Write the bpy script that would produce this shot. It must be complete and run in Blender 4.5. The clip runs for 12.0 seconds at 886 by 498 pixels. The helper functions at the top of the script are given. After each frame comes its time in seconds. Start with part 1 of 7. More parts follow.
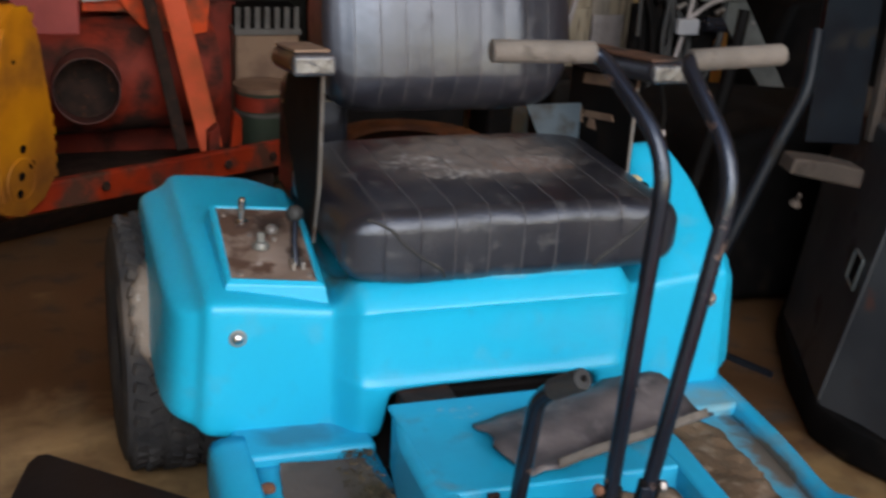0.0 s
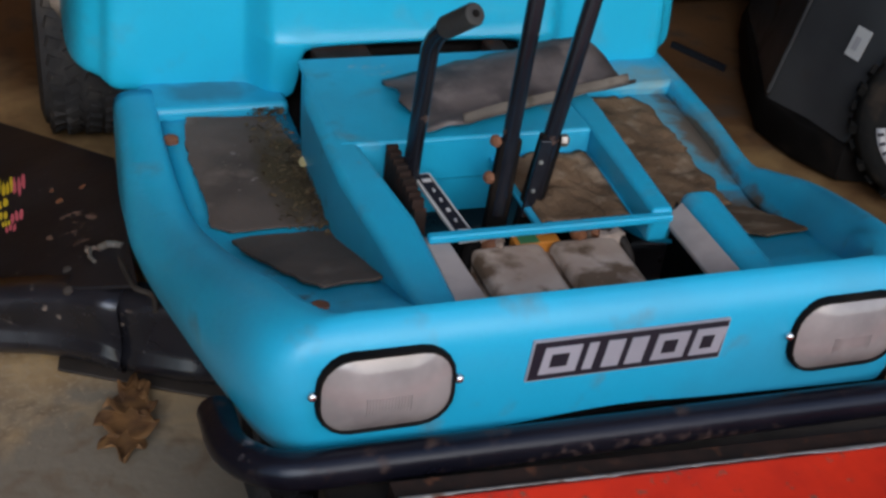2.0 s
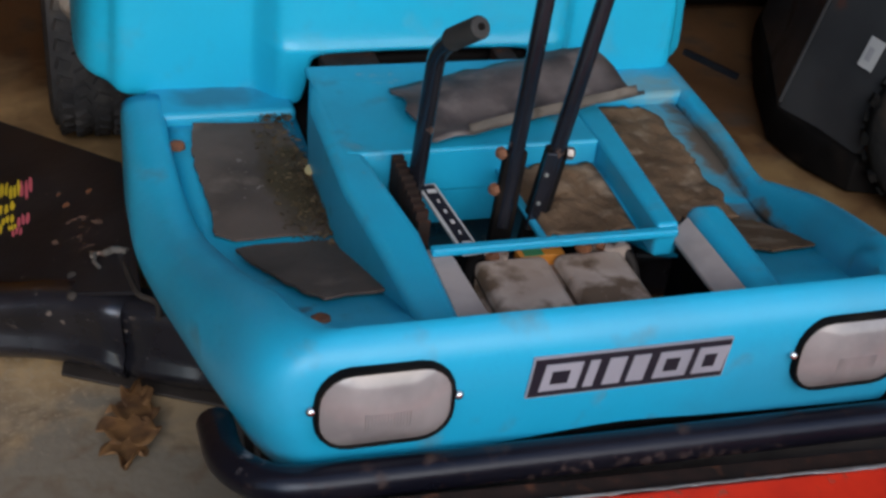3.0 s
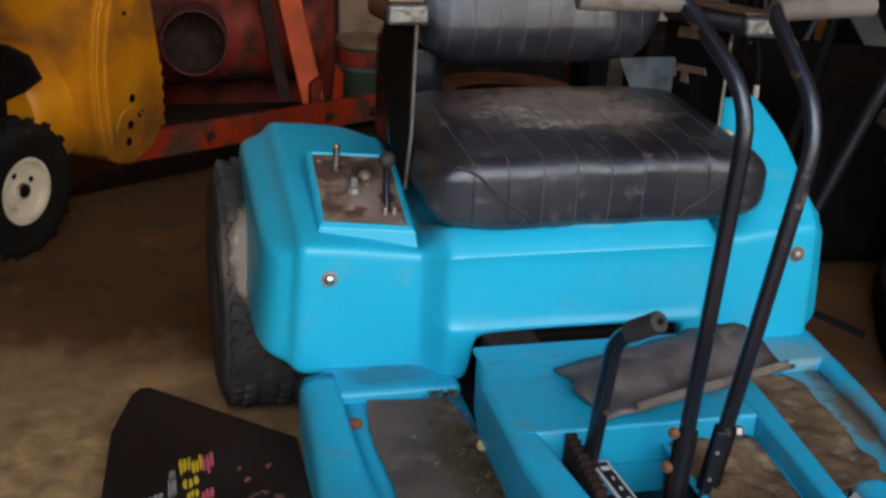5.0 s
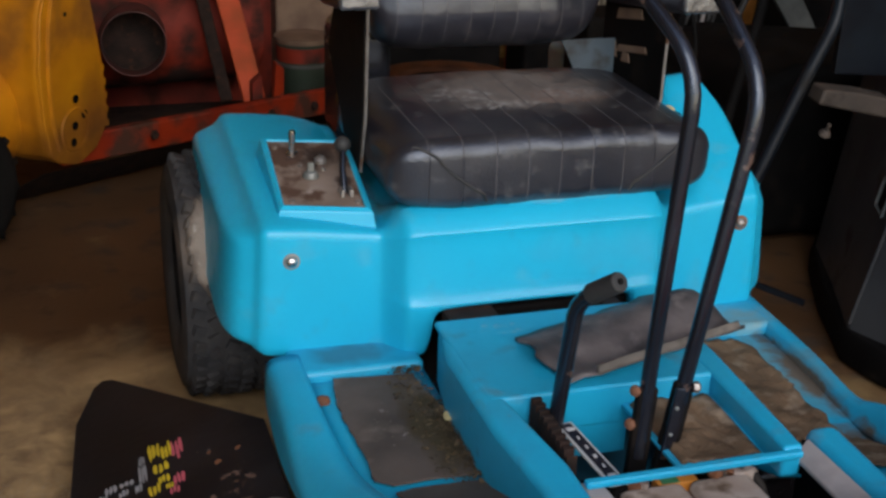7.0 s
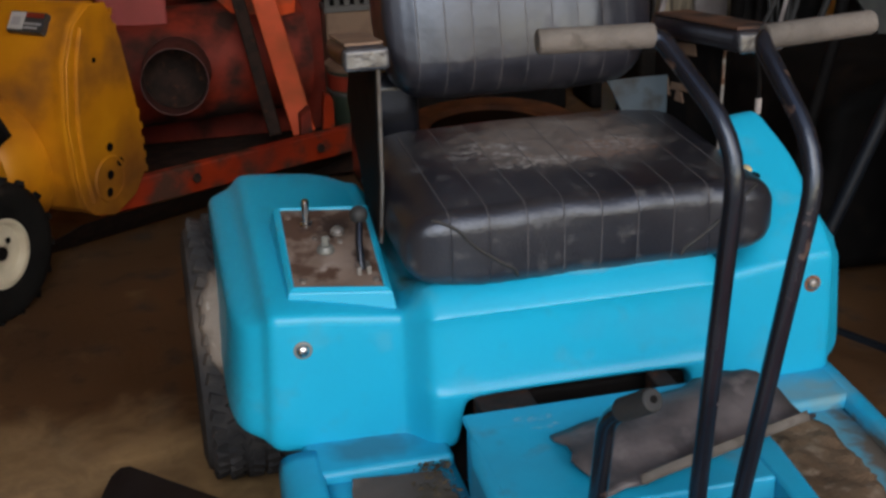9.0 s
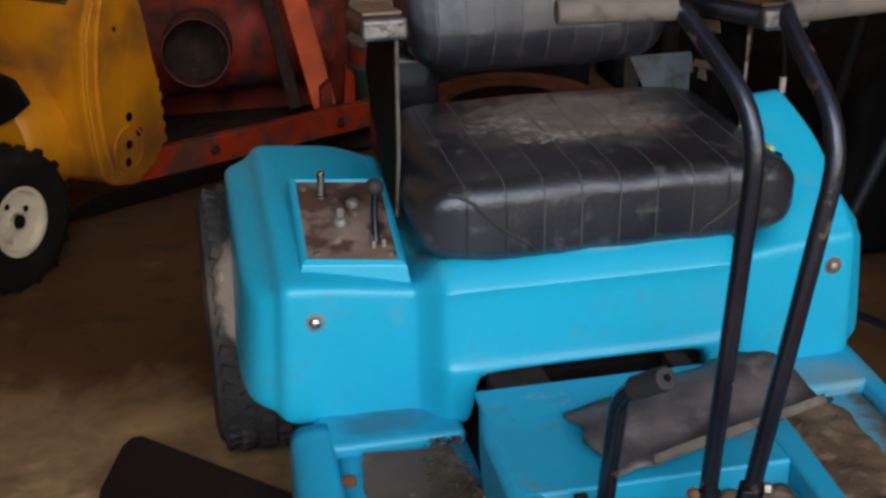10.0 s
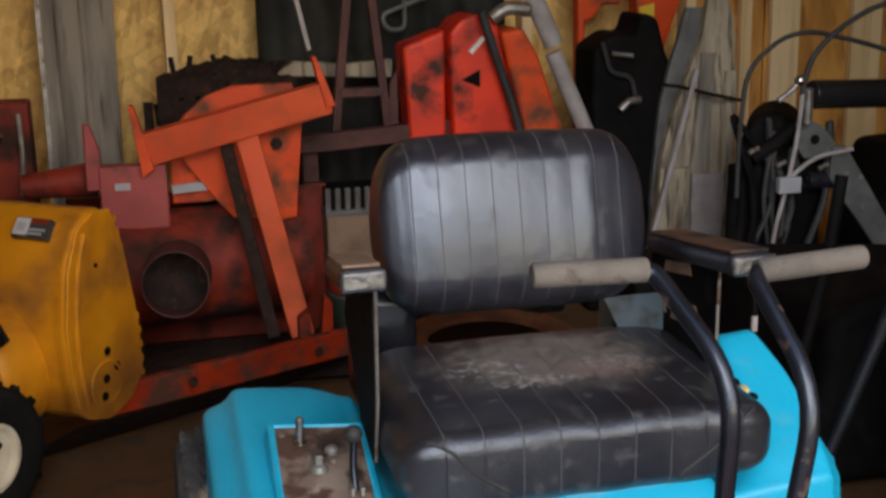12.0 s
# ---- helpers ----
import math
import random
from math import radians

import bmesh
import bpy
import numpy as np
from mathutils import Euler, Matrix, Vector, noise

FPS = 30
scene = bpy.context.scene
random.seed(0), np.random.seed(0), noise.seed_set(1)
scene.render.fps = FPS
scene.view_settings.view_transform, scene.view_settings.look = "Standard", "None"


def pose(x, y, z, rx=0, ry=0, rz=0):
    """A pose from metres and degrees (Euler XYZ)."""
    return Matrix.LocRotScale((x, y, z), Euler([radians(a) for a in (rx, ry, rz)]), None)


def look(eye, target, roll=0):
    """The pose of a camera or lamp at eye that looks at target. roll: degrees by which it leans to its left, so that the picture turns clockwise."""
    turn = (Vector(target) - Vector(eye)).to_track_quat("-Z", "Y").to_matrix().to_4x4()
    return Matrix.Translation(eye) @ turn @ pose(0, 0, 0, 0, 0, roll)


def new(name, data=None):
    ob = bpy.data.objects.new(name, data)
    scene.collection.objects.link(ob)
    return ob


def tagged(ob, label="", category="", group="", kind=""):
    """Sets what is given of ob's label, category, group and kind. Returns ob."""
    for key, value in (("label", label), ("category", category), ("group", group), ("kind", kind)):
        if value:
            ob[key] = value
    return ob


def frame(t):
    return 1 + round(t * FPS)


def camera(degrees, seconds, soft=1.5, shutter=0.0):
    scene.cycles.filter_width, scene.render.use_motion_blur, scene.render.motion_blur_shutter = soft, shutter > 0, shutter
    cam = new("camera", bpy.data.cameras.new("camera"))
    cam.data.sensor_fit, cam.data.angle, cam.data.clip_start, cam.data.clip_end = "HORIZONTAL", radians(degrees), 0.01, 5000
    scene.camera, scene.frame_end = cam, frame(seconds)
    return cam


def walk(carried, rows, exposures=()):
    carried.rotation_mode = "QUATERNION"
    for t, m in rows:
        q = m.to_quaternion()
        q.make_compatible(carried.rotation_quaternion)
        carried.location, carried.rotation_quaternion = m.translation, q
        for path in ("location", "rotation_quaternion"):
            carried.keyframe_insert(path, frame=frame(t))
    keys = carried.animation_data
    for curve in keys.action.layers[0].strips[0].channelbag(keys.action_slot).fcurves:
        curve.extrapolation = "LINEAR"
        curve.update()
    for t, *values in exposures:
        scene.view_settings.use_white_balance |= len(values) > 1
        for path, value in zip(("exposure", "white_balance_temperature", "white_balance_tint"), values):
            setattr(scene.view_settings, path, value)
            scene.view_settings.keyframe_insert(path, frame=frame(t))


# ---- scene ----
cam = camera(39.0, 12.0, soft=2.8, shutter=0.5)
PATH = [
    (0, (-0.652, -1.623, 1.166), (-0.027, 0.145, 0.472), 3.3),
    (0.2, (-0.631, -1.626, 1.175), (0.009, 0.125, 0.45), 2.3),
    (0.5, (-0.659, -1.661, 1.144), (0.041, 0.042, 0.362), 4.4),
    (1, (-0.642, -1.671, 1.12), (0.073, -0.011, 0.264), 6.8),
    (1.2, (-0.621, -1.656, 1.117), (0.069, -0.016, 0.204), 7.0),
    (1.5, (-0.571, -1.661, 1.088), (0.073, -0.018, 0.148), 6.1),
    (2, (-0.521, -1.648, 1.05), (0.067, -0.064, -0.02), 5.8),
    (2.5, (-0.506, -1.637, 1.059), (0.067, -0.055, -0.023), 6.1),
    (2.7, (-0.505, -1.637, 1.061), (0.067, -0.059, -0.027), 6.2),
    (4.3, (-0.564, -1.646, 1.121), (-0.102, 0.104, 0.27), 4.0),
    (4.5, (-0.586, -1.644, 1.15), (-0.137, 0.131, 0.343), 3.6),
    (5, (-0.643, -1.674, 1.16), (-0.179, 0.118, 0.402), 2.8),
    (5.5, (-0.646, -1.657, 1.159), (-0.177, 0.134, 0.402), 2.7),
    (6, (-0.663, -1.682, 1.161), (-0.186, 0.108, 0.407), 1.4),
    (6.3, (-0.673, -1.691, 1.157), (-0.185, 0.088, 0.383), 0.4),
    (6.5, (-0.683, -1.707, 1.139), (-0.168, 0.073, 0.386), 0.3),
    (7, (-0.695, -1.722, 1.142), (-0.127, 0.044, 0.393), 1.9),
    (7.5, (-0.674, -1.68, 1.144), (-0.114, 0.081, 0.378), 2.6),
    (7.7, (-0.651, -1.641, 1.154), (-0.157, 0.137, 0.383), 1.9),
    (9.3, (-0.522, -1.524, 1.184), (-0.105, 0.283, 0.436), -1.8),
    (9.5, (-0.52, -1.541, 1.16), (-0.107, 0.279, 0.44), -1.7),
    (10, (-0.521, -1.514, 1.17), (-0.143, 0.282, 0.377), -1.0),
    (10.5, (-0.517, -1.51, 1.176), (-0.163, 0.288, 0.375), -0.7),
    (11, (-0.52, -1.522, 1.166), (-0.165, 0.338, 0.522), -0.3),
    (11.2, (-0.522, -1.514, 1.174), (-0.143, 0.375, 0.639), -1.6),
    (11.5, (-0.515, -1.522, 1.203), (-0.093, 0.386, 0.778), -1.5),
    (12, (-0.522, -1.512, 1.225), (-0.079, 0.379, 0.746), -1.1),
]
EXPOSURES = [(0, 0.80), (0.5, 0.69), (1, 0.60), (1.5, 0.47), (2, 0.40), (2.7, 0.40), (4.3, 0.52), (7.7, 0.52), (9.3, 0.40), (11, 0.40), (11.2, 0.41), (11.5, 0.52), (12, 0.70)]
walk(cam, [(t, look(eye, target, roll)) for t, eye, target, roll in PATH], EXPOSURES)

# ---- light: overcast daylight through the wide doorway ----
world = bpy.data.worlds.new("sky")
world.use_nodes = True
scene.world = world
wn = world.node_tree.nodes
sky = wn.new("ShaderNodeTexSky")
sky.sky_type, sky.sun_disc = "NISHITA", False
sky.sun_elevation, sky.sun_rotation = radians(30), radians(164)
world.node_tree.links.new(sky.outputs[0], wn["Background"].inputs[0])
wn["Background"].inputs[1].default_value = 0.20
sun = new("sun", bpy.data.lights.new("sun", "SUN"))
sun.data.energy, sun.data.angle, sun.data.color = 1.22, radians(36), (1.0, 0.97, 0.935)
sun.matrix_world = look((0, 0, 0), (0.2387, 0.8325, -0.5))

# ---- mesh helpers ----
def finish(bm, name, material, bevel=0.0, seg=2, angle=35, solid=0.0, smooth=True):
    bmesh.ops.recalc_face_normals(bm, faces=bm.faces)
    me = bpy.data.meshes.new(name)
    bm.to_mesh(me)
    bm.free()
    me.materials.append(material)
    ob = new(name, me)
    if smooth:
        me.shade_smooth()
        me.set_sharp_from_angle(angle=radians(42))
    if solid:
        m = ob.modifiers.new("solid", "SOLIDIFY")
        m.thickness, m.offset = solid, -1
    if bevel:
        m = ob.modifiers.new("bevel", "BEVEL")
        m.width, m.segments, m.limit_method, m.angle_limit = bevel, seg, "ANGLE", radians(angle)
        m.harden_normals = True
    return ob


def part(name, bm, material, parent, label="", bevel=0.0, seg=2, angle=35, solid=0.0, smooth=True):
    ob = finish(bm, name, material, bevel, seg, angle, solid, smooth)
    ob.parent = parent
    ob.matrix_parent_inverse = parent.matrix_world.inverted()
    if label:
        tagged(ob, label)
    return ob


def thing(name, label, category, at=(0, 0, 0), group="", kind=""):
    ob = new(name)
    ob.empty_display_size = 0.05
    ob.location = at
    bpy.context.view_layer.update()
    return tagged(ob, label, category, group, kind)


def single(name, bm, material, label, category, bevel=0.0, seg=2, angle=35, solid=0.0, group="", kind="", smooth=True):
    return tagged(finish(bm, name, material, bevel, seg, angle, solid, smooth), label, category, group, kind)


def box(bm, x0, x1, y0, y1, z0, z1, m=None):
    vs = [bm.verts.new((x, y, z)) for z in (z0, z1) for x, y in ((x0, y0), (x1, y0), (x1, y1), (x0, y1))]
    for f in ((3, 2, 1, 0), (4, 5, 6, 7), (0, 1, 5, 4), (1, 2, 6, 5), (2, 3, 7, 6), (3, 0, 4, 7)):
        bm.faces.new([vs[i] for i in f])
    if m is not None:
        bmesh.ops.transform(bm, matrix=m, verts=vs)
    return vs


def beam(bm, a, b, w, h, up=(0, 0, 1)):
    """A bar of width w and height h from a to b."""
    a, b = Vector(a), Vector(b)
    d = (b - a).normalized()
    s = d.cross(Vector(up)).normalized()
    u = s.cross(d)
    ends = [[p + s * i * w / 2 + u * j * h / 2 for i, j in ((-1, -1), (1, -1), (1, 1), (-1, 1))] for p in (a, b)]
    vs = [[bm.verts.new(p) for p in e] for e in ends]
    bm.faces.new(vs[0][::-1])
    bm.faces.new(vs[1])
    for i in range(4):
        bm.faces.new((vs[0][i], vs[0][(i + 1) % 4], vs[1][(i + 1) % 4], vs[1][i]))


def loft(bm, rows, closed=False, caps=False):
    """Quads between rows of points."""
    vs = [[bm.verts.new(p) for p in r] for r in rows]
    n = len(rows[0])
    for a, b in zip(vs, vs[1:]):
        for i in range(n if closed else n - 1):
            bm.faces.new((a[i], a[(i + 1) % n], b[(i + 1) % n], b[i]))
    if caps:
        bm.faces.new(vs[0][::-1])
        bm.faces.new(vs[-1])
    return vs


def rounded(points, r, steps=5):
    """A polyline with its inner corners rounded."""
    ps = [Vector(p) for p in points]
    out = [ps[0]]
    for a, b, c in zip(ps, ps[1:], ps[2:]):
        q = min(r, (a - b).length * 0.48, (c - b).length * 0.48)
        p0, p1 = b + (a - b).normalized() * q, b + (c - b).normalized() * q
        out += [p0.lerp(b, t).lerp(b.lerp(p1, t), t) for t in (i / steps for i in range(steps + 1))]
    return out + [ps[-1]]


def tube(bm, points, r, seg=12, bend=0.0, r_end=None):
    ps = rounded(points, bend) if bend else [Vector(p) for p in points]
    ref, rows = None, []
    for i, p in enumerate(ps):
        d = (ps[min(i + 1, len(ps) - 1)] - ps[max(i - 1, 0)]).normalized()
        if ref is None:
            ref = d.orthogonal().normalized()
        ref = (ref - d * ref.dot(d)).normalized()
        s = d.cross(ref)
        q = r if r_end is None else r + (r_end - r) * i / (len(ps) - 1)
        rows.append([p + ref * q * math.cos(a) + s * q * math.sin(a) for a in (2 * math.pi * k / seg for k in range(seg))])
    loft(bm, rows, closed=True, caps=True)


def lathe(bm, profile, m, seg=32):
    """Turns (radius, height) points about the local z axis of m."""
    rows = [[m @ Vector((r * math.cos(a), r * math.sin(a), h)) for a in (2 * math.pi * k / seg for k in range(seg))] for r, h in profile]
    vs = loft(bm, rows, closed=True)
    if profile[0][0] > 1e-6 and profile[-1][0] > 1e-6:
        for i in range(seg):
            bm.faces.new((vs[-1][i], vs[-1][(i + 1) % seg], vs[0][(i + 1) % seg], vs[0][i]))
    bmesh.ops.remove_doubles(bm, verts=bm.verts, dist=1e-6)


def prism(bm, outline, lift):
    """A plate: an outline of 3D points, thickened by the vector lift."""
    lift = Vector(lift)
    a = [bm.verts.new(p) for p in outline]
    b = [bm.verts.new(Vector(p) + lift) for p in outline]
    bm.faces.new(a[::-1])
    bm.faces.new(b)
    for i in range(len(a)):
        j = (i + 1) % len(a)
        bm.faces.new((a[i], a[j], b[j], b[i]))


def round_rect(w, h, r, seg=5):
    out = []
    for cx, cy, a0 in ((w / 2 - r, h / 2 - r, 0), (-w / 2 + r, h / 2 - r, 90), (-w / 2 + r, -h / 2 + r, 180), (w / 2 - r, -h / 2 + r, 270)):
        out += [(cx + r * math.cos(radians(a0 + 90 * k / seg)), cy + r * math.sin(radians(a0 + 90 * k / seg))) for k in range(seg + 1)]
    return out


def turned(direction, at):
    """A pose whose local z points along direction."""
    return Matrix.Translation(at) @ Vector(direction).to_track_quat("Z", "Y").to_matrix().to_4x4()


def smoothstep(a, b, x):
    t = min(1.0, max(0.0, (x - a) / (b - a)))
    return t * t * (3 - 2 * t)


# ---- materials ----
def surf(name, base, other, rough=0.5, metal=0.0, scale=6.0, fine=60.0, bump=0.1, spread=(0.4, 0.65), dirt=None, dirt_scale=9.0, dirt_spread=(0.58, 0.7), gloss_var=0.12, stretch=(1, 1, 1), spec=0.5, patches=()):
    """Two colours mixed by a broad noise, a fine grain in the bump, blotches of dirt or wear,
    and patches of wear, mud, dust or painted light and shade at their own places."""
    m = bpy.data.materials.new(name)
    m.use_nodes = True
    n, link = m.node_tree.nodes, m.node_tree.links.new
    p = n["Principled BSDF"]
    co = n.new("ShaderNodeTexCoord")
    mp = n.new("ShaderNodeMapping")
    mp.inputs["Scale"].default_value = stretch
    link(co.outputs["Object"], mp.inputs[0])

    def noise_at(s, detail, warp=0.0):
        t = n.new("ShaderNodeTexNoise")
        t.inputs["Distortion"].default_value = warp
        t.inputs["Scale"].default_value, t.inputs["Detail"].default_value = s, detail
        link(mp.outputs[0], t.inputs["Vector"])
        return t.outputs["Fac"]

    def ramp(fac, a, b):
        r = n.new("ShaderNodeMapRange")
        r.inputs["From Min"].default_value, r.inputs["From Max"].default_value = a, b
        link(fac, r.inputs["Value"])
        return r.outputs["Result"]

    def blend(fac, a, b):
        x = n.new("ShaderNodeMix")
        x.data_type = "RGBA"
        link(fac, x.inputs["Factor"])
        for socket, v in ((x.inputs[6], a), (x.inputs[7], b)):
            if isinstance(v, tuple):
                socket.default_value = (*v, 1)
            else:
                link(v, socket)
        return x.outputs[2]

    broad, grain = noise_at(scale, 6), noise_at(fine, 4)
    colour = blend(ramp(broad, *spread), base, other)
    r = n.new("ShaderNodeMath")
    r.operation = "MULTIPLY_ADD"
    link(broad, r.inputs[0])
    r.inputs[1].default_value, r.inputs[2].default_value = gloss_var * 2, rough - gloss_var
    rough_out = r.outputs[0]
    if dirt:
        spots = ramp(noise_at(dirt_scale, 9), *dirt_spread)
        colour = blend(spots, colour, dirt)
        x = n.new("ShaderNodeMath")
        x.operation = "MULTIPLY_ADD"
        link(spots, x.inputs[0])
        x.inputs[1].default_value = 0.35
        x.use_clamp = True
        link(rough_out, x.inputs[2])
        rough_out = x.outputs[0]
    for centre, radius, tint, grit, lo, hi in patches:
        off = n.new("ShaderNodeVectorMath")
        off.operation = "SUBTRACT"
        link(co.outputs["Object"], off.inputs[0])
        off.inputs[1].default_value = centre
        div = n.new("ShaderNodeVectorMath")
        div.operation = "DIVIDE"
        link(off.outputs[0], div.inputs[0])
        div.inputs[1].default_value = radius
        far = n.new("ShaderNodeVectorMath")
        far.operation = "LENGTH"
        link(div.outputs[0], far.inputs[0])
        total = n.new("ShaderNodeMath")
        total.operation = "ADD"
        link(ramp(far.outputs["Value"], 1.0, 0.3), total.inputs[0])
        link(noise_at(grit, 9, 0.5), total.inputs[1])
        spot = ramp(total.outputs[0], lo, hi)
        colour = blend(spot, colour, tint)
        x = n.new("ShaderNodeMath")
        x.operation = "MULTIPLY_ADD"
        link(spot, x.inputs[0])
        x.inputs[1].default_value = 0.25
        x.use_clamp = True
        link(rough_out, x.inputs[2])
        rough_out = x.outputs[0]
    link(colour, p.inputs["Base Color"])
    link(rough_out, p.inputs["Roughness"])
    p.inputs["Specular IOR Level"].default_value = spec
    p.inputs["Metallic"].default_value = metal
    b = n.new("ShaderNodeBump")
    b.inputs["Strength"].default_value, b.inputs["Distance"].default_value = bump, 0.004
    link(grain, b.inputs["Height"])
    link(b.outputs[0], p.inputs["Normal"])
    return m


def plain(name, colour, rough=0.5, metal=0.0):
    m = surf(name, colour, tuple(c * 0.8 for c in colour), rough, metal, bump=0.05)
    return m


TURQ = surf("turquoise_gelcoat", (0.010, 0.395, 0.625), (0.012, 0.350, 0.562), 0.34, scale=3, fine=140, bump=0.04, spread=(0.3, 0.75), dirt=(0.05, 0.33, 0.48), dirt_scale=18, dirt_spread=(0.56, 0.85), gloss_var=0.06, spec=0.45, patches=[((0.04, -0.02, 0.497), (0.34, 0.05, 0.022), (0.24, 0.36, 0.42), 26, 1.05, 1.9), ((-0.215, 0.10, 0.465), (0.035, 0.15, 0.05), (0.05, 0.17, 0.20), 24, 1.05, 1.6), ((-0.24, 0.03, 0.465), (0.03, 0.03, 0.03), (0.30, 0.20, 0.16), 60, 1.4, 1.65), ((0.12, -0.06, 0.41), (0.30, 0.03, 0.09), (0.03, 0.33, 0.53), 11, 1.1, 1.7)])
# Besides wear and dirt, the dark blue left-ledge patch paints the rear body's shade.
TURQ_WORN_SHADED = surf("turquoise_worn_shaded", (0.012, 0.352, 0.568), (0.022, 0.305, 0.490), 0.40, scale=7, fine=90, bump=0.08, dirt=(0.10, 0.20, 0.24), dirt_scale=16, dirt_spread=(0.60, 0.82), spec=0.45, patches=[((0.36, -0.22, 0.25), (0.09, 0.26, 0.06), (0.115, 0.255, 0.30), 22, 0.95, 1.6), ((0.36, -0.06, 0.262), (0.12, 0.09, 0.03), (0.16, 0.30, 0.34), 30, 0.95, 1.6), ((0.388, -0.25, 0.246), (0.055, 0.26, 0.018), (0.125, 0.098, 0.074), 34, 1.0, 1.38), ((0.31, -0.42, 0.252), (0.14, 0.09, 0.03), (0.115, 0.092, 0.072), 34, 0.98, 1.4), ((-0.29, -0.03, 0.262), (0.13, 0.06, 0.02), (0.03, 0.20, 0.30), 20, 0.95, 1.5), ((-0.335, -0.735, 0.395), (0.05, 0.03, 0.03), (0.42, 0.40, 0.42), 50, 1.4, 1.65), ((0.0, -0.76, 0.40), (0.30, 0.03, 0.02), (0.26, 0.17, 0.15), 60, 1.62, 1.72), ((-0.215, -0.26, 0.25), (0.06, 0.32, 0.03), (0.085, 0.070, 0.042), 24, 1.12, 1.5), ((-0.29, -0.62, 0.30), (0.08, 0.06, 0.06), (0.10, 0.07, 0.055), 40, 1.45, 1.65), ((0.30, -0.46, 0.26), (0.15, 0.16, 0.06), (0.12, 0.092, 0.072), 26, 1.18, 1.5), ((-0.10, -0.16, 0.346), (0.10, 0.06, 0.02), (0.30, 0.42, 0.48), 40, 1.5, 1.7), ((-0.16, -0.42, 0.34), (0.05, 0.12, 0.03), (0.24, 0.22, 0.22), 50, 1.5, 1.65)])
VINYL = surf("black_vinyl", (0.013, 0.013, 0.018), (0.022, 0.021, 0.027), 0.32, scale=11, fine=42, bump=0.20, dirt=(0.055, 0.048, 0.050), dirt_scale=24, dirt_spread=(0.56, 0.8), gloss_var=0.11, spec=0.9)
VINYL_DUSTY = surf("dusty_black_vinyl", (0.014, 0.014, 0.019), (0.028, 0.027, 0.031), 0.34, scale=8, fine=240, bump=0.18, dirt=(0.085, 0.080, 0.078), dirt_scale=34, dirt_spread=(0.57, 0.80), gloss_var=0.06, spec=0.85, patches=[((0.04, 0.20, 0.61), (0.36, 0.27, 0.07), (0.092, 0.081, 0.074), 18, 1.05, 1.75), ((0.05, 0.22, 0.605), (0.34, 0.26, 0.05), (0.155, 0.125, 0.105), 55, 1.22, 1.60), ((0.12, 0.16, 0.605), (0.20, 0.12, 0.05), (0.17, 0.105, 0.075), 90, 1.42, 1.62), ((-0.06, 0.20, 0.60), (0.20, 0.13, 0.06), (0.27, 0.255, 0.245), 70, 1.50, 1.68), ((0.00, 0.13, 0.60), (0.20, 0.07, 0.06), (0.28, 0.262, 0.245), 85, 1.46, 1.64), ((0.14, 0.18, 0.60), (0.18, 0.10, 0.06), (0.24, 0.215, 0.20), 95, 1.46, 1.66)])
SEAM = plain("grey_seam", (0.105, 0.10, 0.105), 0.6)
BLACK = surf("black_enamel", (0.008, 0.0085, 0.012), (0.014, 0.0145, 0.019), 0.20, scale=12, dirt=(0.13, 0.075, 0.05), dirt_scale=26, dirt_spread=(0.66, 0.74), gloss_var=0.05, spec=0.6, patches=[((0.028, -0.57, 0.80), (0.06, 0.06, 0.09), (0.075, 0.05, 0.04), 60, 1.52, 1.7), ((-0.046, -0.55, 0.82), (0.06, 0.06, 0.09), (0.075, 0.05, 0.04), 60, 1.52, 1.7)])
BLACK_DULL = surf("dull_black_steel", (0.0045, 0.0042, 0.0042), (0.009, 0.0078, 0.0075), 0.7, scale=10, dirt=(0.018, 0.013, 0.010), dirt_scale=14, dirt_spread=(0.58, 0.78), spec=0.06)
RUBBER = surf("tyre_rubber", (0.030, 0.030, 0.033), (0.056, 0.053, 0.053), 0.75, scale=14, fine=120, bump=0.4, dirt=(0.17, 0.15, 0.135), dirt_scale=95, dirt_spread=(0.66, 0.74), spec=0.25, patches=[((-0.46, 0.235, 0.365), (0.24, 0.17, 0.15), (0.135, 0.112, 0.095), 26, 1.0, 1.5)])
MUD = surf("dried_mud", (0.30, 0.25, 0.21), (0.175, 0.145, 0.122), 0.95, scale=22, fine=120, bump=0.6, dirt=(0.46, 0.42, 0.37), dirt_scale=80, dirt_spread=(0.62, 0.70), spec=0.1)
RUBBER_BLACK = surf("black_rubber", (0.02, 0.02, 0.02), (0.035, 0.033, 0.032), 0.7, scale=14, bump=0.2)
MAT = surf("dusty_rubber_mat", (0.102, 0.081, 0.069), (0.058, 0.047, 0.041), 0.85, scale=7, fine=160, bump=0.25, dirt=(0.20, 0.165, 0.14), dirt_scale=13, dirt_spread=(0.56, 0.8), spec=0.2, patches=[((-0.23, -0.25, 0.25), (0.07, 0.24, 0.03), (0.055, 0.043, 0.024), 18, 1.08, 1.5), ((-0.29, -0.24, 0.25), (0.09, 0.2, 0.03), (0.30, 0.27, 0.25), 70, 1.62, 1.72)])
CHROME = surf("bright_steel", (0.72, 0.72, 0.72), (0.55, 0.54, 0.52), 0.25, 1.0, scale=40)
STEEL = surf("dull_steel", (0.36, 0.34, 0.32), (0.22, 0.19, 0.17), 0.5, 0.8, scale=25, dirt=(0.16, 0.08, 0.045), dirt_scale=30)
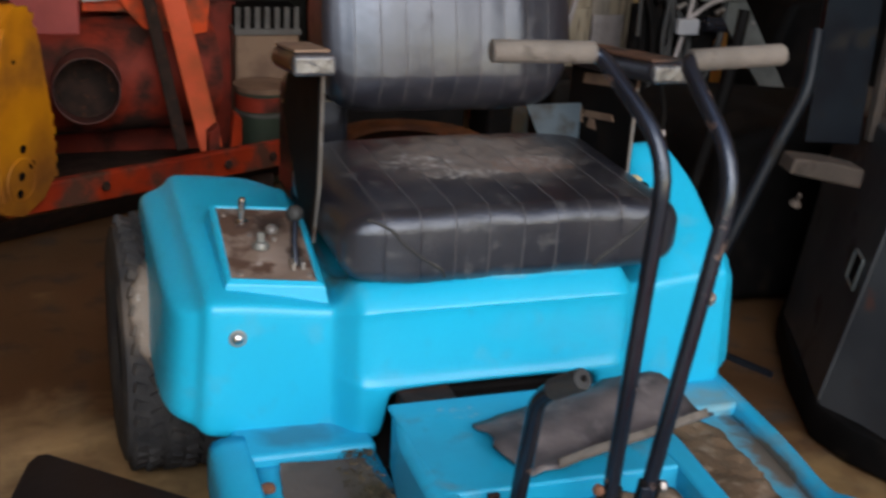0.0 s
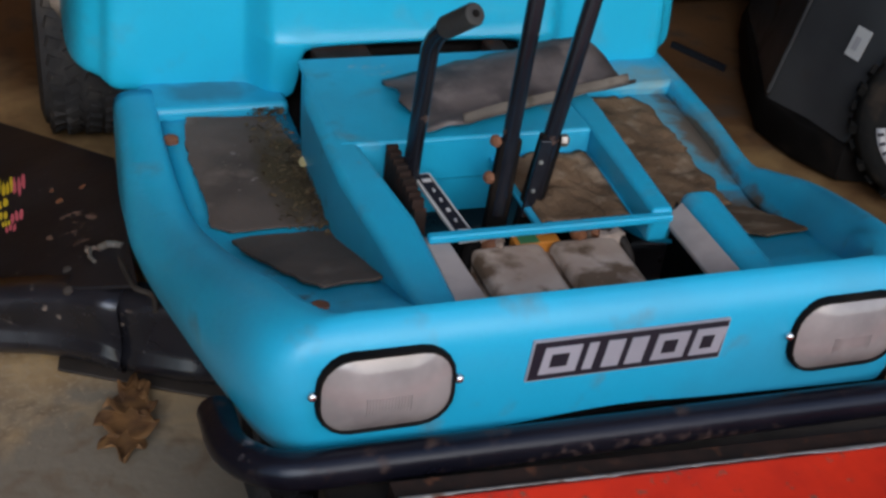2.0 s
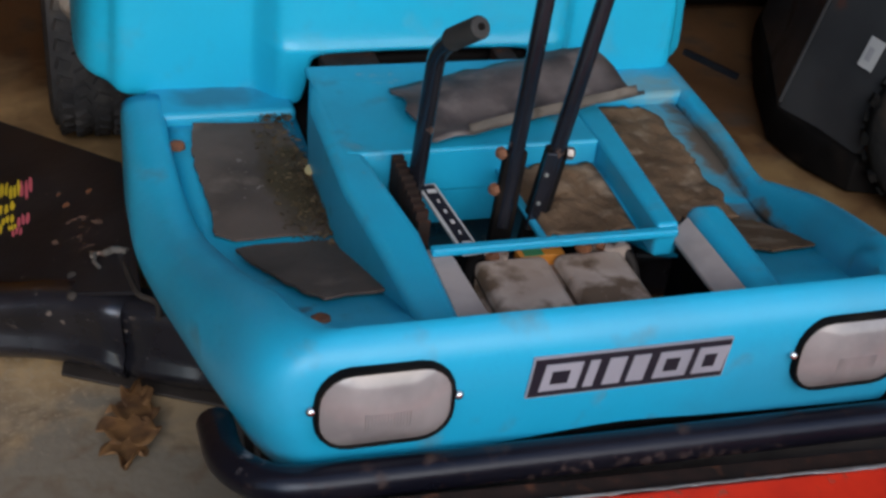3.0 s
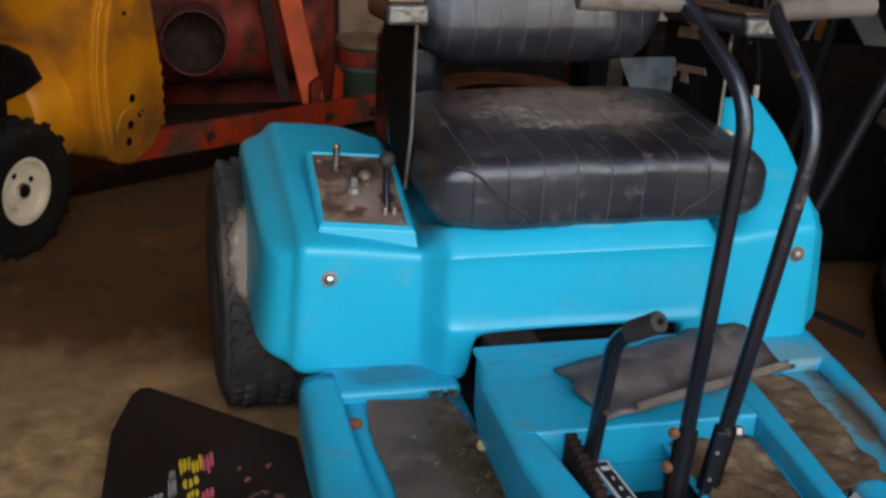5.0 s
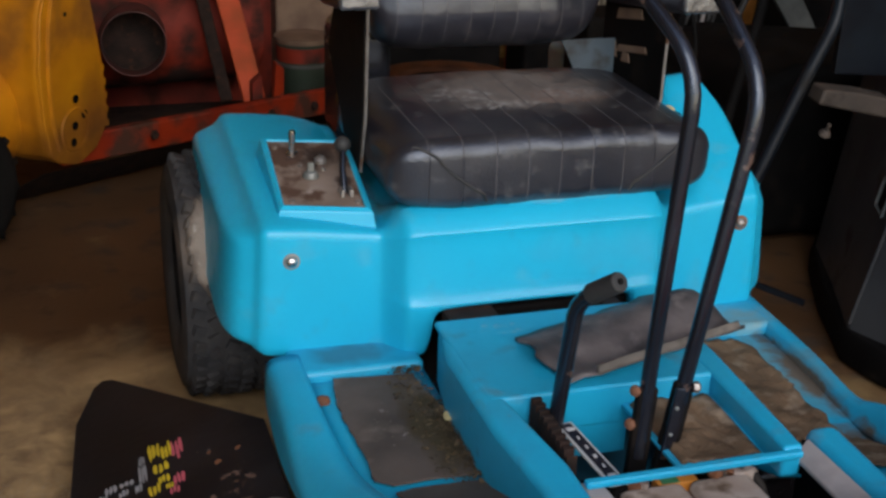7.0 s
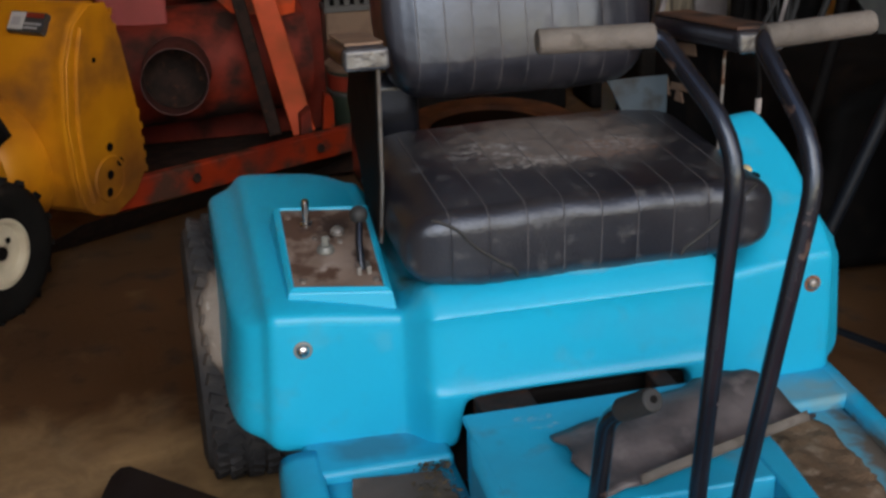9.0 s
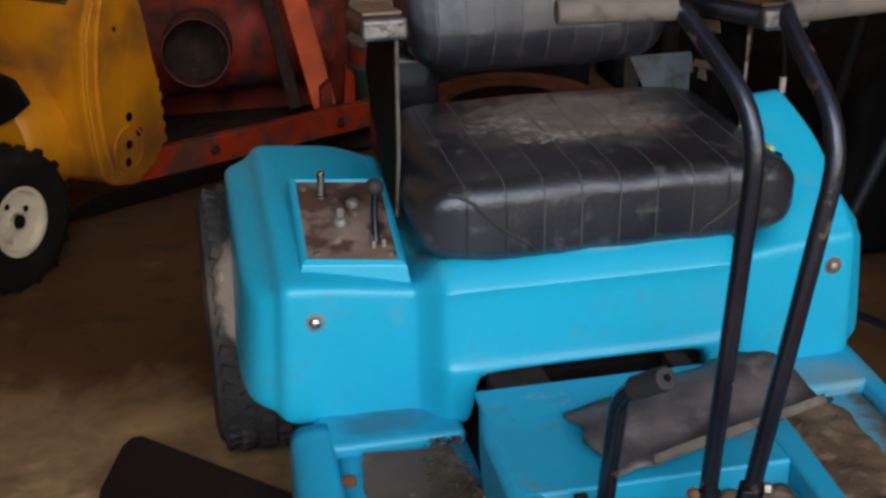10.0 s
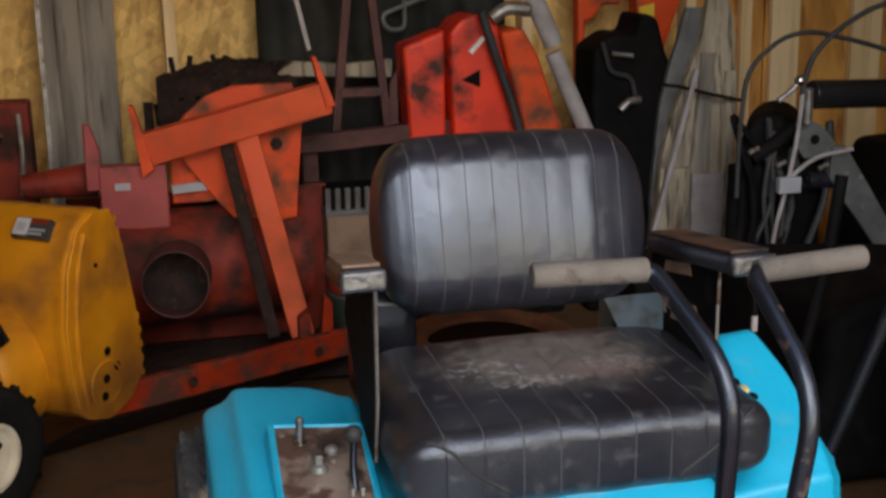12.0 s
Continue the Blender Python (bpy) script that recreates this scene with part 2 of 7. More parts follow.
PLATE = surf("rusty_panel_steel", (0.29, 0.225, 0.19), (0.20, 0.145, 0.115), 0.5, 0.35, scale=16, fine=120, dirt=(0.085, 0.045, 0.03), dirt_scale=18, dirt_spread=(0.50, 0.60), patches=[((-0.305, 0.185, 0.50), (0.085, 0.075, 0.05), (0.035, 0.020, 0.015), 34, 1.05, 1.38), ((-0.275, 0.10, 0.50), (0.03, 0.07, 0.05), (0.045, 0.026, 0.020), 40, 1.2, 1.45), ((-0.33, 0.09, 0.50), (0.06, 0.05, 0.05), (0.34, 0.28, 0.25), 60, 1.5, 1.65)])
RUST = surf("rust", (0.22, 0.085, 0.035), (0.12, 0.05, 0.028), 0.85, scale=20, bump=0.4)
RUST_DARK = surf("dark_rust", (0.030, 0.016, 0.012), (0.016, 0.011, 0.009), 0.85, scale=30, bump=0.4, dirt=(0.10, 0.04, 0.022), dirt_scale=40, dirt_spread=(0.6, 0.75), spec=0.2)
GRIP = surf("grey_foam_grip", (0.150, 0.128, 0.110), (0.095, 0.082, 0.071), 0.85, scale=14, fine=300, bump=0.4, dirt=(0.07, 0.06, 0.05), dirt_scale=30, spec=0.2)
LENS = surf("frosted_lens", (0.285, 0.258, 0.250), (0.195, 0.178, 0.176), 0.14, scale=14, fine=40, bump=0.05, gloss_var=0.04, spec=0.7)
WHITE = surf("white_paint", (0.70, 0.68, 0.62), (0.55, 0.52, 0.46), 0.45, scale=12, dirt=(0.25, 0.19, 0.13), dirt_scale=25)
BATTERY = surf("dirty_battery_case", (0.36, 0.275, 0.225), (0.46, 0.375, 0.32), 0.75, scale=20, fine=90, bump=0.3, dirt=(0.13, 0.085, 0.055), dirt_scale=22, dirt_spread=(0.46, 0.60))
GREYSTRIP = surf("grey_foam_strip", (0.36, 0.32, 0.31), (0.27, 0.24, 0.23), 0.8, scale=18)
ORANGE = surf("orange_paint", (0.70, 0.078, 0.009), (0.54, 0.050, 0.008), 0.5, scale=5, dirt=(0.13, 0.05, 0.028), dirt_scale=9, dirt_spread=(0.50, 0.68), spec=0.3)
RED = surf("faded_red_paint", (0.25, 0.026, 0.011), (0.14, 0.018, 0.010), 0.6, scale=6, dirt=(0.035, 0.016, 0.012), dirt_scale=7, dirt_spread=(0.46, 0.62), spec=0.3)
RED_PINK = surf("sunfaded_red_paint", (0.36, 0.06, 0.055), (0.27, 0.045, 0.042), 0.6, scale=8, dirt=(0.16, 0.06, 0.05), dirt_scale=12)
BRIGHT_RED = surf("bright_red_paint", (0.78, 0.034, 0.010), (0.64, 0.026, 0.009), 0.5, scale=14, bump=0.2, dirt=(0.24, 0.075, 0.045), dirt_scale=55, dirt_spread=(0.62, 0.72), spec=0.3)
# The patch turns YELLOW darker and browner towards the bucket's bottom.
YELLOW = surf("yellow_paint", (0.60, 0.240, 0.006), (0.45, 0.160, 0.005), 0.45, scale=5, dirt=(0.16, 0.07, 0.014), dirt_scale=5, dirt_spread=(0.55, 0.75), spec=0.35, patches=[((-0.65, 1.39, 0.15), (0.32, 0.32, 0.30), (0.15, 0.052, 0.010), 9, 0.85, 1.7)])
DECK = surf("black_deck_paint", (0.010, 0.010, 0.0135), (0.020, 0.019, 0.024), 0.28, scale=10, dirt=(0.15, 0.12, 0.105), dirt_scale=52, dirt_spread=(0.67, 0.72), gloss_var=0.06, spec=0.6)
CHUTE = surf("speckled_black_chute", (0.0075, 0.0070, 0.0095), (0.014, 0.013, 0.016), 0.45, scale=10, dirt=(0.11, 0.085, 0.078), dirt_scale=70, dirt_spread=(0.70, 0.76), gloss_var=0.06, spec=0.28, patches=[((-0.50, -0.16, 0.14), (0.10, 0.16, 0.1), (0.14, 0.085, 0.065), 60, 1.58, 1.66)])
DARKGREY = surf("dark_grey_paint", (0.044, 0.046, 0.049), (0.028, 0.029, 0.032), 0.40, scale=6, dirt=(0.035, 0.022, 0.016), dirt_scale=9, dirt_spread=(0.58, 0.75), spec=0.42, patches=[((0.84, 0.16, 0.30), (0.06, 0.06, 0.16), (0.085, 0.030, 0.018), 26, 1.35, 1.6)])
GREYWOOD = surf("weathered_grey_wood", (0.30, 0.262, 0.218), (0.18, 0.154, 0.128), 0.85, scale=4, fine=30, bump=0.4, stretch=(6, 6, 0.6), dirt=(0.11, 0.09, 0.078), dirt_scale=5, spec=0.15)
DUST = surf("dried_grass_clippings", (0.160, 0.104, 0.064), (0.082, 0.053, 0.033), 0.95, scale=14, fine=160, bump=0.8, dirt=(0.25, 0.185, 0.130), dirt_scale=30, dirt_spread=(0.52, 0.7), spec=0.1)
LEAFM = surf("dry_oak_leaf", (0.20, 0.100, 0.036), (0.085, 0.040, 0.017), 0.75, scale=38)
GRASSBIT = surf("grass_bits", (0.038, 0.029, 0.018), (0.12, 0.088, 0.052), 0.9, scale=60, spec=0.1)
YELLOW_STICK = plain("yellow_print", (0.75, 0.55, 0.03), 0.5)
PINK_STICK = plain("pink_print", (0.62, 0.12, 0.16), 0.5)
GREY_STICK = plain("grey_print", (0.38, 0.38, 0.40), 0.5)
SILVER = plain("silver_print", (0.30, 0.30, 0.34), 0.5)
NAVY = plain("navy_badge", (0.006, 0.006, 0.014), 0.6)
PAPER = plain("white_label", (0.52, 0.52, 0.52), 0.5)
GREEN_STICK = plain("green_print", (0.06, 0.25, 0.11), 0.5)
ORANGE_STICK = plain("orange_print", (0.72, 0.27, 0.04), 0.5)
BLUEDARK = surf("dark_blue_steel", (0.008, 0.011, 0.015), (0.005, 0.006, 0.009), 0.42, scale=12, dirt=(0.012, 0.011, 0.010), dirt_scale=14, spec=0.18)
BLUEGREY = surf("blue_grey_steel", (0.060, 0.082, 0.10), (0.042, 0.055, 0.068), 0.5, scale=12, dirt=(0.03, 0.028, 0.026), dirt_scale=14, spec=0.4)
SCUFFED = surf("scuffed_black_tube", (0.005, 0.005, 0.009), (0.009, 0.008, 0.012), 0.30, scale=14, dirt=(0.045, 0.026, 0.020), dirt_scale=30, dirt_spread=(0.60, 0.72), gloss_var=0.06, spec=0.32, patches=[((0.0, -0.83, 0.24), (0.5, 0.05, 0.05), (0.075, 0.048, 0.042), 90, 1.50, 1.72), ((-0.36, -0.78, 0.25), (0.06, 0.07, 0.05), (0.22, 0.19, 0.19), 80, 1.42, 1.62)])
STEEL_DULL = surf("dusty_dark_steel", (0.045, 0.037, 0.033), (0.026, 0.022, 0.020), 0.7, scale=20, spec=0.25)
FLAP = surf("scuffed_rubber_sheet", (0.120, 0.103, 0.102), (0.045, 0.041, 0.044), 0.62, scale=13, fine=160, bump=0.25, dirt=(0.21, 0.185, 0.18), dirt_scale=18, dirt_spread=(0.56, 0.74), spec=0.3)
TORN = surf("torn_grey_vinyl", (0.07, 0.07, 0.078), (0.03, 0.03, 0.033), 0.25, scale=30, fine=80, bump=0.5, spec=0.9)
CREAM = surf("cream_rim_paint", (0.66, 0.60, 0.46), (0.52, 0.46, 0.34), 0.4, scale=14, dirt=(0.16, 0.10, 0.06), dirt_scale=22, dirt_spread=(0.62, 0.74), patches=[((-0.885, 1.125, 0.160), (0.09, 0.09, 0.075), (0.14, 0.065, 0.026), 40, 1.20, 1.5)])
RED_DARK = surf("dark_red_primer", (0.085, 0.020, 0.015), (0.05, 0.016, 0.013), 0.65, scale=9, dirt=(0.045, 0.028, 0.024), dirt_scale=12)
GLOSS_BLACK = surf("gloss_black_plastic", (0.010, 0.010, 0.011), (0.016, 0.015, 0.015), 0.22, scale=8, gloss_var=0.05)
STEEL_DARK = surf("dark_greenish_steel", (0.16, 0.165, 0.155), (0.10, 0.105, 0.10), 0.5, 0.3, scale=14)
CANGREEN = surf("dark_green_can", (0.030, 0.045, 0.030), (0.02, 0.028, 0.02), 0.45)
GREYCRATE = surf("dusty_grey_plastic", (0.11, 0.105, 0.10), (0.07, 0.066, 0.062), 0.7, scale=14)
TAN_DARK = surf("dusty_dark_tan", (0.052, 0.037, 0.028), (0.030, 0.022, 0.017), 0.8, scale=16, dirt=(0.02, 0.016, 0.013), dirt_scale=18)
TAN = surf("dusty_tan", (0.22, 0.14, 0.09), (0.15, 0.09, 0.06), 0.7, scale=14)
BLUEJUG = surf("pale_blue_plastic", (0.24, 0.38, 0.48), (0.30, 0.44, 0.52), 0.5)

TARP = surf("grimy_dark_tarpaulin", (0.026, 0.025, 0.021), (0.013, 0.0125, 0.011), 0.7, scale=5, dirt=(0.05, 0.045, 0.036), dirt_scale=9, dirt_spread=(0.55, 0.75), spec=0.2)
TYRE_DARK = surf("black_tyre", (0.006, 0.006, 0.006), (0.011, 0.0105, 0.010), 0.8, scale=14, fine=120, bump=0.4, dirt=(0.028, 0.022, 0.018), dirt_scale=16, spec=0.15)
FOAM = surf("torn_yellow_foam", (0.55, 0.45, 0.22), (0.40, 0.32, 0.16), 0.9, scale=40, bump=0.6)
HOOD_RED = surf("grimy_red_hood", (0.78, 0.042, 0.013), (0.56, 0.030, 0.010), 0.42, scale=7, dirt=(0.060, 0.020, 0.013), dirt_scale=8, dirt_spread=(0.55, 0.68), spec=0.4)
BOARD = surf("mouldy_tan_boards", (0.39, 0.325, 0.235), (0.24, 0.195, 0.14), 0.85, scale=4, fine=30, bump=0.4, stretch=(6, 6, 0.8), dirt=(0.10, 0.082, 0.062), dirt_scale=9, dirt_spread=(0.52, 0.68), spec=0.15)
# Darker, redder copy of ORANGE for the plough's low parts.
ORANGE_LOW = surf("low_orange_paint", (0.32, 0.029, 0.006), (0.20, 0.017, 0.005), 0.5, scale=5, dirt=(0.075, 0.030, 0.018), dirt_scale=11, dirt_spread=(0.48, 0.62), spec=0.3)
PAD_BROWN = surf("worn_brown_pad", (0.11, 0.055, 0.034), (0.06, 0.033, 0.024), 0.7, scale=14, dirt=(0.018, 0.016, 0.016), dirt_scale=12, dirt_spread=(0.5, 0.65), spec=0.25)
for vinyl in (VINYL, VINYL_DUSTY, DECK, SCUFFED, BLACK):
    vinyl.node_tree.nodes["Principled BSDF"].inputs["Specular Tint"].default_value = (0.78, 0.86, 1.0, 1)
ORANGE_WORN = surf("peeling_orange_paint", (0.62, 0.085, 0.022), (0.48, 0.055, 0.015), 0.6, scale=4, dirt=(0.28, 0.075, 0.032), dirt_scale=6, dirt_spread=(0.50, 0.70), spec=0.25)

# ---- the shed ----
def concrete():
    # The wide pale patch at the left front paints in the doorway's daylight.
    m = surf("stained_lit_concrete", (0.068, 0.029, 0.008), (0.112, 0.052, 0.016), 0.75, scale=2.2, fine=70, bump=0.3, spread=(0.36, 0.66), dirt=(0.052, 0.031, 0.017), dirt_scale=11, dirt_spread=(0.54, 0.72),
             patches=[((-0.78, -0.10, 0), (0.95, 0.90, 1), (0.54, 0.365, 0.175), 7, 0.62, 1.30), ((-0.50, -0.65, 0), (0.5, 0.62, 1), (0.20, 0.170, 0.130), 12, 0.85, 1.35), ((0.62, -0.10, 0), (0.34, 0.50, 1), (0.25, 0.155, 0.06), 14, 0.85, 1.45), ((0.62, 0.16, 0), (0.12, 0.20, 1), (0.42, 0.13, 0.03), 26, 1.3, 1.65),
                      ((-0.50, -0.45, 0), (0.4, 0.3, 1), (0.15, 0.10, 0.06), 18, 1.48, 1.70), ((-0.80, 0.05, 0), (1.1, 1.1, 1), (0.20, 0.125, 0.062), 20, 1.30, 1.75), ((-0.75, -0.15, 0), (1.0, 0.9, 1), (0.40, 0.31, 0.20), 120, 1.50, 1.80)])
    return m


def osb():
    """Oriented strand board: overlapping flakes in several tans."""
    m = bpy.data.materials.new("strand_board")
    m.use_nodes = True
    n, link = m.node_tree.nodes, m.node_tree.links.new
    p = n["Principled BSDF"]
    co = n.new("ShaderNodeTexCoord")
    colour = None
    for scale, angle in ((9, 0.5), (11, -0.8), (14, 1.35)):
        turn = n.new("ShaderNodeMapping")
        turn.inputs["Rotation"].default_value = (0, angle, 0)
        link(co.outputs["Object"], turn.inputs[0])
        mp = n.new("ShaderNodeMapping")
        mp.inputs["Scale"].default_value = (1, 1, 3.4)
        link(turn.outputs[0], mp.inputs[0])
        v = n.new("ShaderNodeTexVoronoi")
        v.inputs["Scale"].default_value = scale
        link(mp.outputs[0], v.inputs["Vector"])
        r = n.new("ShaderNodeValToRGB")
        r.color_ramp.elements[0].color = (0.31, 0.138, 0.028, 1)
        r.color_ramp.elements[1].color = (1.0, 0.68, 0.22, 1)
        link(v.outputs["Color"], r.inputs[0])
        if colour is None:
            colour = r.outputs[0]
        else:
            x = n.new("ShaderNodeMix")
            x.data_type = "RGBA"
            x.inputs["Factor"].default_value = 0.42
            link(colour, x.inputs[6])
            link(r.outputs[0], x.inputs[7])
            colour = x.outputs[2]
    link(colour, p.inputs["Base Color"])
    p.inputs["Roughness"].default_value = 0.7
    return m


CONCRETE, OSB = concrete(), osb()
STUD = surf("pine_stud", (0.82, 0.60, 0.33), (0.64, 0.43, 0.20), 0.7, scale=3, fine=25, stretch=(8, 8, 0.5), bump=0.15)
PLYWOOD = surf("amber_plywood", (0.72, 0.36, 0.085), (0.40, 0.165, 0.034), 0.6, scale=3.5, fine=30, bump=0.15, spread=(0.36, 0.66), stretch=(3, 3, 0.7), dirt=(0.20, 0.065, 0.016), dirt_scale=6, dirt_spread=(0.54, 0.70), spec=0.3)
SOIL = surf("gravel_yard", (0.30, 0.27, 0.23), (0.20, 0.18, 0.15), 0.95, scale=8, fine=60, bump=0.6)

X0, X1, Y0, Y1, H = -2.7, 2.9, -1.0, 2.85, 3.0
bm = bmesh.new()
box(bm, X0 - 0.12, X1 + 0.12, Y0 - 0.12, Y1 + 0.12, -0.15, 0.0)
single("floor", bm, CONCRETE, "stained brown concrete shed floor with daylight painted in near the doorway", "floor", kind="structure", smooth=False)
bm = bmesh.new()
box(bm, -60, 60, -60, 60, -0.4, -0.03)
single("ground", bm, SOIL, "gravel yard round the shed", "ground", kind="structure", smooth=False)
bm = bmesh.new()
box(bm, X0 - 0.12, X1 + 0.12, Y1, Y1 + 0.12, 0, H)
wall_north = single("wall_north", bm, OSB, "shed wall of tan strand board on pine studs", "wall", kind="structure", smooth=False)
for sx in (-1.02, -0.43, 0.2, 0.8, 1.42):
    bm = bmesh.new()
    box(bm, sx - 0.019, sx + 0.019, Y1 - 0.089, Y1 - 0.002, 0, H)
    part("stud", bm, STUD, wall_north, bevel=0.002)
for x0, x1 in ((1.47, 1.745), (1.752, 2.10), (2.107, 2.60)):
    bm = bmesh.new()
    box(bm, x0, x1, Y1 - 0.016, Y1 - 0.003, 0, H)
    part("plywood_panel", bm, PLYWOOD, wall_north, "amber knotty plywood panel", bevel=0.001)
for x0, x1 in ((1.64, 1.685), (1.765, 1.88), (2.10, 2.225), (2.36, 2.44)):
    bm = bmesh.new()
    box(bm, x0, x1, Y1 - 0.046, Y1 - 0.018, 0, H)
    part("wall_board", bm, STUD, wall_north, "pale pine board nailed upright", bevel=0.002)
bm = bmesh.new()
box(bm, X0 - 0.12, X0, Y0, Y1 - 0.003, 0, H)
single("wall_west", bm, OSB, "shed wall of tan strand board", "wall", kind="structure", smooth=False)
bm = bmesh.new()
box(bm, X1, X1 + 0.12, Y0, Y1 - 0.003, 0, H)
single("wall_east", bm, OSB, "shed wall of tan strand board", "wall", kind="structure", smooth=False)
bm = bmesh.new()
box(bm, X0 - 0.12, -1.05, Y0 - 0.12, Y0, 0, H)
box(bm, 1.10, X1 + 0.12, Y0 - 0.12, Y0, 0, H)
box(bm, -1.05, 1.10, Y0 - 0.12, Y0, 2.9, H)
single("wall_south", bm, OSB, "shed front wall round the wide open doorway", "wall", kind="structure", smooth=False)
bm = bmesh.new()
box(bm, X0 - 0.12, X1 + 0.12, Y0 - 0.12, Y1 + 0.12, H + 0.003, H + 0.06)
single("ceiling", bm, OSB, "strand board shed ceiling", "ceiling", kind="structure", smooth=False)

# ---- the turquoise zero-turn mower ----
mower = thing("riding_mower", "turquoise zero-turn riding mower with black vinyl seat and levers", "mower")

# rear body: cross-sections from one fender to the other
STATIONS = [
    # half width, front y, bottom z, top z
    (0.472, 0.150, 0.298, 0.438), (0.472, 0.110, 0.290, 0.440), (0.468, 0.066, 0.282, 0.443), (0.456, 0.036, 0.274, 0.446), (0.440, 0.024, 0.268, 0.450), (0.430, 0.018, 0.265, 0.458), (0.424, 0.006, 0.259, 0.466), (0.414, 0.000, 0.251, 0.470), (0.398, 0.000, 0.249, 0.469), (0.388, -0.001, 0.248, 0.468), (0.378, -0.001, 0.247, 0.468),
    (0.350, -0.001, 0.246, 0.465), (0.322, -0.002, 0.245, 0.462), (0.290, -0.003, 0.244, 0.458), (0.250, -0.005, 0.244, 0.454), (0.240, -0.008, 0.244, 0.453), (0.226, -0.026, 0.244, 0.470), (0.214, -0.043, 0.245, 0.490), (0.204, -0.048, 0.249, 0.498), (0.186, -0.050, 0.249, 0.500), (0.177, -0.050, 0.254, 0.500), (0.171, -0.050, 0.280, 0.500), (0.168, -0.050, 0.312, 0.500),
    (0.160, -0.050, 0.324, 0.500), (0.130, -0.050, 0.327, 0.500), (0.06, -0.050, 0.328, 0.500), (0.0, -0.050, 0.328, 0.500),
]


def body_section(x, ax, yf, zb, zt):
    centre = 1 - smoothstep(0.205, 0.240, ax)
    lip = 0.008 * centre
    pts = [(yf + 0.04, zb + 0.006), (yf + 0.010, zb + 0.001), (yf + 0.001, zb + 0.005), (yf - lip, max(zb + 0.010, 0.335)), (yf - lip, max(zb + 0.014, 0.3435)), (yf, max(zb + 0.024, 0.352)), (yf + 0.002 * centre, 0.405), (yf + 0.003 * centre, zt - 0.024 - 0.027 * centre), (yf + 0.001 - 0.003 * centre, zt - 0.015 - 0.028 * centre), (yf + 0.003 + 0.001 * centre, zt - 0.008 - 0.029 * centre), (yf + 0.013 + 0.024 * centre, zt - 0.001)]
    rise = smoothstep(0.262, 0.312, x)
    back = 0.225 - 3.3 * max(0.0, x - 0.388)
    for y, share in ((0.075, 0.08), (0.13, 0.30), (0.24, 0.55), (0.36, 0.80), (0.44, 1.0)):
        y = max(y, yf + 0.03 + (y - 0.075) * 0.7)
        y += (max(yf + 0.016, yf + 0.012 + (back - yf - 0.012) * share) - y) * rise
        z = zt + (0.05 + 0.075 * (1 - centre)) * (y - yf) + 0.55 * rise * max(0.0, y - yf - 0.004)
        if x < 0:
            z -= (0.030 - 0.012 * smoothstep(0.28, 0.44, y)) * smoothstep(0.03, 0.07, y) * (1 - smoothstep(0.232, 0.280, ax))
            z -= max(0.0, zt - 0.454) * centre * smoothstep(0.06, 0.12, y)
        elif 0.215 < ax < 0.262:
            z -= 0.030 * smoothstep(0.03, 0.07, y)
        pts.append((y, z))
    y, z = pts[-1]
    pts += [(y + 0.012, z - 0.006), (y + 0.022, z - 0.028), (0.478 if rise < 0.5 else y + 0.05, 0.33)]
    side = 1 if x > 0 else -1
    flare = smoothstep(0.38, 0.46, ax)
    return [(x + side * flare * 0.016 * (zt - q) / 0.2 if q < zt else x, y, q) for y, q in pts]


def rear_body():
    bm = bmesh.new()
    rows = [body_section(-s[0], *s) for s in STATIONS] + [body_section(s[0] - 0.012 * smoothstep(0.38, 0.45, s[0]), *s) for s in STATIONS[-2::-1]]
    vs = loft(bm, rows)
    for row in (vs[0], vs[-1]):
        bm.faces.new(row)
    ob = part("rear_body", bm, TURQ, mower, "glossy turquoise moulded rear body with fenders")
    ob.data.shade_smooth()
    m = ob.modifiers.new("round", "SUBSURF")
    m.levels = m.render_levels = 2
    return ob


body = rear_body()
for sx in (-0.38, 0.38):
    bm = bmesh.new()
    lathe(bm, [(0.0, 0.0), (0.013, 0.0), (0.013, 0.003), (0.0, 0.0032)], turned((0, -1, 0), (sx, 0.0005, 0.413)), 18)
    part("washer", bm, RUST if sx > 0 else STEEL, body)
    bm = bmesh.new()
    lathe(bm, [(0.0, 0.001), (0.0095, 0.003), (0.0085, 0.007), (0.005, 0.0095), (0.0, 0.0105)], turned((0, -1, 0), (sx, 0.0005, 0.413)), 18)
    part("bolt_head", bm, CHROME if sx < 0 else STEEL, body, "bright round bolt head" if sx < 0 else "dull rusty bolt head")


def panel_z(y):
    return 0.470 + 0.25 * y


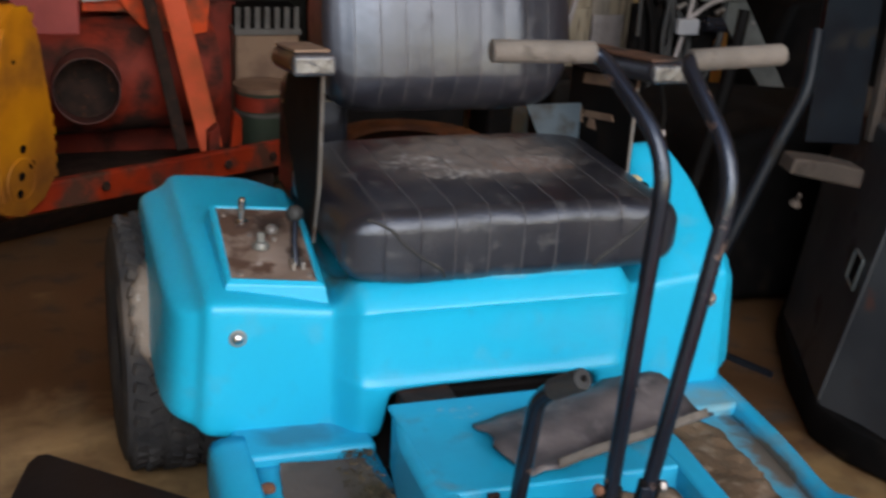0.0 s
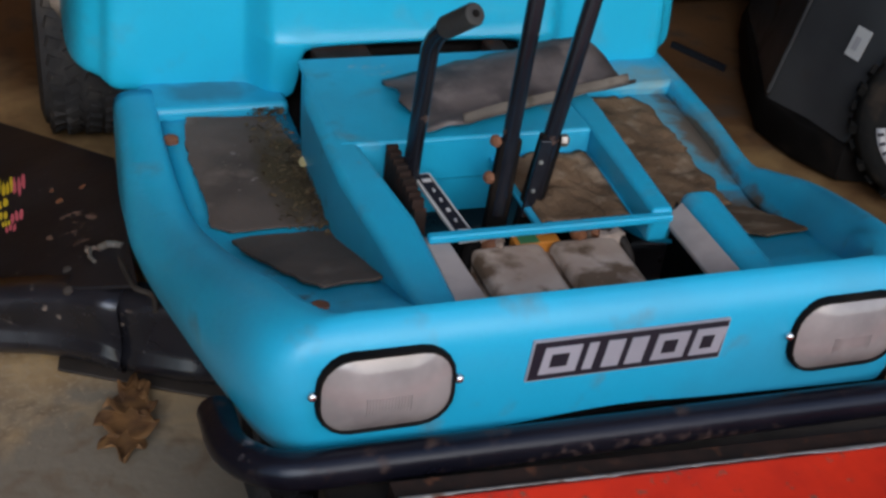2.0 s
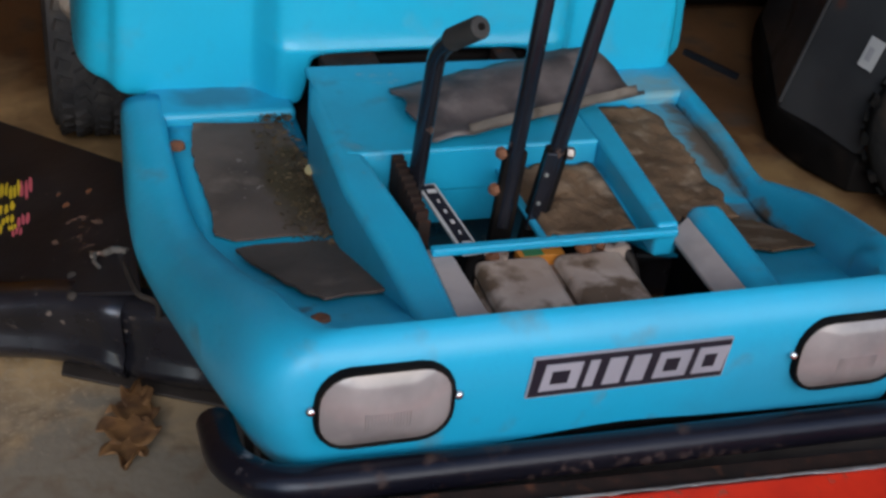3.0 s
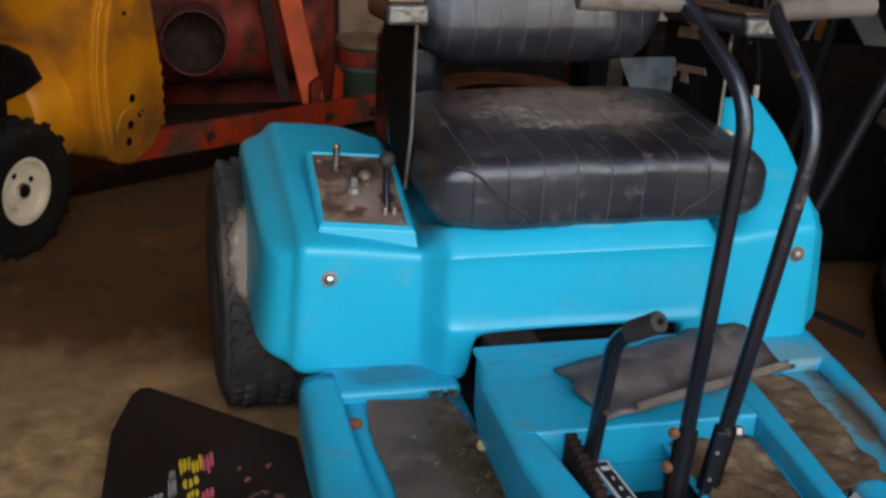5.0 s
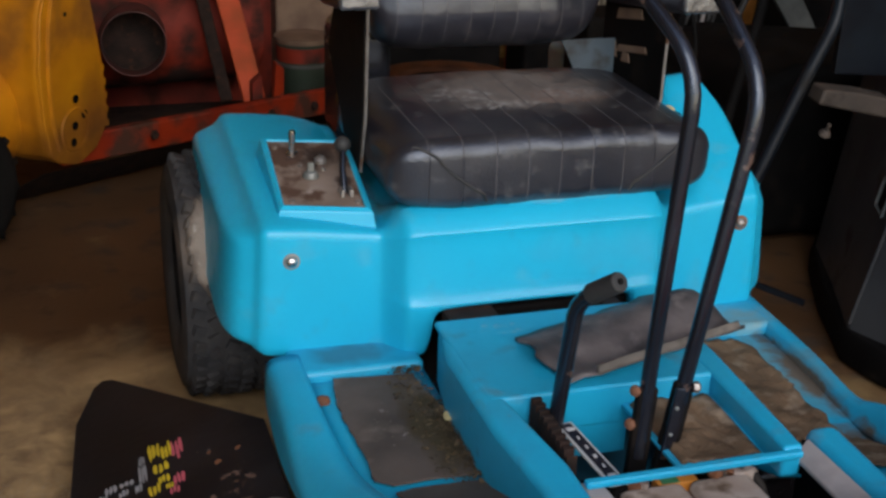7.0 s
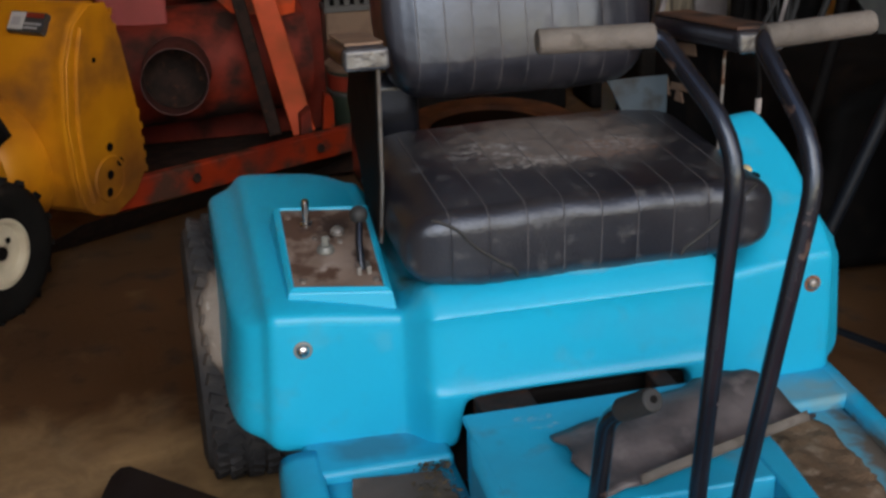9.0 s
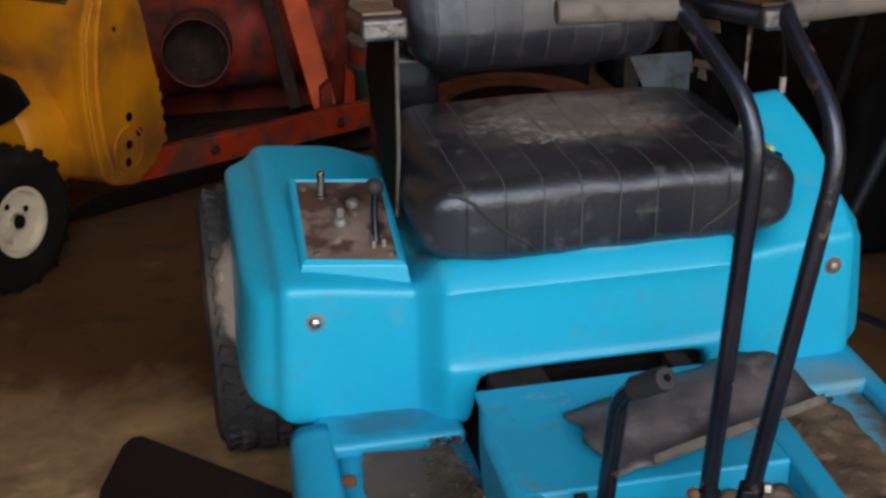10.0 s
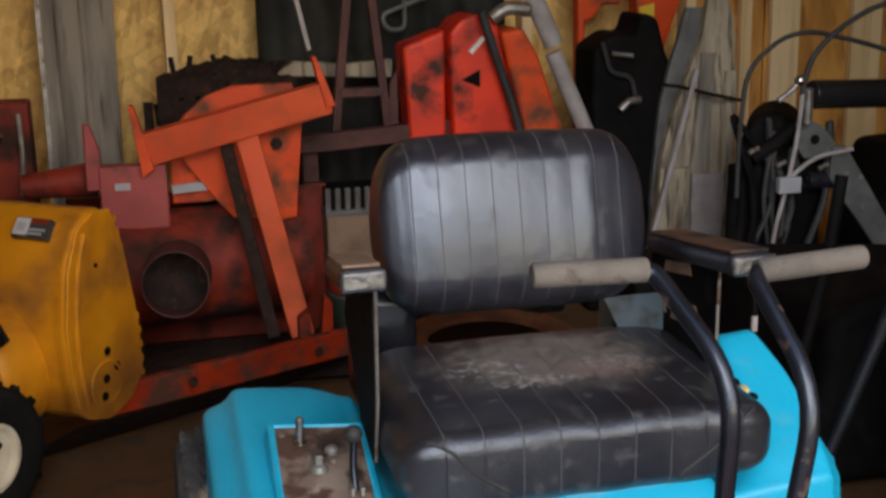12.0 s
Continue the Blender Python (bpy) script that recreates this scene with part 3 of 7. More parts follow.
def control_panel():
    """A raised bevelled frame with a rusty plate, toggle, key switch and ball-knob lever."""
    corners = [Vector((-0.3795, 0.052, 0)), Vector((-0.259, 0.030, 0)), Vector((-0.2525, 0.218, 0)), Vector((-0.374, 0.236, 0))]
    middle = sum(corners, Vector()) / 4

    def ring(grow, lift):
        out = []
        for p in corners:
            d = p - middle
            q = p + Vector((math.copysign(grow, d.x), math.copysign(grow, d.y), 0))
            out.append((q.x, q.y, panel_z(q.y) + lift))
        return out
    bm = bmesh.new()
    loft(bm, [ring(0.017, -0.036), ring(0.0105, -0.001), ring(0.003, 0.004), ring(0.0, 0.001), ring(-0.001, -0.004)], closed=True)
    part("panel_frame", bm, TURQ, mower, bevel=0.007, seg=4, angle=18)
    bm = bmesh.new()
    prism(bm, ring(0.001, -0.004), (0, 0, 0.004))
    panel = part("control_panel", bm, PLATE, mower, "rust-stained steel control panel")
    zt = lambda y: panel_z(y)
    bm = bmesh.new()
    lathe(bm, [(0.0, 0), (0.009, 0.0), (0.009, 0.005), (0.0055, 0.007), (0.0048, 0.014), (0.0062, 0.038), (0.005, 0.043), (0.0, 0.044)], turned((0, -0.1, 1), (-0.342, 0.190, zt(0.19))), 12)
    part("toggle_switch", bm, CHROME, panel, "bright toggle switch")
    bm = bmesh.new()
    lathe(bm, [(0.0, 0), (0.013, 0.0), (0.013, 0.004), (0.009, 0.010), (0.0, 0.011)], turned((0, -0.1, 1), (-0.324, 0.125, zt(0.125))), 16)
    box(bm, -0.329, -0.319, 0.122, 0.128, zt(0.125) + 0.008, zt(0.125) + 0.024)
    part("key_switch", bm, STEEL_DARK, panel, "dull steel key switch", bevel=0.001)
    bm = bmesh.new()
    lathe(bm, [(0.0, 0), (0.010, 0.0), (0.010, 0.006), (0.006, 0.010), (0.0, 0.011)], turned((0, -0.1, 1), (-0.300, 0.165, zt(0.165))), 14)
    part("choke_button", bm, STEEL, panel)
    for x in (-0.290, -0.276):
        bm = bmesh.new()
        box(bm, x, x + 0.006, 0.058, 0.082, zt(0.07) - 0.001, zt(0.07) + 0.011)
        part("lever_fork", bm, STEEL, panel, bevel=0.001)
    for x, y, r in ((-0.318, 0.152, 0.005), (-0.300, 0.143, 0.004), (-0.335, 0.158, 0.004), (-0.262, 0.205, 0.005), (-0.366, 0.215, 0.005), (-0.366, 0.062, 0.005), (-0.266, 0.048, 0.005)):
        bm = bmesh.new()
        lathe(bm, [(0.0, 0), (r, 0.0), (r * 0.9, 0.003), (0.0, 0.005)], turned((0, -0.2, 1), (x, y, zt(y))), 10)
        part("panel_screw", bm, STEEL, panel)
    bm = bmesh.new()
    tube(bm, [(-0.281, 0.075, zt(0.07)), (-0.280, 0.095, 0.520), (-0.274, 0.120, 0.548)], 0.0055, 10)
    lever = part("throttle_lever", bm, BLACK, panel)
    bm = bmesh.new()
    bmesh.ops.create_icosphere(bm, subdivisions=3, radius=0.0135, matrix=Matrix.Translation((-0.274, 0.122, 0.553)))
    part("throttle_knob", bm, RUBBER_BLACK, panel, "black ball knob")


control_panel()


# front body: rim and nose as one rounded lip that runs round the foot wells
RIM = [
    [(-0.428, -0.02, 0.19), (-0.428, -0.02, 0.245), (-0.418, -0.02, 0.262), (-0.395, -0.02, 0.267), (-0.374, -0.02, 0.264), (-0.368, -0.02, 0.243)],
    [(-0.436, -0.20, 0.19), (-0.434, -0.20, 0.243), (-0.424, -0.20, 0.261), (-0.395, -0.20, 0.267), (-0.376, -0.20, 0.263), (-0.369, -0.20, 0.243)],
    [(-0.424, -0.36, 0.188), (-0.438, -0.36, 0.236), (-0.424, -0.36, 0.260), (-0.394, -0.36, 0.272), (-0.366, -0.365, 0.264), (-0.357, -0.37, 0.243)],
    [(-0.396, -0.50, 0.195), (-0.411, -0.50, 0.245), (-0.404, -0.50, 0.285), (-0.372, -0.50, 0.306), (-0.338, -0.515, 0.300), (-0.326, -0.515, 0.268)],
    [(-0.366, -0.66, 0.220), (-0.390, -0.66, 0.283), (-0.380, -0.655, 0.335), (-0.350, -0.65, 0.360), (-0.318, -0.642, 0.353), (-0.306, -0.634, 0.312)],
    [(-0.350, -0.738, 0.238), (-0.373, -0.740, 0.300), (-0.368, -0.738, 0.348), (-0.346, -0.726, 0.375), (-0.312, -0.704, 0.377), (-0.302, -0.694, 0.330)],
    [(-0.324, -0.776, 0.240), (-0.342, -0.786, 0.310), (-0.340, -0.783, 0.356), (-0.325, -0.770, 0.381), (-0.293, -0.744, 0.385), (-0.288, -0.734, 0.330)],
    [(-0.278, -0.785, 0.245), (-0.285, -0.790, 0.310), (-0.284, -0.789, 0.359), (-0.278, -0.776, 0.384), (-0.262, -0.757, 0.388), (-0.262, -0.749, 0.330)],
    [(-0.12, -0.788, 0.255), (-0.12, -0.791, 0.315), (-0.12, -0.790, 0.360), (-0.12, -0.777, 0.385), (-0.12, -0.759, 0.389), (-0.12, -0.750, 0.330)],
    [(0.0, -0.789, 0.263), (0.0, -0.792, 0.320), (0.0, -0.791, 0.360), (0.0, -0.778, 0.385), (0.0, -0.760, 0.389), (0.0, -0.751, 0.330)],
]
RIGHT_RIM = [
    [(0.440, 0.06, 0.190), (0.444, 0.06, 0.245), (0.438, 0.06, 0.261), (0.425, 0.06, 0.266), (0.413, 0.06, 0.262), (0.408, 0.06, 0.243)],
    [(0.436, -0.02, 0.190), (0.440, -0.02, 0.245), (0.434, -0.02, 0.261), (0.421, -0.02, 0.266), (0.409, -0.02, 0.262), (0.404, -0.02, 0.243)],
    [(0.424, -0.20, 0.190), (0.427, -0.20, 0.245), (0.421, -0.20, 0.261), (0.409, -0.20, 0.266), (0.397, -0.20, 0.262), (0.391, -0.20, 0.243)],
    [(0.408, -0.34, 0.190), (0.411, -0.34, 0.240), (0.404, -0.34, 0.260), (0.393, -0.34, 0.266), (0.381, -0.34, 0.262), (0.374, -0.34, 0.243)],
    [(0.405, -0.40, 0.192), (0.411, -0.40, 0.245), (0.405, -0.40, 0.273), (0.394, -0.40, 0.283), (0.380, -0.40, 0.272), (0.366, -0.40, 0.246)],
    [(0.398, -0.50, 0.198), (0.410, -0.50, 0.250), (0.404, -0.50, 0.302), (0.391, -0.50, 0.319), (0.372, -0.505, 0.302), (0.352, -0.51, 0.268)],
    [(0.368, -0.66, 0.220), (0.391, -0.66, 0.285), (0.382, -0.655, 0.342), (0.359, -0.65, 0.366), (0.335, -0.640, 0.346), (0.318, -0.634, 0.312)],
    [(0.350, -0.738, 0.238), (0.373, -0.740, 0.300), (0.369, -0.738, 0.349), (0.350, -0.725, 0.376), (0.318, -0.692, 0.373), (0.306, -0.684, 0.330)],
]


def spline(rows, steps):
    out = []
    for i in range(len(rows) - 1):
        a, b, c, d = (rows[max(i - 1, 0)], rows[i], rows[i + 1], rows[min(i + 2, len(rows) - 1)])
        for k in range(steps):
            t = k / steps
            out.append([tuple(0.5 * (2 * q[j] + (r[j] - p[j]) * t + (2 * p[j] - 5 * q[j] + 4 * r[j] - s[j]) * t * t + (3 * q[j] - p[j] - 3 * r[j] + s[j]) * t ** 3) for j in range(3)) for p, q, r, s in zip(a, b, c, d)])
    return out + [rows[-1]]


def front_body():
    rows = RIM + [[(-x, y, z) for x, y, z in r] for r in RIM[-2:5:-1]] + RIGHT_RIM[::-1]
    bm = bmesh.new()
    across = []
    for row in spline(rows, 5):
        run = [q[0] for q in spline([[p] for p in row], 4)]
        foot = Vector(run[0])
        across.append([foot + (Vector((0, -0.45, foot.z)) - foot).normalized() * 0.008] + run)
    loft(bm, across)
    part("front_rim", bm, TURQ_WORN_SHADED, mower, "turquoise moulded nose and foot well rim", solid=0.004, bevel=0.0)
    for side in (-1, 1):
        bm = bmesh.new()
        inner = 0.19 if side < 0 else 0.155
        rows = []
        for y in (-0.0, -0.1, -0.2, -0.3, -0.38, -0.43, -0.48, -0.53, -0.55, -0.65, -0.735):
            if side > 0 and y < -0.54:
                inner = 0.184
            ramp = 0.36 * max(0.0, -y - 0.43)
            wide = 0.372 if side < 0 else 0.396
            outer = wide if y > -0.4 else wide - (-y - 0.4) * (0.13 if side < 0 else 0.19)
            rows.append([(side * (inner + (outer - inner) * k / 6), y, 0.245 + ramp) for k in range(7)])
        loft(bm, rows)
        part("foot_well", bm, TURQ_WORN_SHADED, mower, "turquoise foot well floor rising to the nose", solid=0.004)
        bm = bmesh.new()
        x0, x1 = (-0.392, -0.19) if side < 0 else (0.17, 0.428)
        box(bm, x0, x1, -0.080 if side < 0 else -0.086, 0.060, 0.238, 0.2635 if side < 0 else 0.2645)
        part("well_ledge", bm, TURQ_WORN_SHADED, mower, "turquoise ledge at the back of the foot well", bevel=0.010, seg=4)


front_body()


def console():
    bm = bmesh.new()
    prism(bm, [(-0.182, -0.115, 0.24), (-0.204, -0.23, 0.24), (-0.207, -0.44, 0.24), (-0.197, -0.565, 0.24), (-0.186, -0.738, 0.24), (-0.146, -0.738, 0.24), (-0.143, -0.535, 0.24), (-0.162, -0.372, 0.24), (-0.158, -0.115, 0.24)], (0, 0, 0.106))
    part("console_side", bm, TURQ_WORN_SHADED, mower, bevel=0.014, seg=4, angle=40)
    bm = bmesh.new()
    prism(bm, [(0.178, -0.115, 0.300), (0.178, -0.30, 0.300), (0.152, -0.575, 0.306), (0.124, -0.575, 0.306), (0.140, -0.36, 0.300), (0.140, -0.115, 0.300)], (0, 0, 0.045))
    part("console_side", bm, TURQ_WORN_SHADED, mower, bevel=0.006, seg=3, angle=40)
    bm = bmesh.new()
    prism(bm, [(-0.190, y, z) for y, z in ((-0.118, 0.3468), (-0.366, 0.3468), (-0.366, 0.286), (-0.354, 0.286), (-0.354, 0.337), (-0.118, 0.337))], (0.3295, 0, 0))
    part("console_apron", (lambda q: (box(q, -0.159, 0.016, -0.3645, -0.3545, 0.24, 0.30), q)[1])(bmesh.new()), TURQ_WORN_SHADED, mower, bevel=0.002)
    part("console_top", bm, TURQ_WORN_SHADED, mower, "scuffed turquoise console top", bevel=0.007, seg=4)
    bm = bmesh.new()
    box(bm, -0.142, 0.148, -0.584, -0.572, 0.337, 0.347)
    part("console_bar", bm, TURQ_WORN_SHADED, mower, bevel=0.003)
    bm = bmesh.new()
    box(bm, 0.004, 0.135, -0.530, -0.36, 0.310, 0.316)
    part("tray", bm, TURQ_WORN_SHADED, mower, bevel=0.002)
    bm = bmesh.new()
    prism(bm, [(0.180, -0.528, 0.24), (0.228, -0.528, 0.24), (0.216, -0.738, 0.24), (0.176, -0.738, 0.24)], (0, 0, 0.108))
    part("console_side", bm, TURQ_WORN_SHADED, mower, bevel=0.016, seg=4, angle=40)
    bm = bmesh.new()
    prism(bm, [(0.1765, -0.535, 0.20), (0.1795, -0.531, 0.20), (0.1755, -0.738, 0.20), (0.1725, -0.738, 0.20)], (0, 0, 0.132))
    part("bay_liner", bm, BLACK_DULL, mower, "thin black sheet on the side of the battery bay")
    bm = bmesh.new()
    prism(bm, [(0.150, -0.560, 0.322), (0.178, -0.545, 0.334), (0.176, -0.735, 0.334), (0.150, -0.735, 0.318)], (0, 0, 0.006))
    part("foam_strip", bm, GREYSTRIP, mower, "grey foam strip", bevel=0.002)
    bm = bmesh.new()
    prism(bm, [(-0.143, -0.565, 0.325), (-0.118, -0.570, 0.325), (-0.110, -0.735, 0.325), (-0.146, -0.735, 0.325)], (0, 0, 0.012))
    part("foam_strip", bm, GREYSTRIP, mower, "grey foam strip", bevel=0.002)


console()


def headlight(side):
    light = new("headlight")
    light.location = (side * 0.246 + 0.001, -0.7908, 0.3235)
    light.rotation_euler = (radians(-2), 0, 0)
    light.parent = mower
    bpy.context.view_layer.update()
    at = light.matrix_world
    def ring(w, h, r, depth):
        return [at @ Vector((x, -depth, z)) for x, z in round_rect(w, h, r)]
    bm = bmesh.new()
    loft(bm, [ring(0.133, 0.088, 0.034, -0.012), ring(0.133, 0.088, 0.034, 0.005), ring(0.130, 0.085, 0.033, 0.009), ring(0.124, 0.079, 0.030, 0.007)], closed=True)
    part("bezel", bm, BLACK_DULL, light, "black rubber bezel", bevel=0.0015)
    bm = bmesh.new()
    rows = [ring(0.125 * k, 0.080 * k, 0.029 * k, 0.005 + 0.012 * (1 - k ** 2.4)) for k in (1, 0.97, 0.94, 0.91, 0.87, 0.83, 0.78, 0.73, 0.67, 0.6, 0.5, 0.4, 0.3, 0.2, 0.1, 0.02)]
    loft(bm, rows, closed=True, caps=True)
    part("lens", bm, LENS, light, "frosted ribbed headlight lens")
    bm = bmesh.new()
    for i in range(15):
        x = -0.021 + i * 0.003
        tube(bm, [at @ Vector((x, -0.0146, -0.018)), at @ Vector((x, -0.0164, -0.010)), at @ Vector((x, -0.0168, 0.002))], 0.0007, 5)
    part("lens_rib", bm, LENS, light)
    for sx in (-0.0695, 0.0695):
        bm = bmesh.new()
        bmesh.ops.create_icosphere(bm, subdivisions=2, radius=0.0052, matrix=at @ Matrix.Translation((sx, -0.004, 0.004)))
        part("screw", bm, CHROME if side < 0 or sx < 0 else RUST, light)
    return light


for side in (-1, 1):
    headlight(side)


def badge():
    def para(grow, lift):
        x, z0, z1 = 0.1045 + grow, 0.3115 - grow, 0.3585 + grow
        return [(-x - 0.003, -0.7940 - lift, z0), (x - 0.004, -0.7940 - lift, z0), (x, -0.7940 - lift, z1), (-x + 0.001, -0.7940 - lift, z1)]
    bm = bmesh.new()
    prism(bm, para(0, 0), (0, 0.004, 0))
    plate = part("name_badge", bm, SILVER, mower, "navy badge with a silver edge and plain silver blocks")
    bm = bmesh.new()
    prism(bm, para(-0.0016, 0.0008), (0, 0.002, 0))
    part("badge_field", bm, NAVY, plate)
    blocks = ((-0.096, -0.058), (-0.051, -0.041), (-0.031, -0.013), (-0.006, 0.012), (0.022, 0.057), (0.064, 0.097))
    for i, (a, b) in enumerate(blocks):
        bm = bmesh.new()
        y = -0.7957
        z0, z1 = 0.3195, 0.3505
        s = 0.005
        prism(bm, [(a, y, z0), (b, y, z0), (b + s, y, z1), (a + s, y, z1)], (0, 0.001, 0))
        part("badge_block", bm, SILVER, plate)
        if i in (0, 4, 5):
            bm = bmesh.new()
            prism(bm, [(a + 0.010, y - 0.0006, z0 + 0.008), (b - 0.010, y - 0.0006, z0 + 0.008), (b - 0.008, y - 0.0006, z1 - 0.008), (a + 0.012, y - 0.0006, z1 - 0.008)], (0, 0.0005, 0))
            part("badge_block_core", bm, NAVY, plate)


badge()

# foot mats, torn at the edges
def foot_mat(outline, lift, cover=None):
    bm = bmesh.new()
    rim = []
    for p, q in zip(outline, outline[1:] + outline[:1]):
        for k in range(6):
            s = Vector(p).lerp(Vector(q), k / 6)
            rag = 0.0032 * noise.noise((s.x * 70, s.y * 70, 1.5)) * (1 if k else 0.3)
            rim.append(s + Vector((rag, rag * 0.8, 0)))
    prism(bm, rim, lift)
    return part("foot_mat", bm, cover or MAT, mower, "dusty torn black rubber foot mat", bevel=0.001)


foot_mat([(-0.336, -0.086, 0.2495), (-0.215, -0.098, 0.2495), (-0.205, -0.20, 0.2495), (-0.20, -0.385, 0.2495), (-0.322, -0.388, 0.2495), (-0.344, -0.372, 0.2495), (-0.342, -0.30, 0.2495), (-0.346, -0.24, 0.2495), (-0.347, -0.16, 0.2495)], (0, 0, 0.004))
zr = lambda y: 0.2497 + 0.36 * max(0.0, -y - 0.43)
foot_mat([(-0.325, -0.408, zr(-0.41)), (-0.30, -0.402, zr(-0.41)), (-0.205, -0.405, zr(-0.41)), (-0.198, -0.50, zr(-0.50)), (-0.196, -0.60, zr(-0.60)), (-0.235, -0.605, zr(-0.605)), (-0.262, -0.612, zr(-0.612)), (-0.278, -0.585, zr(-0.585)), (-0.292, -0.53, zr(-0.53)), (-0.31, -0.46, zr(-0.46))], (0, 0, 0.004))
foot_mat([(0.225, -0.432, zr(-0.432)), (0.338, -0.440, zr(-0.44)), (0.345, -0.50, zr(-0.50)), (0.340, -0.575, zr(-0.575)), (0.276, -0.585, zr(-0.585)), (0.235, -0.52, zr(-0.52))], (0, 0, 0.004), DUST)

# levers
def lap_lever(base, bolts, bend, top, grip_end, name="lap_lever"):
    bm = bmesh.new()
    tube(bm, [base, bend, top, tuple(Vector(top).lerp(Vector(grip_end), 0.25))], 0.0100, 14, bend=0.055)
    lever = part(name, bm, BLACK, mower, "worn black steel lap lever with a grey foam grip")
    bm = bmesh.new()
    tube(bm, [tuple(Vector(top).lerp(Vector(grip_end), 0.04)), grip_end], 0.0132, 16)
    part("grip", bm, GRIP, lever, "grey foam grip", bevel=0.003)
    bm = bmesh.new()
    b = Vector(base)
    d = (Vector(bend) - b).normalized()
    beam(bm, b - d * 0.05, b + d * 0.098, 0.028, 0.012, up=(0, 1, 0))
    part("lever_bracket", bm, BLACK_DULL, lever, bevel=0.003)
    for s in bolts:
        bm = bmesh.new()
        lathe(bm, [(0.0, 0), (0.0075, 0), (0.0075, 0.006), (0.004, 0.009), (0.0, 0.009)], turned(Vector((math.copysign(1, s[0] - base[0]), -0.3, 0)), s), 6)
        part("bolt", bm, STEEL if s[0] > 0 else RUST, lever)
    return lever


lap_lever((-0.022, -0.472, 0.300), [(-0.032, -0.474, 0.398), (-0.036, -0.476, 0.352)], (0.012, -0.462, 0.806), (-0.030, -0.352, 0.893), (-0.158, -0.346, 0.895))
lap_lever((0.018, -0.475, 0.305), [(0.044, -0.480, 0.396)], (0.099, -0.466, 0.783), (0.079, -0.358, 0.883), (0.216, -0.345, 0.886))

bm = bmesh.new()
beam(bm, (0.008, -0.488, 0.300), (0.022, -0.488, 0.402), 0.014, 0.006, up=(0, 1, 0))
pivot = part("pivot_plate", bm, BLACK, mower, "chipped black pivot plate", bevel=0.002)
for x, z in ((0.017, 0.375), (0.012, 0.338)):
    bm = bmesh.new()
    lathe(bm, [(0.0, 0), (0.003, 0), (0.0026, 0.002), (0.0, 0.003)], turned((0, -1, 0.2), (x, -0.491, z)), 8)
    part("rivet", bm, STEEL_DARK, pivot)


def brake_lever():
    bm = bmesh.new()
    tube(bm, [(-0.112, -0.405, 0.30), (-0.118, -0.462, 0.520), (-0.108, -0.495, 0.552), (-0.099, -0.520, 0.570)], 0.0105, 14, bend=0.02)
    lever = part("brake_lever", bm, BLACK, mower, "black brake lever with a rubber end")
    bm = bmesh.new()
    tube(bm, [(-0.112, -0.485, 0.543), (-0.095, -0.526, 0.575)], 0.0128, 16)
    part("grip", bm, RUBBER_BLACK, lever, "black rubber grip", bevel=0.003)
    bm = bmesh.new()
    tube(bm, [(-0.0951, -0.5258, 0.5749), (-0.0946, -0.5272, 0.5760)], 0.004, 10)
    part("grip_hole", bm, BLACK_DULL, lever)
    bm = bmesh.new()
    outline = [(-0.135, -0.505, 0.28), (-0.135, -0.375, 0.28)]
    for i in range(10):
        y = -0.378 - i * 0.0138
        outline += [(-0.135, y, 0.350 - 0.0012 * i), (-0.135, y - 0.007, 0.350 - 0.0012 * i), (-0.135, y - 0.0072, 0.338 - 0.0012 * i)] if i < 9 else [(-0.135, -0.505, 0.335)]
    prism(bm, outline, (0.014, 0, 0))
    part("ratchet", bm, RUST_DARK, lever, "rusty toothed ratchet")


brake_lever()
bm = bmesh.new()
prism(bm, [(-0.108, -0.405, 0.318), (-0.086, -0.403, 0.318), (-0.072, -0.548, 0.313), (-0.095, -0.550, 0.313)], (0, 0, 0.003))
scale_plate = part("height_scale", bm, PAPER, mower, "black and white cutting height decal")
bm = bmesh.new()
prism(bm, [(-0.1045, -0.409, 0.3212), (-0.0892, -0.408, 0.3212), (-0.0757, -0.545, 0.3162), (-0.0911, -0.546, 0.3162)], (0, 0, 0.0012))
part("scale_field", bm, NAVY, scale_plate)
for i in range(6):
    y = -0.422 - i * 0.022
    x = -0.0965 + 0.097 * (-0.41 - y)
    bm = bmesh.new()
    w = (0.0055, 0.0012, 0.0014, 0.0022, 0.0012, 0.0055)[i]
    box(bm, x - w, x + w, y - 0.0035, y + 0.0035, 0.3180, 0.3228 - 0.0002 * i * 4)
    part("scale_mark", bm, PAPER, scale_plate)

# battery in the open front well
battery = part("battery", (lambda b: (box(b, -0.080, 0.115, -0.735, -0.508, 0.14, 0.272), b)[1])(bmesh.new()), BATTERY, mower, "corroded dusty battery with two filler caps", bevel=0.006)
for bx0, bx1 in ((-0.074, 0.016), (0.024, 0.110)):
    bm = bmesh.new()
    box(bm, bx0, bx1, -0.67, -0.524, 0.268, 0.292)
    part("filler_cap", bm, BATTERY, battery, bevel=0.012, seg=3)
for bx, mat in ((-0.048, RUST), (0.085, STEEL)):
    bm = bmesh.new()
    lathe(bm, [(0.0, 0), (0.014, 0), (0.012, 0.02), (0.007, 0.024), (0.0, 0.025)], turned((0, 0, 1), (bx, -0.513, 0.272)), 12)
    part("terminal", bm, mat, battery, bevel=0.001)
bm = bmesh.new()
box(bm, -0.014, 0.042, -0.523, -0.503, 0.268, 0.286)
label = part("battery_label", bm, ORANGE_STICK, battery, "green and orange battery label", bevel=0.001)
bm = bmesh.new()
box(bm, -0.008, 0.016, -0.522, -0.502, 0.270, 0.2866)
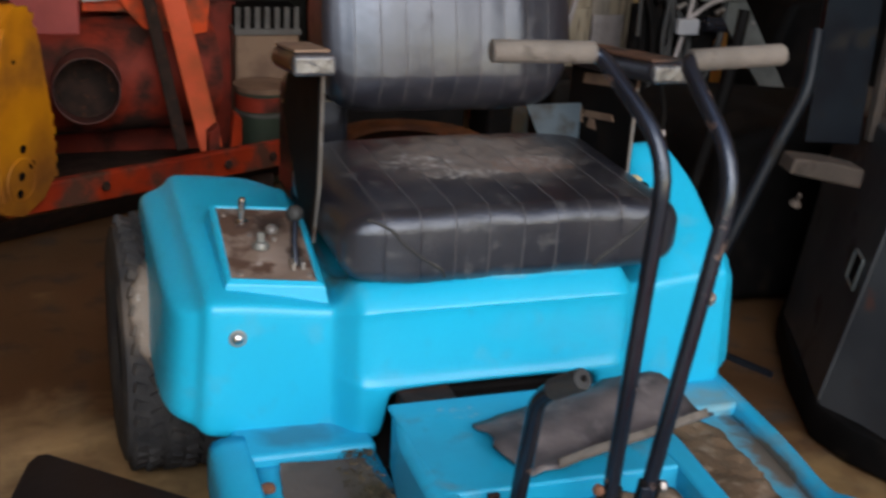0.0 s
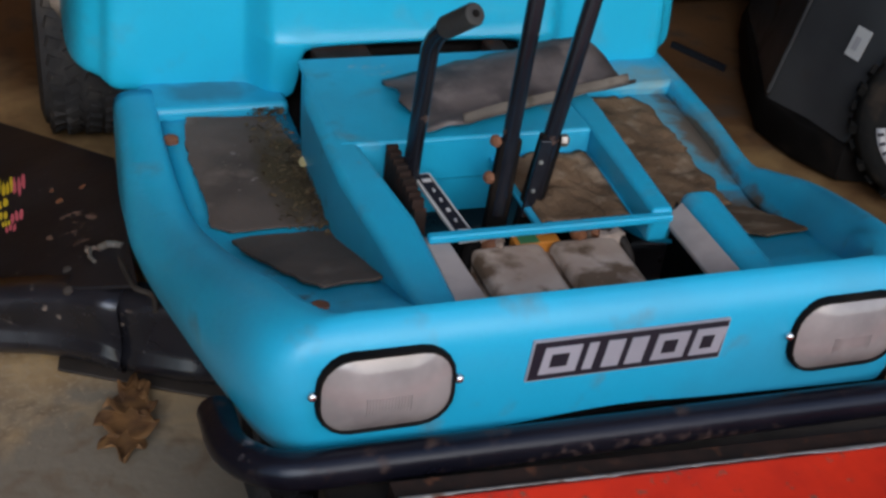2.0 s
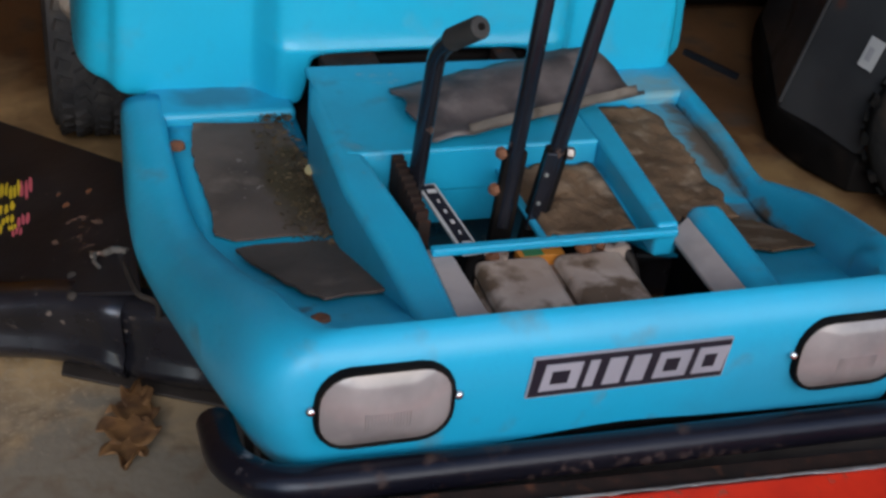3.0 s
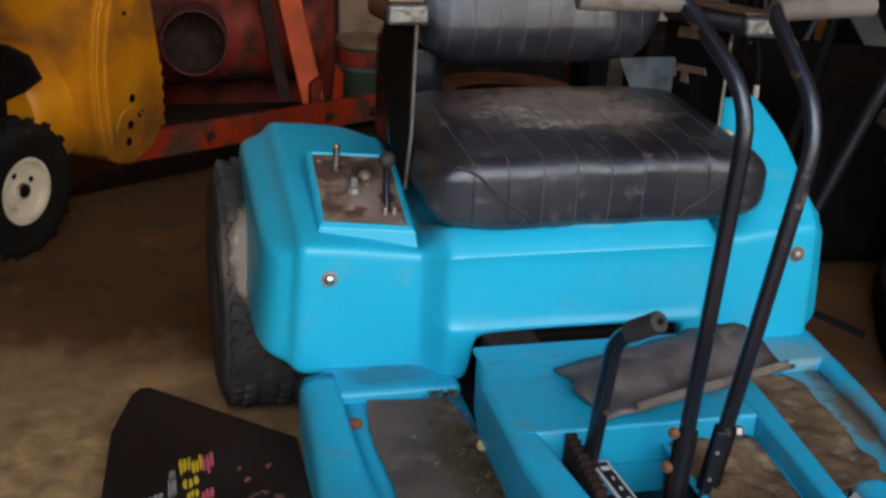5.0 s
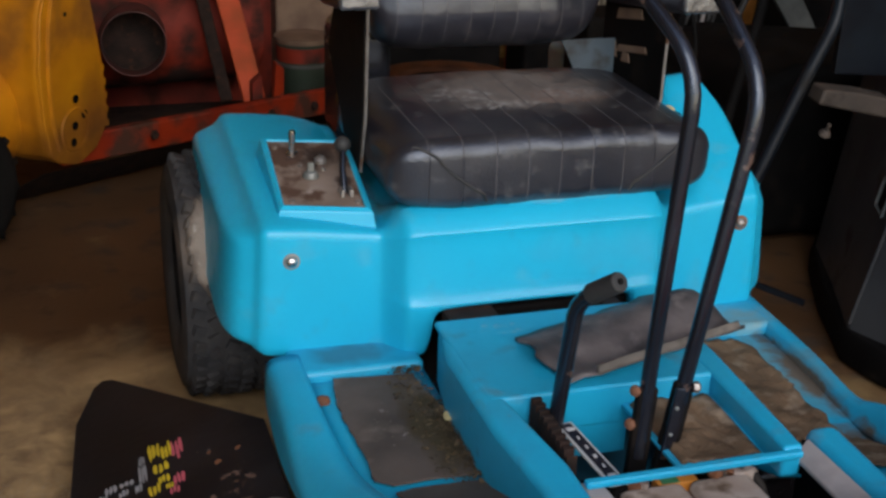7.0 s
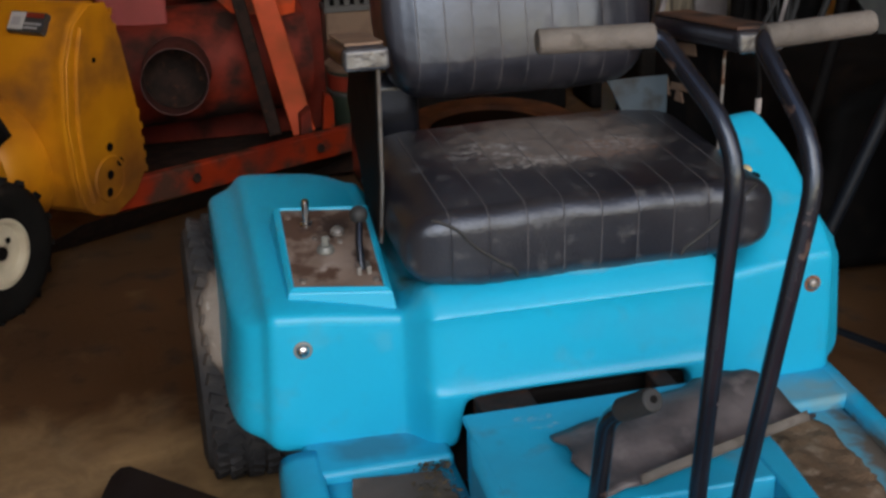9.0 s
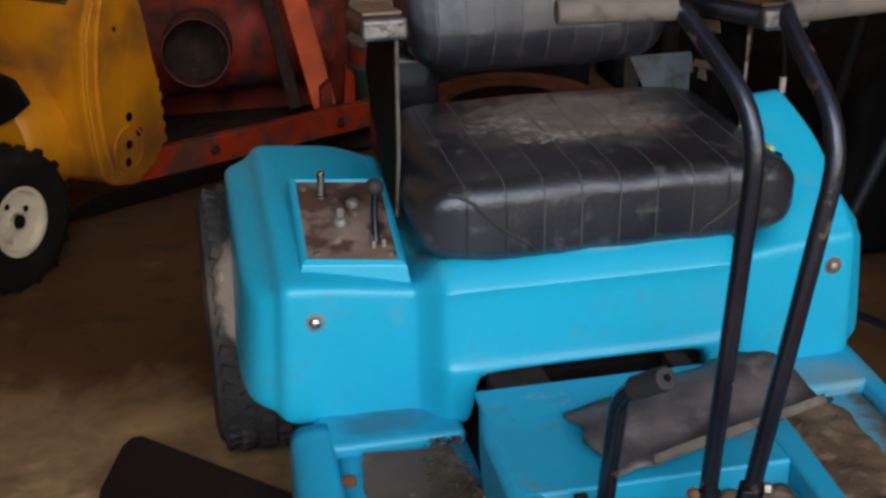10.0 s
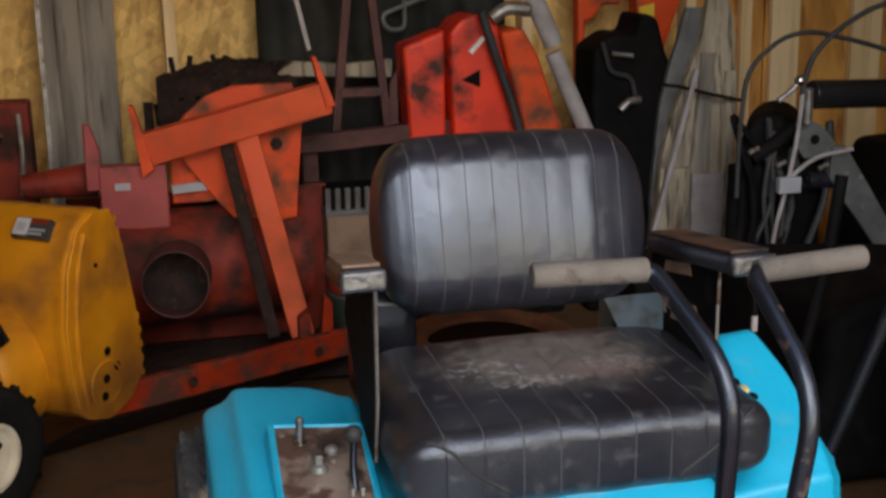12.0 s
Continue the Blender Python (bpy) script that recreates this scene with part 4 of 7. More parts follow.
part("label_print", bm, GREEN_STICK, battery)
bm = bmesh.new()
tube(bm, [(0.085, -0.513, 0.290), (0.106, -0.520, 0.298), (0.122, -0.545, 0.280), (0.128, -0.58, 0.20)], 0.0055, 10, bend=0.02)
part("battery_cable", bm, STEEL_DULL, battery, "corroded battery cable")
bm = bmesh.new()
tube(bm, [(-0.048, -0.513, 0.284), (-0.074, -0.52, 0.290), (-0.09, -0.56, 0.262), (-0.10, -0.64, 0.24)], 0.008, 10, bend=0.02)
part("battery_cable", bm, BLACK_DULL, battery)
bm = bmesh.new()
box(bm, -0.14, 0.175, -0.735, -0.59, 0.09, 0.12)
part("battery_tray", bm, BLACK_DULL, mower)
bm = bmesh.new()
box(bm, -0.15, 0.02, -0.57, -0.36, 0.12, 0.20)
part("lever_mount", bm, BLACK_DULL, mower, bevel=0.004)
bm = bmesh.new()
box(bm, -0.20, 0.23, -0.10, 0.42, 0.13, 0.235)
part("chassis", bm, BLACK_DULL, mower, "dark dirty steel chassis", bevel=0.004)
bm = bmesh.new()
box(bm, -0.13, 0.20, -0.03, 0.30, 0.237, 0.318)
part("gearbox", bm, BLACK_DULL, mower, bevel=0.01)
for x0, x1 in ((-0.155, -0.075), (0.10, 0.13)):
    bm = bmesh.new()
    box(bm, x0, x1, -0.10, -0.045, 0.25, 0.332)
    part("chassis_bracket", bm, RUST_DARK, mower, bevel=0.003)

# wheels
def wheel(name, at, r, w, rim_r, tread, rim_mat, label, parent, axis=(1, 0, 0), rubber=RUBBER):
    hub = new(name)
    hub.location = at
    hub.parent = parent
    hub.matrix_parent_inverse = parent.matrix_world.inverted()
    tagged(hub, label)
    bpy.context.view_layer.update()
    m = turned(axis, at)
    bm = bmesh.new()
    h = w / 2
    prof = [(rim_r, -h * 0.82), (rim_r + 0.012, -h * 0.92), (r * 0.82, -h), (r * 0.93, -h * 0.93), (r * 0.985, -h * 0.72), (r, -h * 0.3), (r, h * 0.3), (r * 0.985, h * 0.72), (r * 0.93, h * 0.93), (r * 0.82, h), (rim_r + 0.012, h * 0.92), (rim_r, h * 0.82)]
    lathe(bm, prof, m, 48)
    part("tyre", bm, rubber, hub, "worn treaded rubber tyre")
    bm = bmesh.new()
    turf = tread > 30
    cells = ((-0.74, 0.30, 0.0), (-0.47, -0.45, 0.5), (-0.16, 0.45, 0.0), (0.16, -0.45, 0.5), (0.47, 0.45, 0.0), (0.74, -0.30, 0.5)) if turf else ((-0.62, 0.5, 0.0), (-0.2, -0.5, 0.5), (0.22, 0.5, 0.0), (0.64, -0.5, 0.5))
    for k in range(tread):
        for u, tilt, lag in cells:
            a = 2 * math.pi * (k + lag) / tread
            rr = r * (0.997 if abs(u) < 0.4 else 0.987 if abs(u) < 0.7 else 0.966)
            q = m @ Matrix.Rotation(a, 4, "Z") @ Matrix.Translation((rr, 0, u * h)) @ Matrix.Rotation(tilt, 4, "X") @ Matrix.Rotation(0.42 * (u if abs(u) > 0.4 else 0), 4, "Y")
            lug, across = (0.27 * r * 2 * math.pi / tread, 0.105) if turf else (0.0085, 0.17)
            box(bm, -0.004, 0.009 if turf else 0.008, -lug, lug, -h * across, h * across, q)
    part("tread", bm, rubber, hub, bevel=0.0)
    bm = bmesh.new()
    lathe(bm, [(0.0, -h * 0.1), (rim_r * 0.8, -h * 0.1), (rim_r + 0.006, -h * 0.85), (rim_r + 0.006, h * 0.86), (rim_r - 0.004, h * 0.86), (rim_r * 0.86, h * 0.55), (rim_r * 0.5, h * 0.42), (rim_r * 0.3, h * 0.5), (rim_r * 0.28, h * 0.7), (0.012, h * 0.72), (0.0, h * 0.72)], m, 40)
    part("rim", bm, rim_mat, hub)
    bm = bmesh.new()
    lathe(bm, [(0.0, h * 0.70), (rim_r * 0.22, h * 0.70), (rim_r * 0.20, h * 0.80), (rim_r * 0.08, h * 0.84), (0.0, h * 0.84)], m, 18)
    part("hub_cap", bm, BLACK_DULL, hub)
    for k in range(2):
        bm = bmesh.new()
        lathe(bm, [(0.0, 0.0), (rim_r * 0.10, 0.0), (rim_r * 0.10, 0.002), (0.0, 0.0025)], m @ Matrix.Rotation(0.4 + k * math.pi / 2, 4, "Z") @ Matrix.Translation((rim_r * 0.55, 0, h * 0.434)), 12)
        part("rim_hole", bm, BLACK_DULL, hub)
    return hub


wheel("rear_wheel", (-0.427, 0.436, 0.222), 0.220, 0.195, 0.10, 44, BLACK_DULL, "rear wheel with a muddy turf tyre", mower, (-1, 0, 0))
wheel("rear_wheel", (0.427, 0.436, 0.222), 0.220, 0.195, 0.10, 44, BLACK_DULL, "rear wheel with a muddy turf tyre", mower, (1, 0, 0))
bm = bmesh.new()
rows = []
for k in range(25):
    a = radians(118 + 52 * k / 24)
    end = math.sin(math.pi * k / 24) ** 0.5
    row = []
    for q in range(15):
        v = -1 + q / 7
        half = 0.072 * (0.35 + 0.65 * end) * (1 + 0.25 * noise.noise((k * 0.35, math.copysign(3, v), 2)))
        x = -0.437 + v * half
        cap = 0.012 * max(0.0, abs(x + 0.427) / 0.098 - 0.55) ** 2 * 4
        edge = min(1.0, (1 - abs(v)) * 4, k / 3, (24 - k) / 3)
        r = 0.2215 + (0.008 + 0.004 * noise.noise((x * 60, a * 14, 5)) + 0.003 * noise.noise((x * 150, a * 34, 9))) * edge - cap
        row.append((x, 0.436 + r * math.cos(a), 0.222 + r * math.sin(a)))
    rows.append(row)
loft(bm, rows)
part("dried_mud", bm, MUD, mower, "pale dried mud caked on the tyre", solid=0.003)
for side in (-1, 1):
    wheel("castor_wheel", (side * 0.30, -0.56, 0.10), 0.10, 0.075, 0.045, 14, BLACK_DULL, "small castor wheel", mower, (side, 0, 0))

# bumper
bm = bmesh.new()
box(bm, -0.345, 0.345, -0.768, -0.56, 0.205, 0.238)
part("front_crossmember", bm, BLACK_DULL, mower, bevel=0.004)
bm = bmesh.new()
tube(bm, [(-0.386, -0.690, 0.236), (-0.385, -0.762, 0.244), (-0.345, -0.812, 0.256), (0.362, -0.818, 0.244), (0.406, -0.765, 0.240), (0.410, -0.655, 0.234)], 0.0190, 16, bend=0.06)
part("bumper", bm, SCUFFED, mower, "scuffed black tube bumper")
bm = bmesh.new()
box(bm, -0.30, 0.42, -0.838, -0.77, 0.10, 0.212)
mount = part("bumper_mount", bm, STEEL_DULL, mower, "black bumper mount with chipped paint", bevel=0.006)
for k in range(4):
    bm = bmesh.new()
    lathe(bm, [(0.0, 0), (0.012, 0), (0.012, 0.002), (0.0, 0.002)], turned((0, -1, 0.25), (0.155 + k * 0.055, -0.8378, 0.196)), 16)
    part("mount_hole", bm, BLACK_DULL, mount)
bm = bmesh.new()
lathe(bm, [(0.013, 0), (0.017, 0.001), (0.016, 0.003), (0.013, 0.003)], turned((0, -1, 0.25), (0.265, -0.8378, 0.196)), 18)
part("mount_ring", bm, STEEL, mount, "worn bright ring round a hole")

# seat
def cushion(name, centre, half, depth, height, lean, crown, seams, parent, label, corner=0.36, power=7, cover=VINYL, welts=False, bulge=0.0):
    """An upholstered block lofted across its width with stitched channels."""
    m = Matrix.Translation(centre) @ Matrix.Rotation(lean, 4, "X")
    xs, seam_xs = set(), [(-1 + 2 * (i + 1) / (seams + 1)) * 0.97 for i in range(seams)]
    for k in range(61):
        t = -1 + k / 30
        xs.add(round(math.copysign(1 - (1 - abs(t)) ** 1.6, t), 5))
    for s in seam_xs:
        xs |= {round(s - 0.012, 5), round(s - 0.004, 5), round(s, 5), round(s + 0.004, 5), round(s + 0.012, 5)}
    outline = round_rect(depth, height, min(depth, height) * corner, 8)

    def on_surface(u, i, sink):
        k = max((1 - abs(u) ** power) ** (1 / 2.6) if abs(u) < 1 else 0.0, 0.12)
        y, z = outline[i]
        n = Vector((0, y / depth, z / height)).normalized()
        zz = z * k - n.z * sink + crown * (1 - u * u) * (1 if z > 0 else 0) + 0.0022 * noise.noise((u * 4, y * 9, z * 9 + centre[0]))
        puff = bulge * (1 - abs(u) ** 2.4) * (1 - (2 * z / height) ** 2) * (1 if y < 0 else 0)
        return m @ Vector((u * half, y * (0.72 + 0.28 * k) - n.y * sink - puff + 0.0034 * noise.noise((u * 5 + 3, z * 20, centre[2])) + 0.0012 * noise.noise((u * 16, z * 50, 7)), zz))

    rows = []
    for u in sorted(xs):
        sink = 0.0011 if any(abs(u - s) < 0.002 for s in seam_xs) else 0.0
        rows.append([on_surface(u, i, sink) for i in range(len(outline))])
    bm = bmesh.new()
    loft(bm, rows, closed=True, caps=True)
    c = part(name, bm, cover, parent, label)
    for s in seam_xs:
        bm = bmesh.new()
        last = 27 if not welts or abs(s) < 0.42 else 18 if abs(s) < 0.7 else 15
        tube(bm, [on_surface(s, i, 0.0009) for i in range(2, last)], 0.0009, 5)
        part("seam", bm, SEAM, c)
    if welts:
        for side in (-1, 1):
            bm = bmesh.new()
            run = [on_surface(side * (0.86 - 0.03 * (i - 12)), i, -0.0012) for i in range(12, 17)]
            for k in range(9):
                u = side * (0.72 - 0.26 * (k / 8) ** 1.3)
                run.append(on_surface(u, 17, -0.0012).lerp(on_surface(u, 18, -0.0012), k / 8))
            tube(bm, run + [on_surface(side * 0.44, 20, -0.0012)], 0.0026, 6)
            part("welt", bm, RUBBER_BLACK, c)
    return c


seat = cushion("seat_cushion", (0.036, 0.165, 0.541), 0.272, 0.39, 0.112, radians(1.2), 0.005, 9, mower, "scuffed black vinyl cushion with stitched channels", corner=0.26, power=10, cover=VINYL_DUSTY, welts=True)
cushion("backrest", (0.026, 0.375, 0.787), 0.216, 0.125, 0.285, radians(-14), 0.0, 9, mower, "shiny black vinyl backrest with stitched channels", corner=0.46, power=8, bulge=0.034)
for side, cx, drop in ((-1, -0.262, 0.0), (1, 0.300, 0.022)):
    arm = new("armrest")
    arm.location = (cx, 0.2, 0.80)
    arm.parent = mower
    tagged(arm, "armrest with a rust-brown pad on a black steel bracket")
    bpy.context.view_layer.update()
    length, wide = (0.16, 0.032) if side < 0 else (0.32, 0.036)
    tilt = Matrix.Translation((cx, 0.06, 0.775 - drop)) @ Matrix.Rotation(radians(-7), 4, "X")
    bm = bmesh.new()
    box(bm, -wide, wide, 0.0, length, 0.0, 0.034, tilt)
    part("arm_pad", bm, VINYL, arm, bevel=0.015, seg=4)
    bm = bmesh.new()
    box(bm, -wide + 0.006, wide - 0.006, 0.01, length - 0.01, 0.0325, 0.0375, tilt)
    part("arm_top", bm, PAD_BROWN if side > 0 else TAN, arm, bevel=0.002)
    bm = bmesh.new()
    box(bm, -wide + 0.001, wide - 0.001, -0.008, 0.006, 0.001, 0.031, tilt)
    part("arm_end", bm, TORN, arm, "torn shiny armrest end", bevel=0.0065, seg=4)
    bm = bmesh.new()
    px = cx + (0.022 if side < 0 else -0.012)
    edge = ((0.098, 0.785), (0.108, 0.60), (0.138, 0.50)) if side < 0 else ((0.143, 0.763), (0.148, 0.60), (0.150, 0.50))
    rear = 0.36 if side < 0 else 0.40
    prism(bm, [(px, y + 0.002, z) for y, z in edge] + ([(px, 0.215, 0.50), (px, 0.265, 0.57), (px, rear, 0.66)] if side < 0 else [(px, rear - 0.06, 0.50), (px, rear, 0.56)]) + [ (px, 0.30 if side < 0 else rear, 0.76 - drop)], (0.005 * side, 0, 0))
    part("arm_bracket", bm, BLACK_DULL, arm, bevel=0.001)
    bm = bmesh.new()
    tube(bm, [(px, y, z) for y, z in edge], 0.0026, 8)
    part("bracket_edge", bm, STEEL, arm, "worn bright edge of the bracket")
    if side > 0:
        for y0, y1, z0, z1 in ((0.335, 0.350, 0.622, 0.652), (0.215, 0.335, 0.630, 0.645), (0.28, 0.315, 0.612, 0.632), (0.24, 0.345, 0.690, 0.712)):
            bm = bmesh.new()
            prism(bm, [(px, y, z - 0.2 * (y - 0.35) - 0.004) for y, z in ((y0, z0), (y1, z0 + 0.003), (y1 - 0.006, z1), (y0 + 0.008, z1 - 0.003))], (-0.0015, 0, 0))
            part("chipped_paint", bm, TAN, arm, "rusty tan patch of chipped paint")
        bm = bmesh.new()
        prism(bm, [(0.225, 0.337, 0.56), (px - 0.004, 0.337, 0.56), (px - 0.004, 0.337, 0.655), (0.178, 0.337, 0.655)], (0, 0.004, 0))
        part("back_plate", bm, BLUEGREY, arm, "blue-grey steel plate below the backrest", bevel=0.001)

# engine behind the seat
bm = bmesh.new()
lathe(bm, [(0.0, 0.0), (0.19, 0.0), (0.19, 0.16), (0.175, 0.20), (0.10, 0.215), (0.0, 0.215)], turned((0, 0, 1), (0.07, 0.66, 0.28)), 36)
engine = part("engine", bm, BLACK_DULL, mower, "dark engine shroud with a rusty intake screen")
bm = bmesh.new()
lathe(bm, [(0.165, 0.0), (0.172, 0.012), (0.160, 0.022), (0.118, 0.018), (0.112, 0.0)], turned((0, 0, 1), (0.07, 0.66, 0.485)), 36)
part("intake_ring", bm, RUST, engine, "rust-orange intake ring")
bm = bmesh.new()
lathe(bm, [(0.0, 0.0), (0.112, 0.0), (0.10, 0.012), (0.0, 0.014)], turned((0, 0, 1), (0.07, 0.66, 0.486)), 30)
part("intake_screen", bm, BLACK_DULL, engine)
bm = bmesh.new()
box(bm, -0.215, -0.115, 0.40, 0.56, 0.45, 0.68)
part("fuel_tank", bm, BLACK, mower, "black plastic fuel tank", bevel=0.03, seg=3)
bm = bmesh.new()
box(bm, 0.30, 0.40, 0.50, 0.62, 0.46, 0.66)
part("air_cleaner", bm, BLACK_DULL, mower, bevel=0.012)

bm = bmesh.new()
tube(bm, [(0.436, 0.325, 0.46), (0.440, 0.32, 0.565), (0.440, 0.32, 0.640), (0.428, 0.325, 0.700)], 0.0042, 8, bend=0.02)
rod = part("choke_cable", bm, BLACK_DULL, mower, "thin black cable beside the right fender")
bm = bmesh.new()
tube(bm, [(0.4395, 0.319, 0.580), (0.440, 0.319, 0.606)], 0.0054, 10)
part("cable_end", bm, GREYSTRIP, rod, "pale plastic cable end", bevel=0.0)

# cutting deck with a side chute
def on_chute(x):
    return 0.152 + 0.36 * (x + 0.44)


bm = bmesh.new()
box(bm, -0.40, 0.46, -0.345, -0.0, 0.06, 0.165)
deck = part("cutting_deck", bm, DECK, mower, "black steel cutting deck under the foot wells", bevel=0.035, seg=4)
bm = bmesh.new()
prism(bm, [(x, y, on_chute(x)) for x, y in ((-0.43, -0.02), (-0.645, 0.316), (-0.662, 0.326), (-0.678, 0.312), (-0.712, 0.21), (-0.728, 0.0), (-0.735, -0.225), (-0.60, -0.268), (-0.517, -0.292), (-0.43, -0.348))], (0, 0, 0.006))
chute = part("discharge_chute", bm, CHUTE, mower, "black discharge chute with a worn coloured warning decal", bevel=0.002)
def skirt_run(bm, line, inset):
    """A pressed skirt wall with a ridge along its top and a rolled lower edge."""
    rows = []
    for x, y in line:
        top = 0.135 + 0.153 * (x + 0.45)
        out = Vector((-0.44, -0.90, 0))
        prof = ((-0.040, top + 0.010), (-0.014, top + 0.006), (-0.004, top + 0.001), (0.0, top - 0.008), (-0.002, top - 0.022), (-0.008, 0.076), (-0.008, 0.060), (0.0, 0.051), (0.0, 0.042), (-0.008, 0.027), (-0.018, 0.020), (-0.05, 0.020))
        rows.append([Vector((x, y, 0)) + out * (o - inset) + Vector((0, 0, z)) for o, z in prof])
    loft(bm, rows)


bm = bmesh.new()
skirt_run(bm, [(-0.86, -0.190), (-0.73, -0.235), (-0.60, -0.274), (-0.555, -0.286), (-0.517, -0.301), (-0.485, -0.320), (-0.455, -0.346)], -0.008)
skirt = part("deck_skirt", bm, DECK, deck, "black pressed steel skirt with a rolled edge", solid=0.003)
bm = bmesh.new()
skirt_run(bm, [(-0.470, -0.336), (-0.43, -0.362), (-0.39, -0.382), (-0.33, -0.405)], -0.001)
part("skirt_overlap", bm, DECK, skirt, solid=0.003)
bm = bmesh.new()
prism(bm, [(-0.530, -0.27, 0.004), (-0.534, -0.298, 0.004), (-0.40, -0.368, 0.004), (-0.33, -0.402, 0.004), (-0.33, -0.34, 0.004)], (0, 0, 0.005))
part("skirt_flange", bm, STEEL_DULL, skirt, "dusty steel flange", bevel=0.002)
bm = bmesh.new()
tube(bm, [(-0.468, -0.238, 0.150), (-0.458, -0.246, 0.160), (-0.449, -0.243, 0.157), (-0.440, -0.250, 0.158)], 0.0048, 8)
tube(bm, [(-0.484, -0.228, 0.146), (-0.480, -0.240, 0.152), (-0.482, -0.256, 0.150), (-0.476, -0.268, 0.149)], 0.0026, 8)
tube(bm, [(-0.486, -0.240, 0.148), (-0.474, -0.236, 0.150), (-0.466, -0.242, 0.150)], 0.0030, 8)
part("chute_spring", bm, STEEL, deck, "bright spring clip")
bm = bmesh.new()
tube(bm, [(-0.446, -0.268, 0.152), (-0.441, -0.312, 0.158), (-0.435, -0.350, 0.158), (-0.412, -0.366, 0.158), (-0.414, -0.392, 0.150)], 0.0038, 8, bend=0.012)
part("chute_strap", bm, STEEL_DULL, deck, "bent grey strap of the chute hinge")
for x, y in ((-0.510, -0.256), (-0.512, -0.300)):
    bm = bmesh.new()
    lathe(bm, [(0.0, 0), (0.007, 0), (0.006, 0.003), (0.0, 0.005)], turned((-0.2, -0.5, 1), (x, y, on_chute(x) + 0.004)), 8)
    part("chute_rivet", bm, STEEL_DULL, deck)
DECAL = [(-0.598, 0.018, 0.010, 0.050, YELLOW_STICK), (-0.580, 0.012, 0.009, 0.048, YELLOW_STICK), (-0.592, -0.032, 0.013, 0.026, YELLOW_STICK), (-0.590, -0.062, 0.009, 0.022, YELLOW_STICK), (-0.606, -0.082, 0.010, 0.028, YELLOW_STICK), (-0.584, -0.088, 0.006, 0.016, YELLOW_STICK),
         (-0.564, 0.004, 0.010, 0.058, PINK_STICK), (-0.569, -0.078, 0.010, 0.036, PINK_STICK), (-0.578, -0.104, 0.008, 0.020, PINK_STICK), (-0.618, 0.010, 0.005, 0.026, GREY_STICK), (-0.619, -0.026, 0.007, 0.052, GREY_STICK), (-0.628, -0.060, 0.006, 0.022, GREY_STICK),
         (-0.644, -0.034, 0.012, 0.016, GREY_STICK), (-0.650, -0.058, 0.008, 0.020, GREY_STICK), (-0.668, -0.030, 0.010, 0.024, GREY_STICK), (-0.680, -0.046, 0.007, 0.014, GREY_STICK), (-0.511, -0.080, 0.006, 0.014, RUST), (-0.479, -0.067, 0.005, 0.012, RUST), (-0.520, -0.045, 0.004, 0.008, RUST)]
for i, (sx, sy, w, h, mat) in enumerate(DECAL):
    rnd = random.Random(i)
    bars = 1 if mat is RUST else 3
    for q in range(bars):
        bm = bmesh.new()
        cx = sx + (q - (bars - 1) / 2) * 1.9 * w / bars
        cy = sy + rnd.uniform(-0.12, 0.12) * h
        pts = []
        for k in range(9):
            a = 2 * math.pi * k / 9 + rnd.uniform(-0.2, 0.2)
            rr = rnd.uniform(0.7, 1.25)
            px, py = cx + 0.82 * w / bars * rr * math.cos(a), cy + h * 0.46 * rr * math.sin(a)
            pts.append((px, py, on_chute(px) + 0.0055))
        prism(bm, pts, (0, 0, 0.0012))
        part("worn_decal", bm, mat, chute)

for at, axis in (((-0.363, -0.143, 0.2505), (0, 0, 1)), ((-0.279, -0.664, 0.331), (0, 0.3, 1)), ((0.386, -0.600, 0.306), (-0.5, 0.2, 1))):
    bm = bmesh.new()
    lathe(bm, [(0.0, -0.004), (0.011, -0.004), (0.010, 0.003), (0.004, 0.006), (0.0, 0.006)], turned(axis, at), 10)
    part("rusty_bolt", bm, RUST, mower, "rusted bolt head in the foot well")
rnd = random.Random(4)
for k in range(7):
    bm = bmesh.new()
    bmesh.ops.create_icosphere(bm, subdivisions=2, radius=rnd.uniform(0.006, 0.011), matrix=Matrix.Translation((0.296 + 0.006 * k + rnd.uniform(-0.003, 0.003), 0.235 - 0.022 * k, 0.577 - 0.004 * k)) @ Matrix.Diagonal((1, 1.6, 0.7, 1)))
    part("torn_foam", bm, FOAM if k % 2 else BLACK_DULL, seat, "torn yellow foam at the seat edge")
rnd = random.Random(12)
for k in range(16):
    cx, cy = ((-0.052, -0.508), (0.088, -0.508))[k % 2]
    bm = bmesh.new()
    bmesh.ops.create_icosphere(bm, subdivisions=2, radius=rnd.uniform(0.006, 0.012), matrix=Matrix.Translation((cx + rnd.uniform(-0.028, 0.024), cy + rnd.uniform(-0.022, 0.006), 0.291 + rnd.uniform(-0.008, 0.006))))
    for v in bm.verts:
        v.co += Vector((noise.noise(v.co * 160), noise.noise(v.co * 190), noise.noise(v.co * 170))) * 0.004
    part("corrosion", bm, BATTERY if k % 3 else RUST, battery, "crusty pale corrosion")

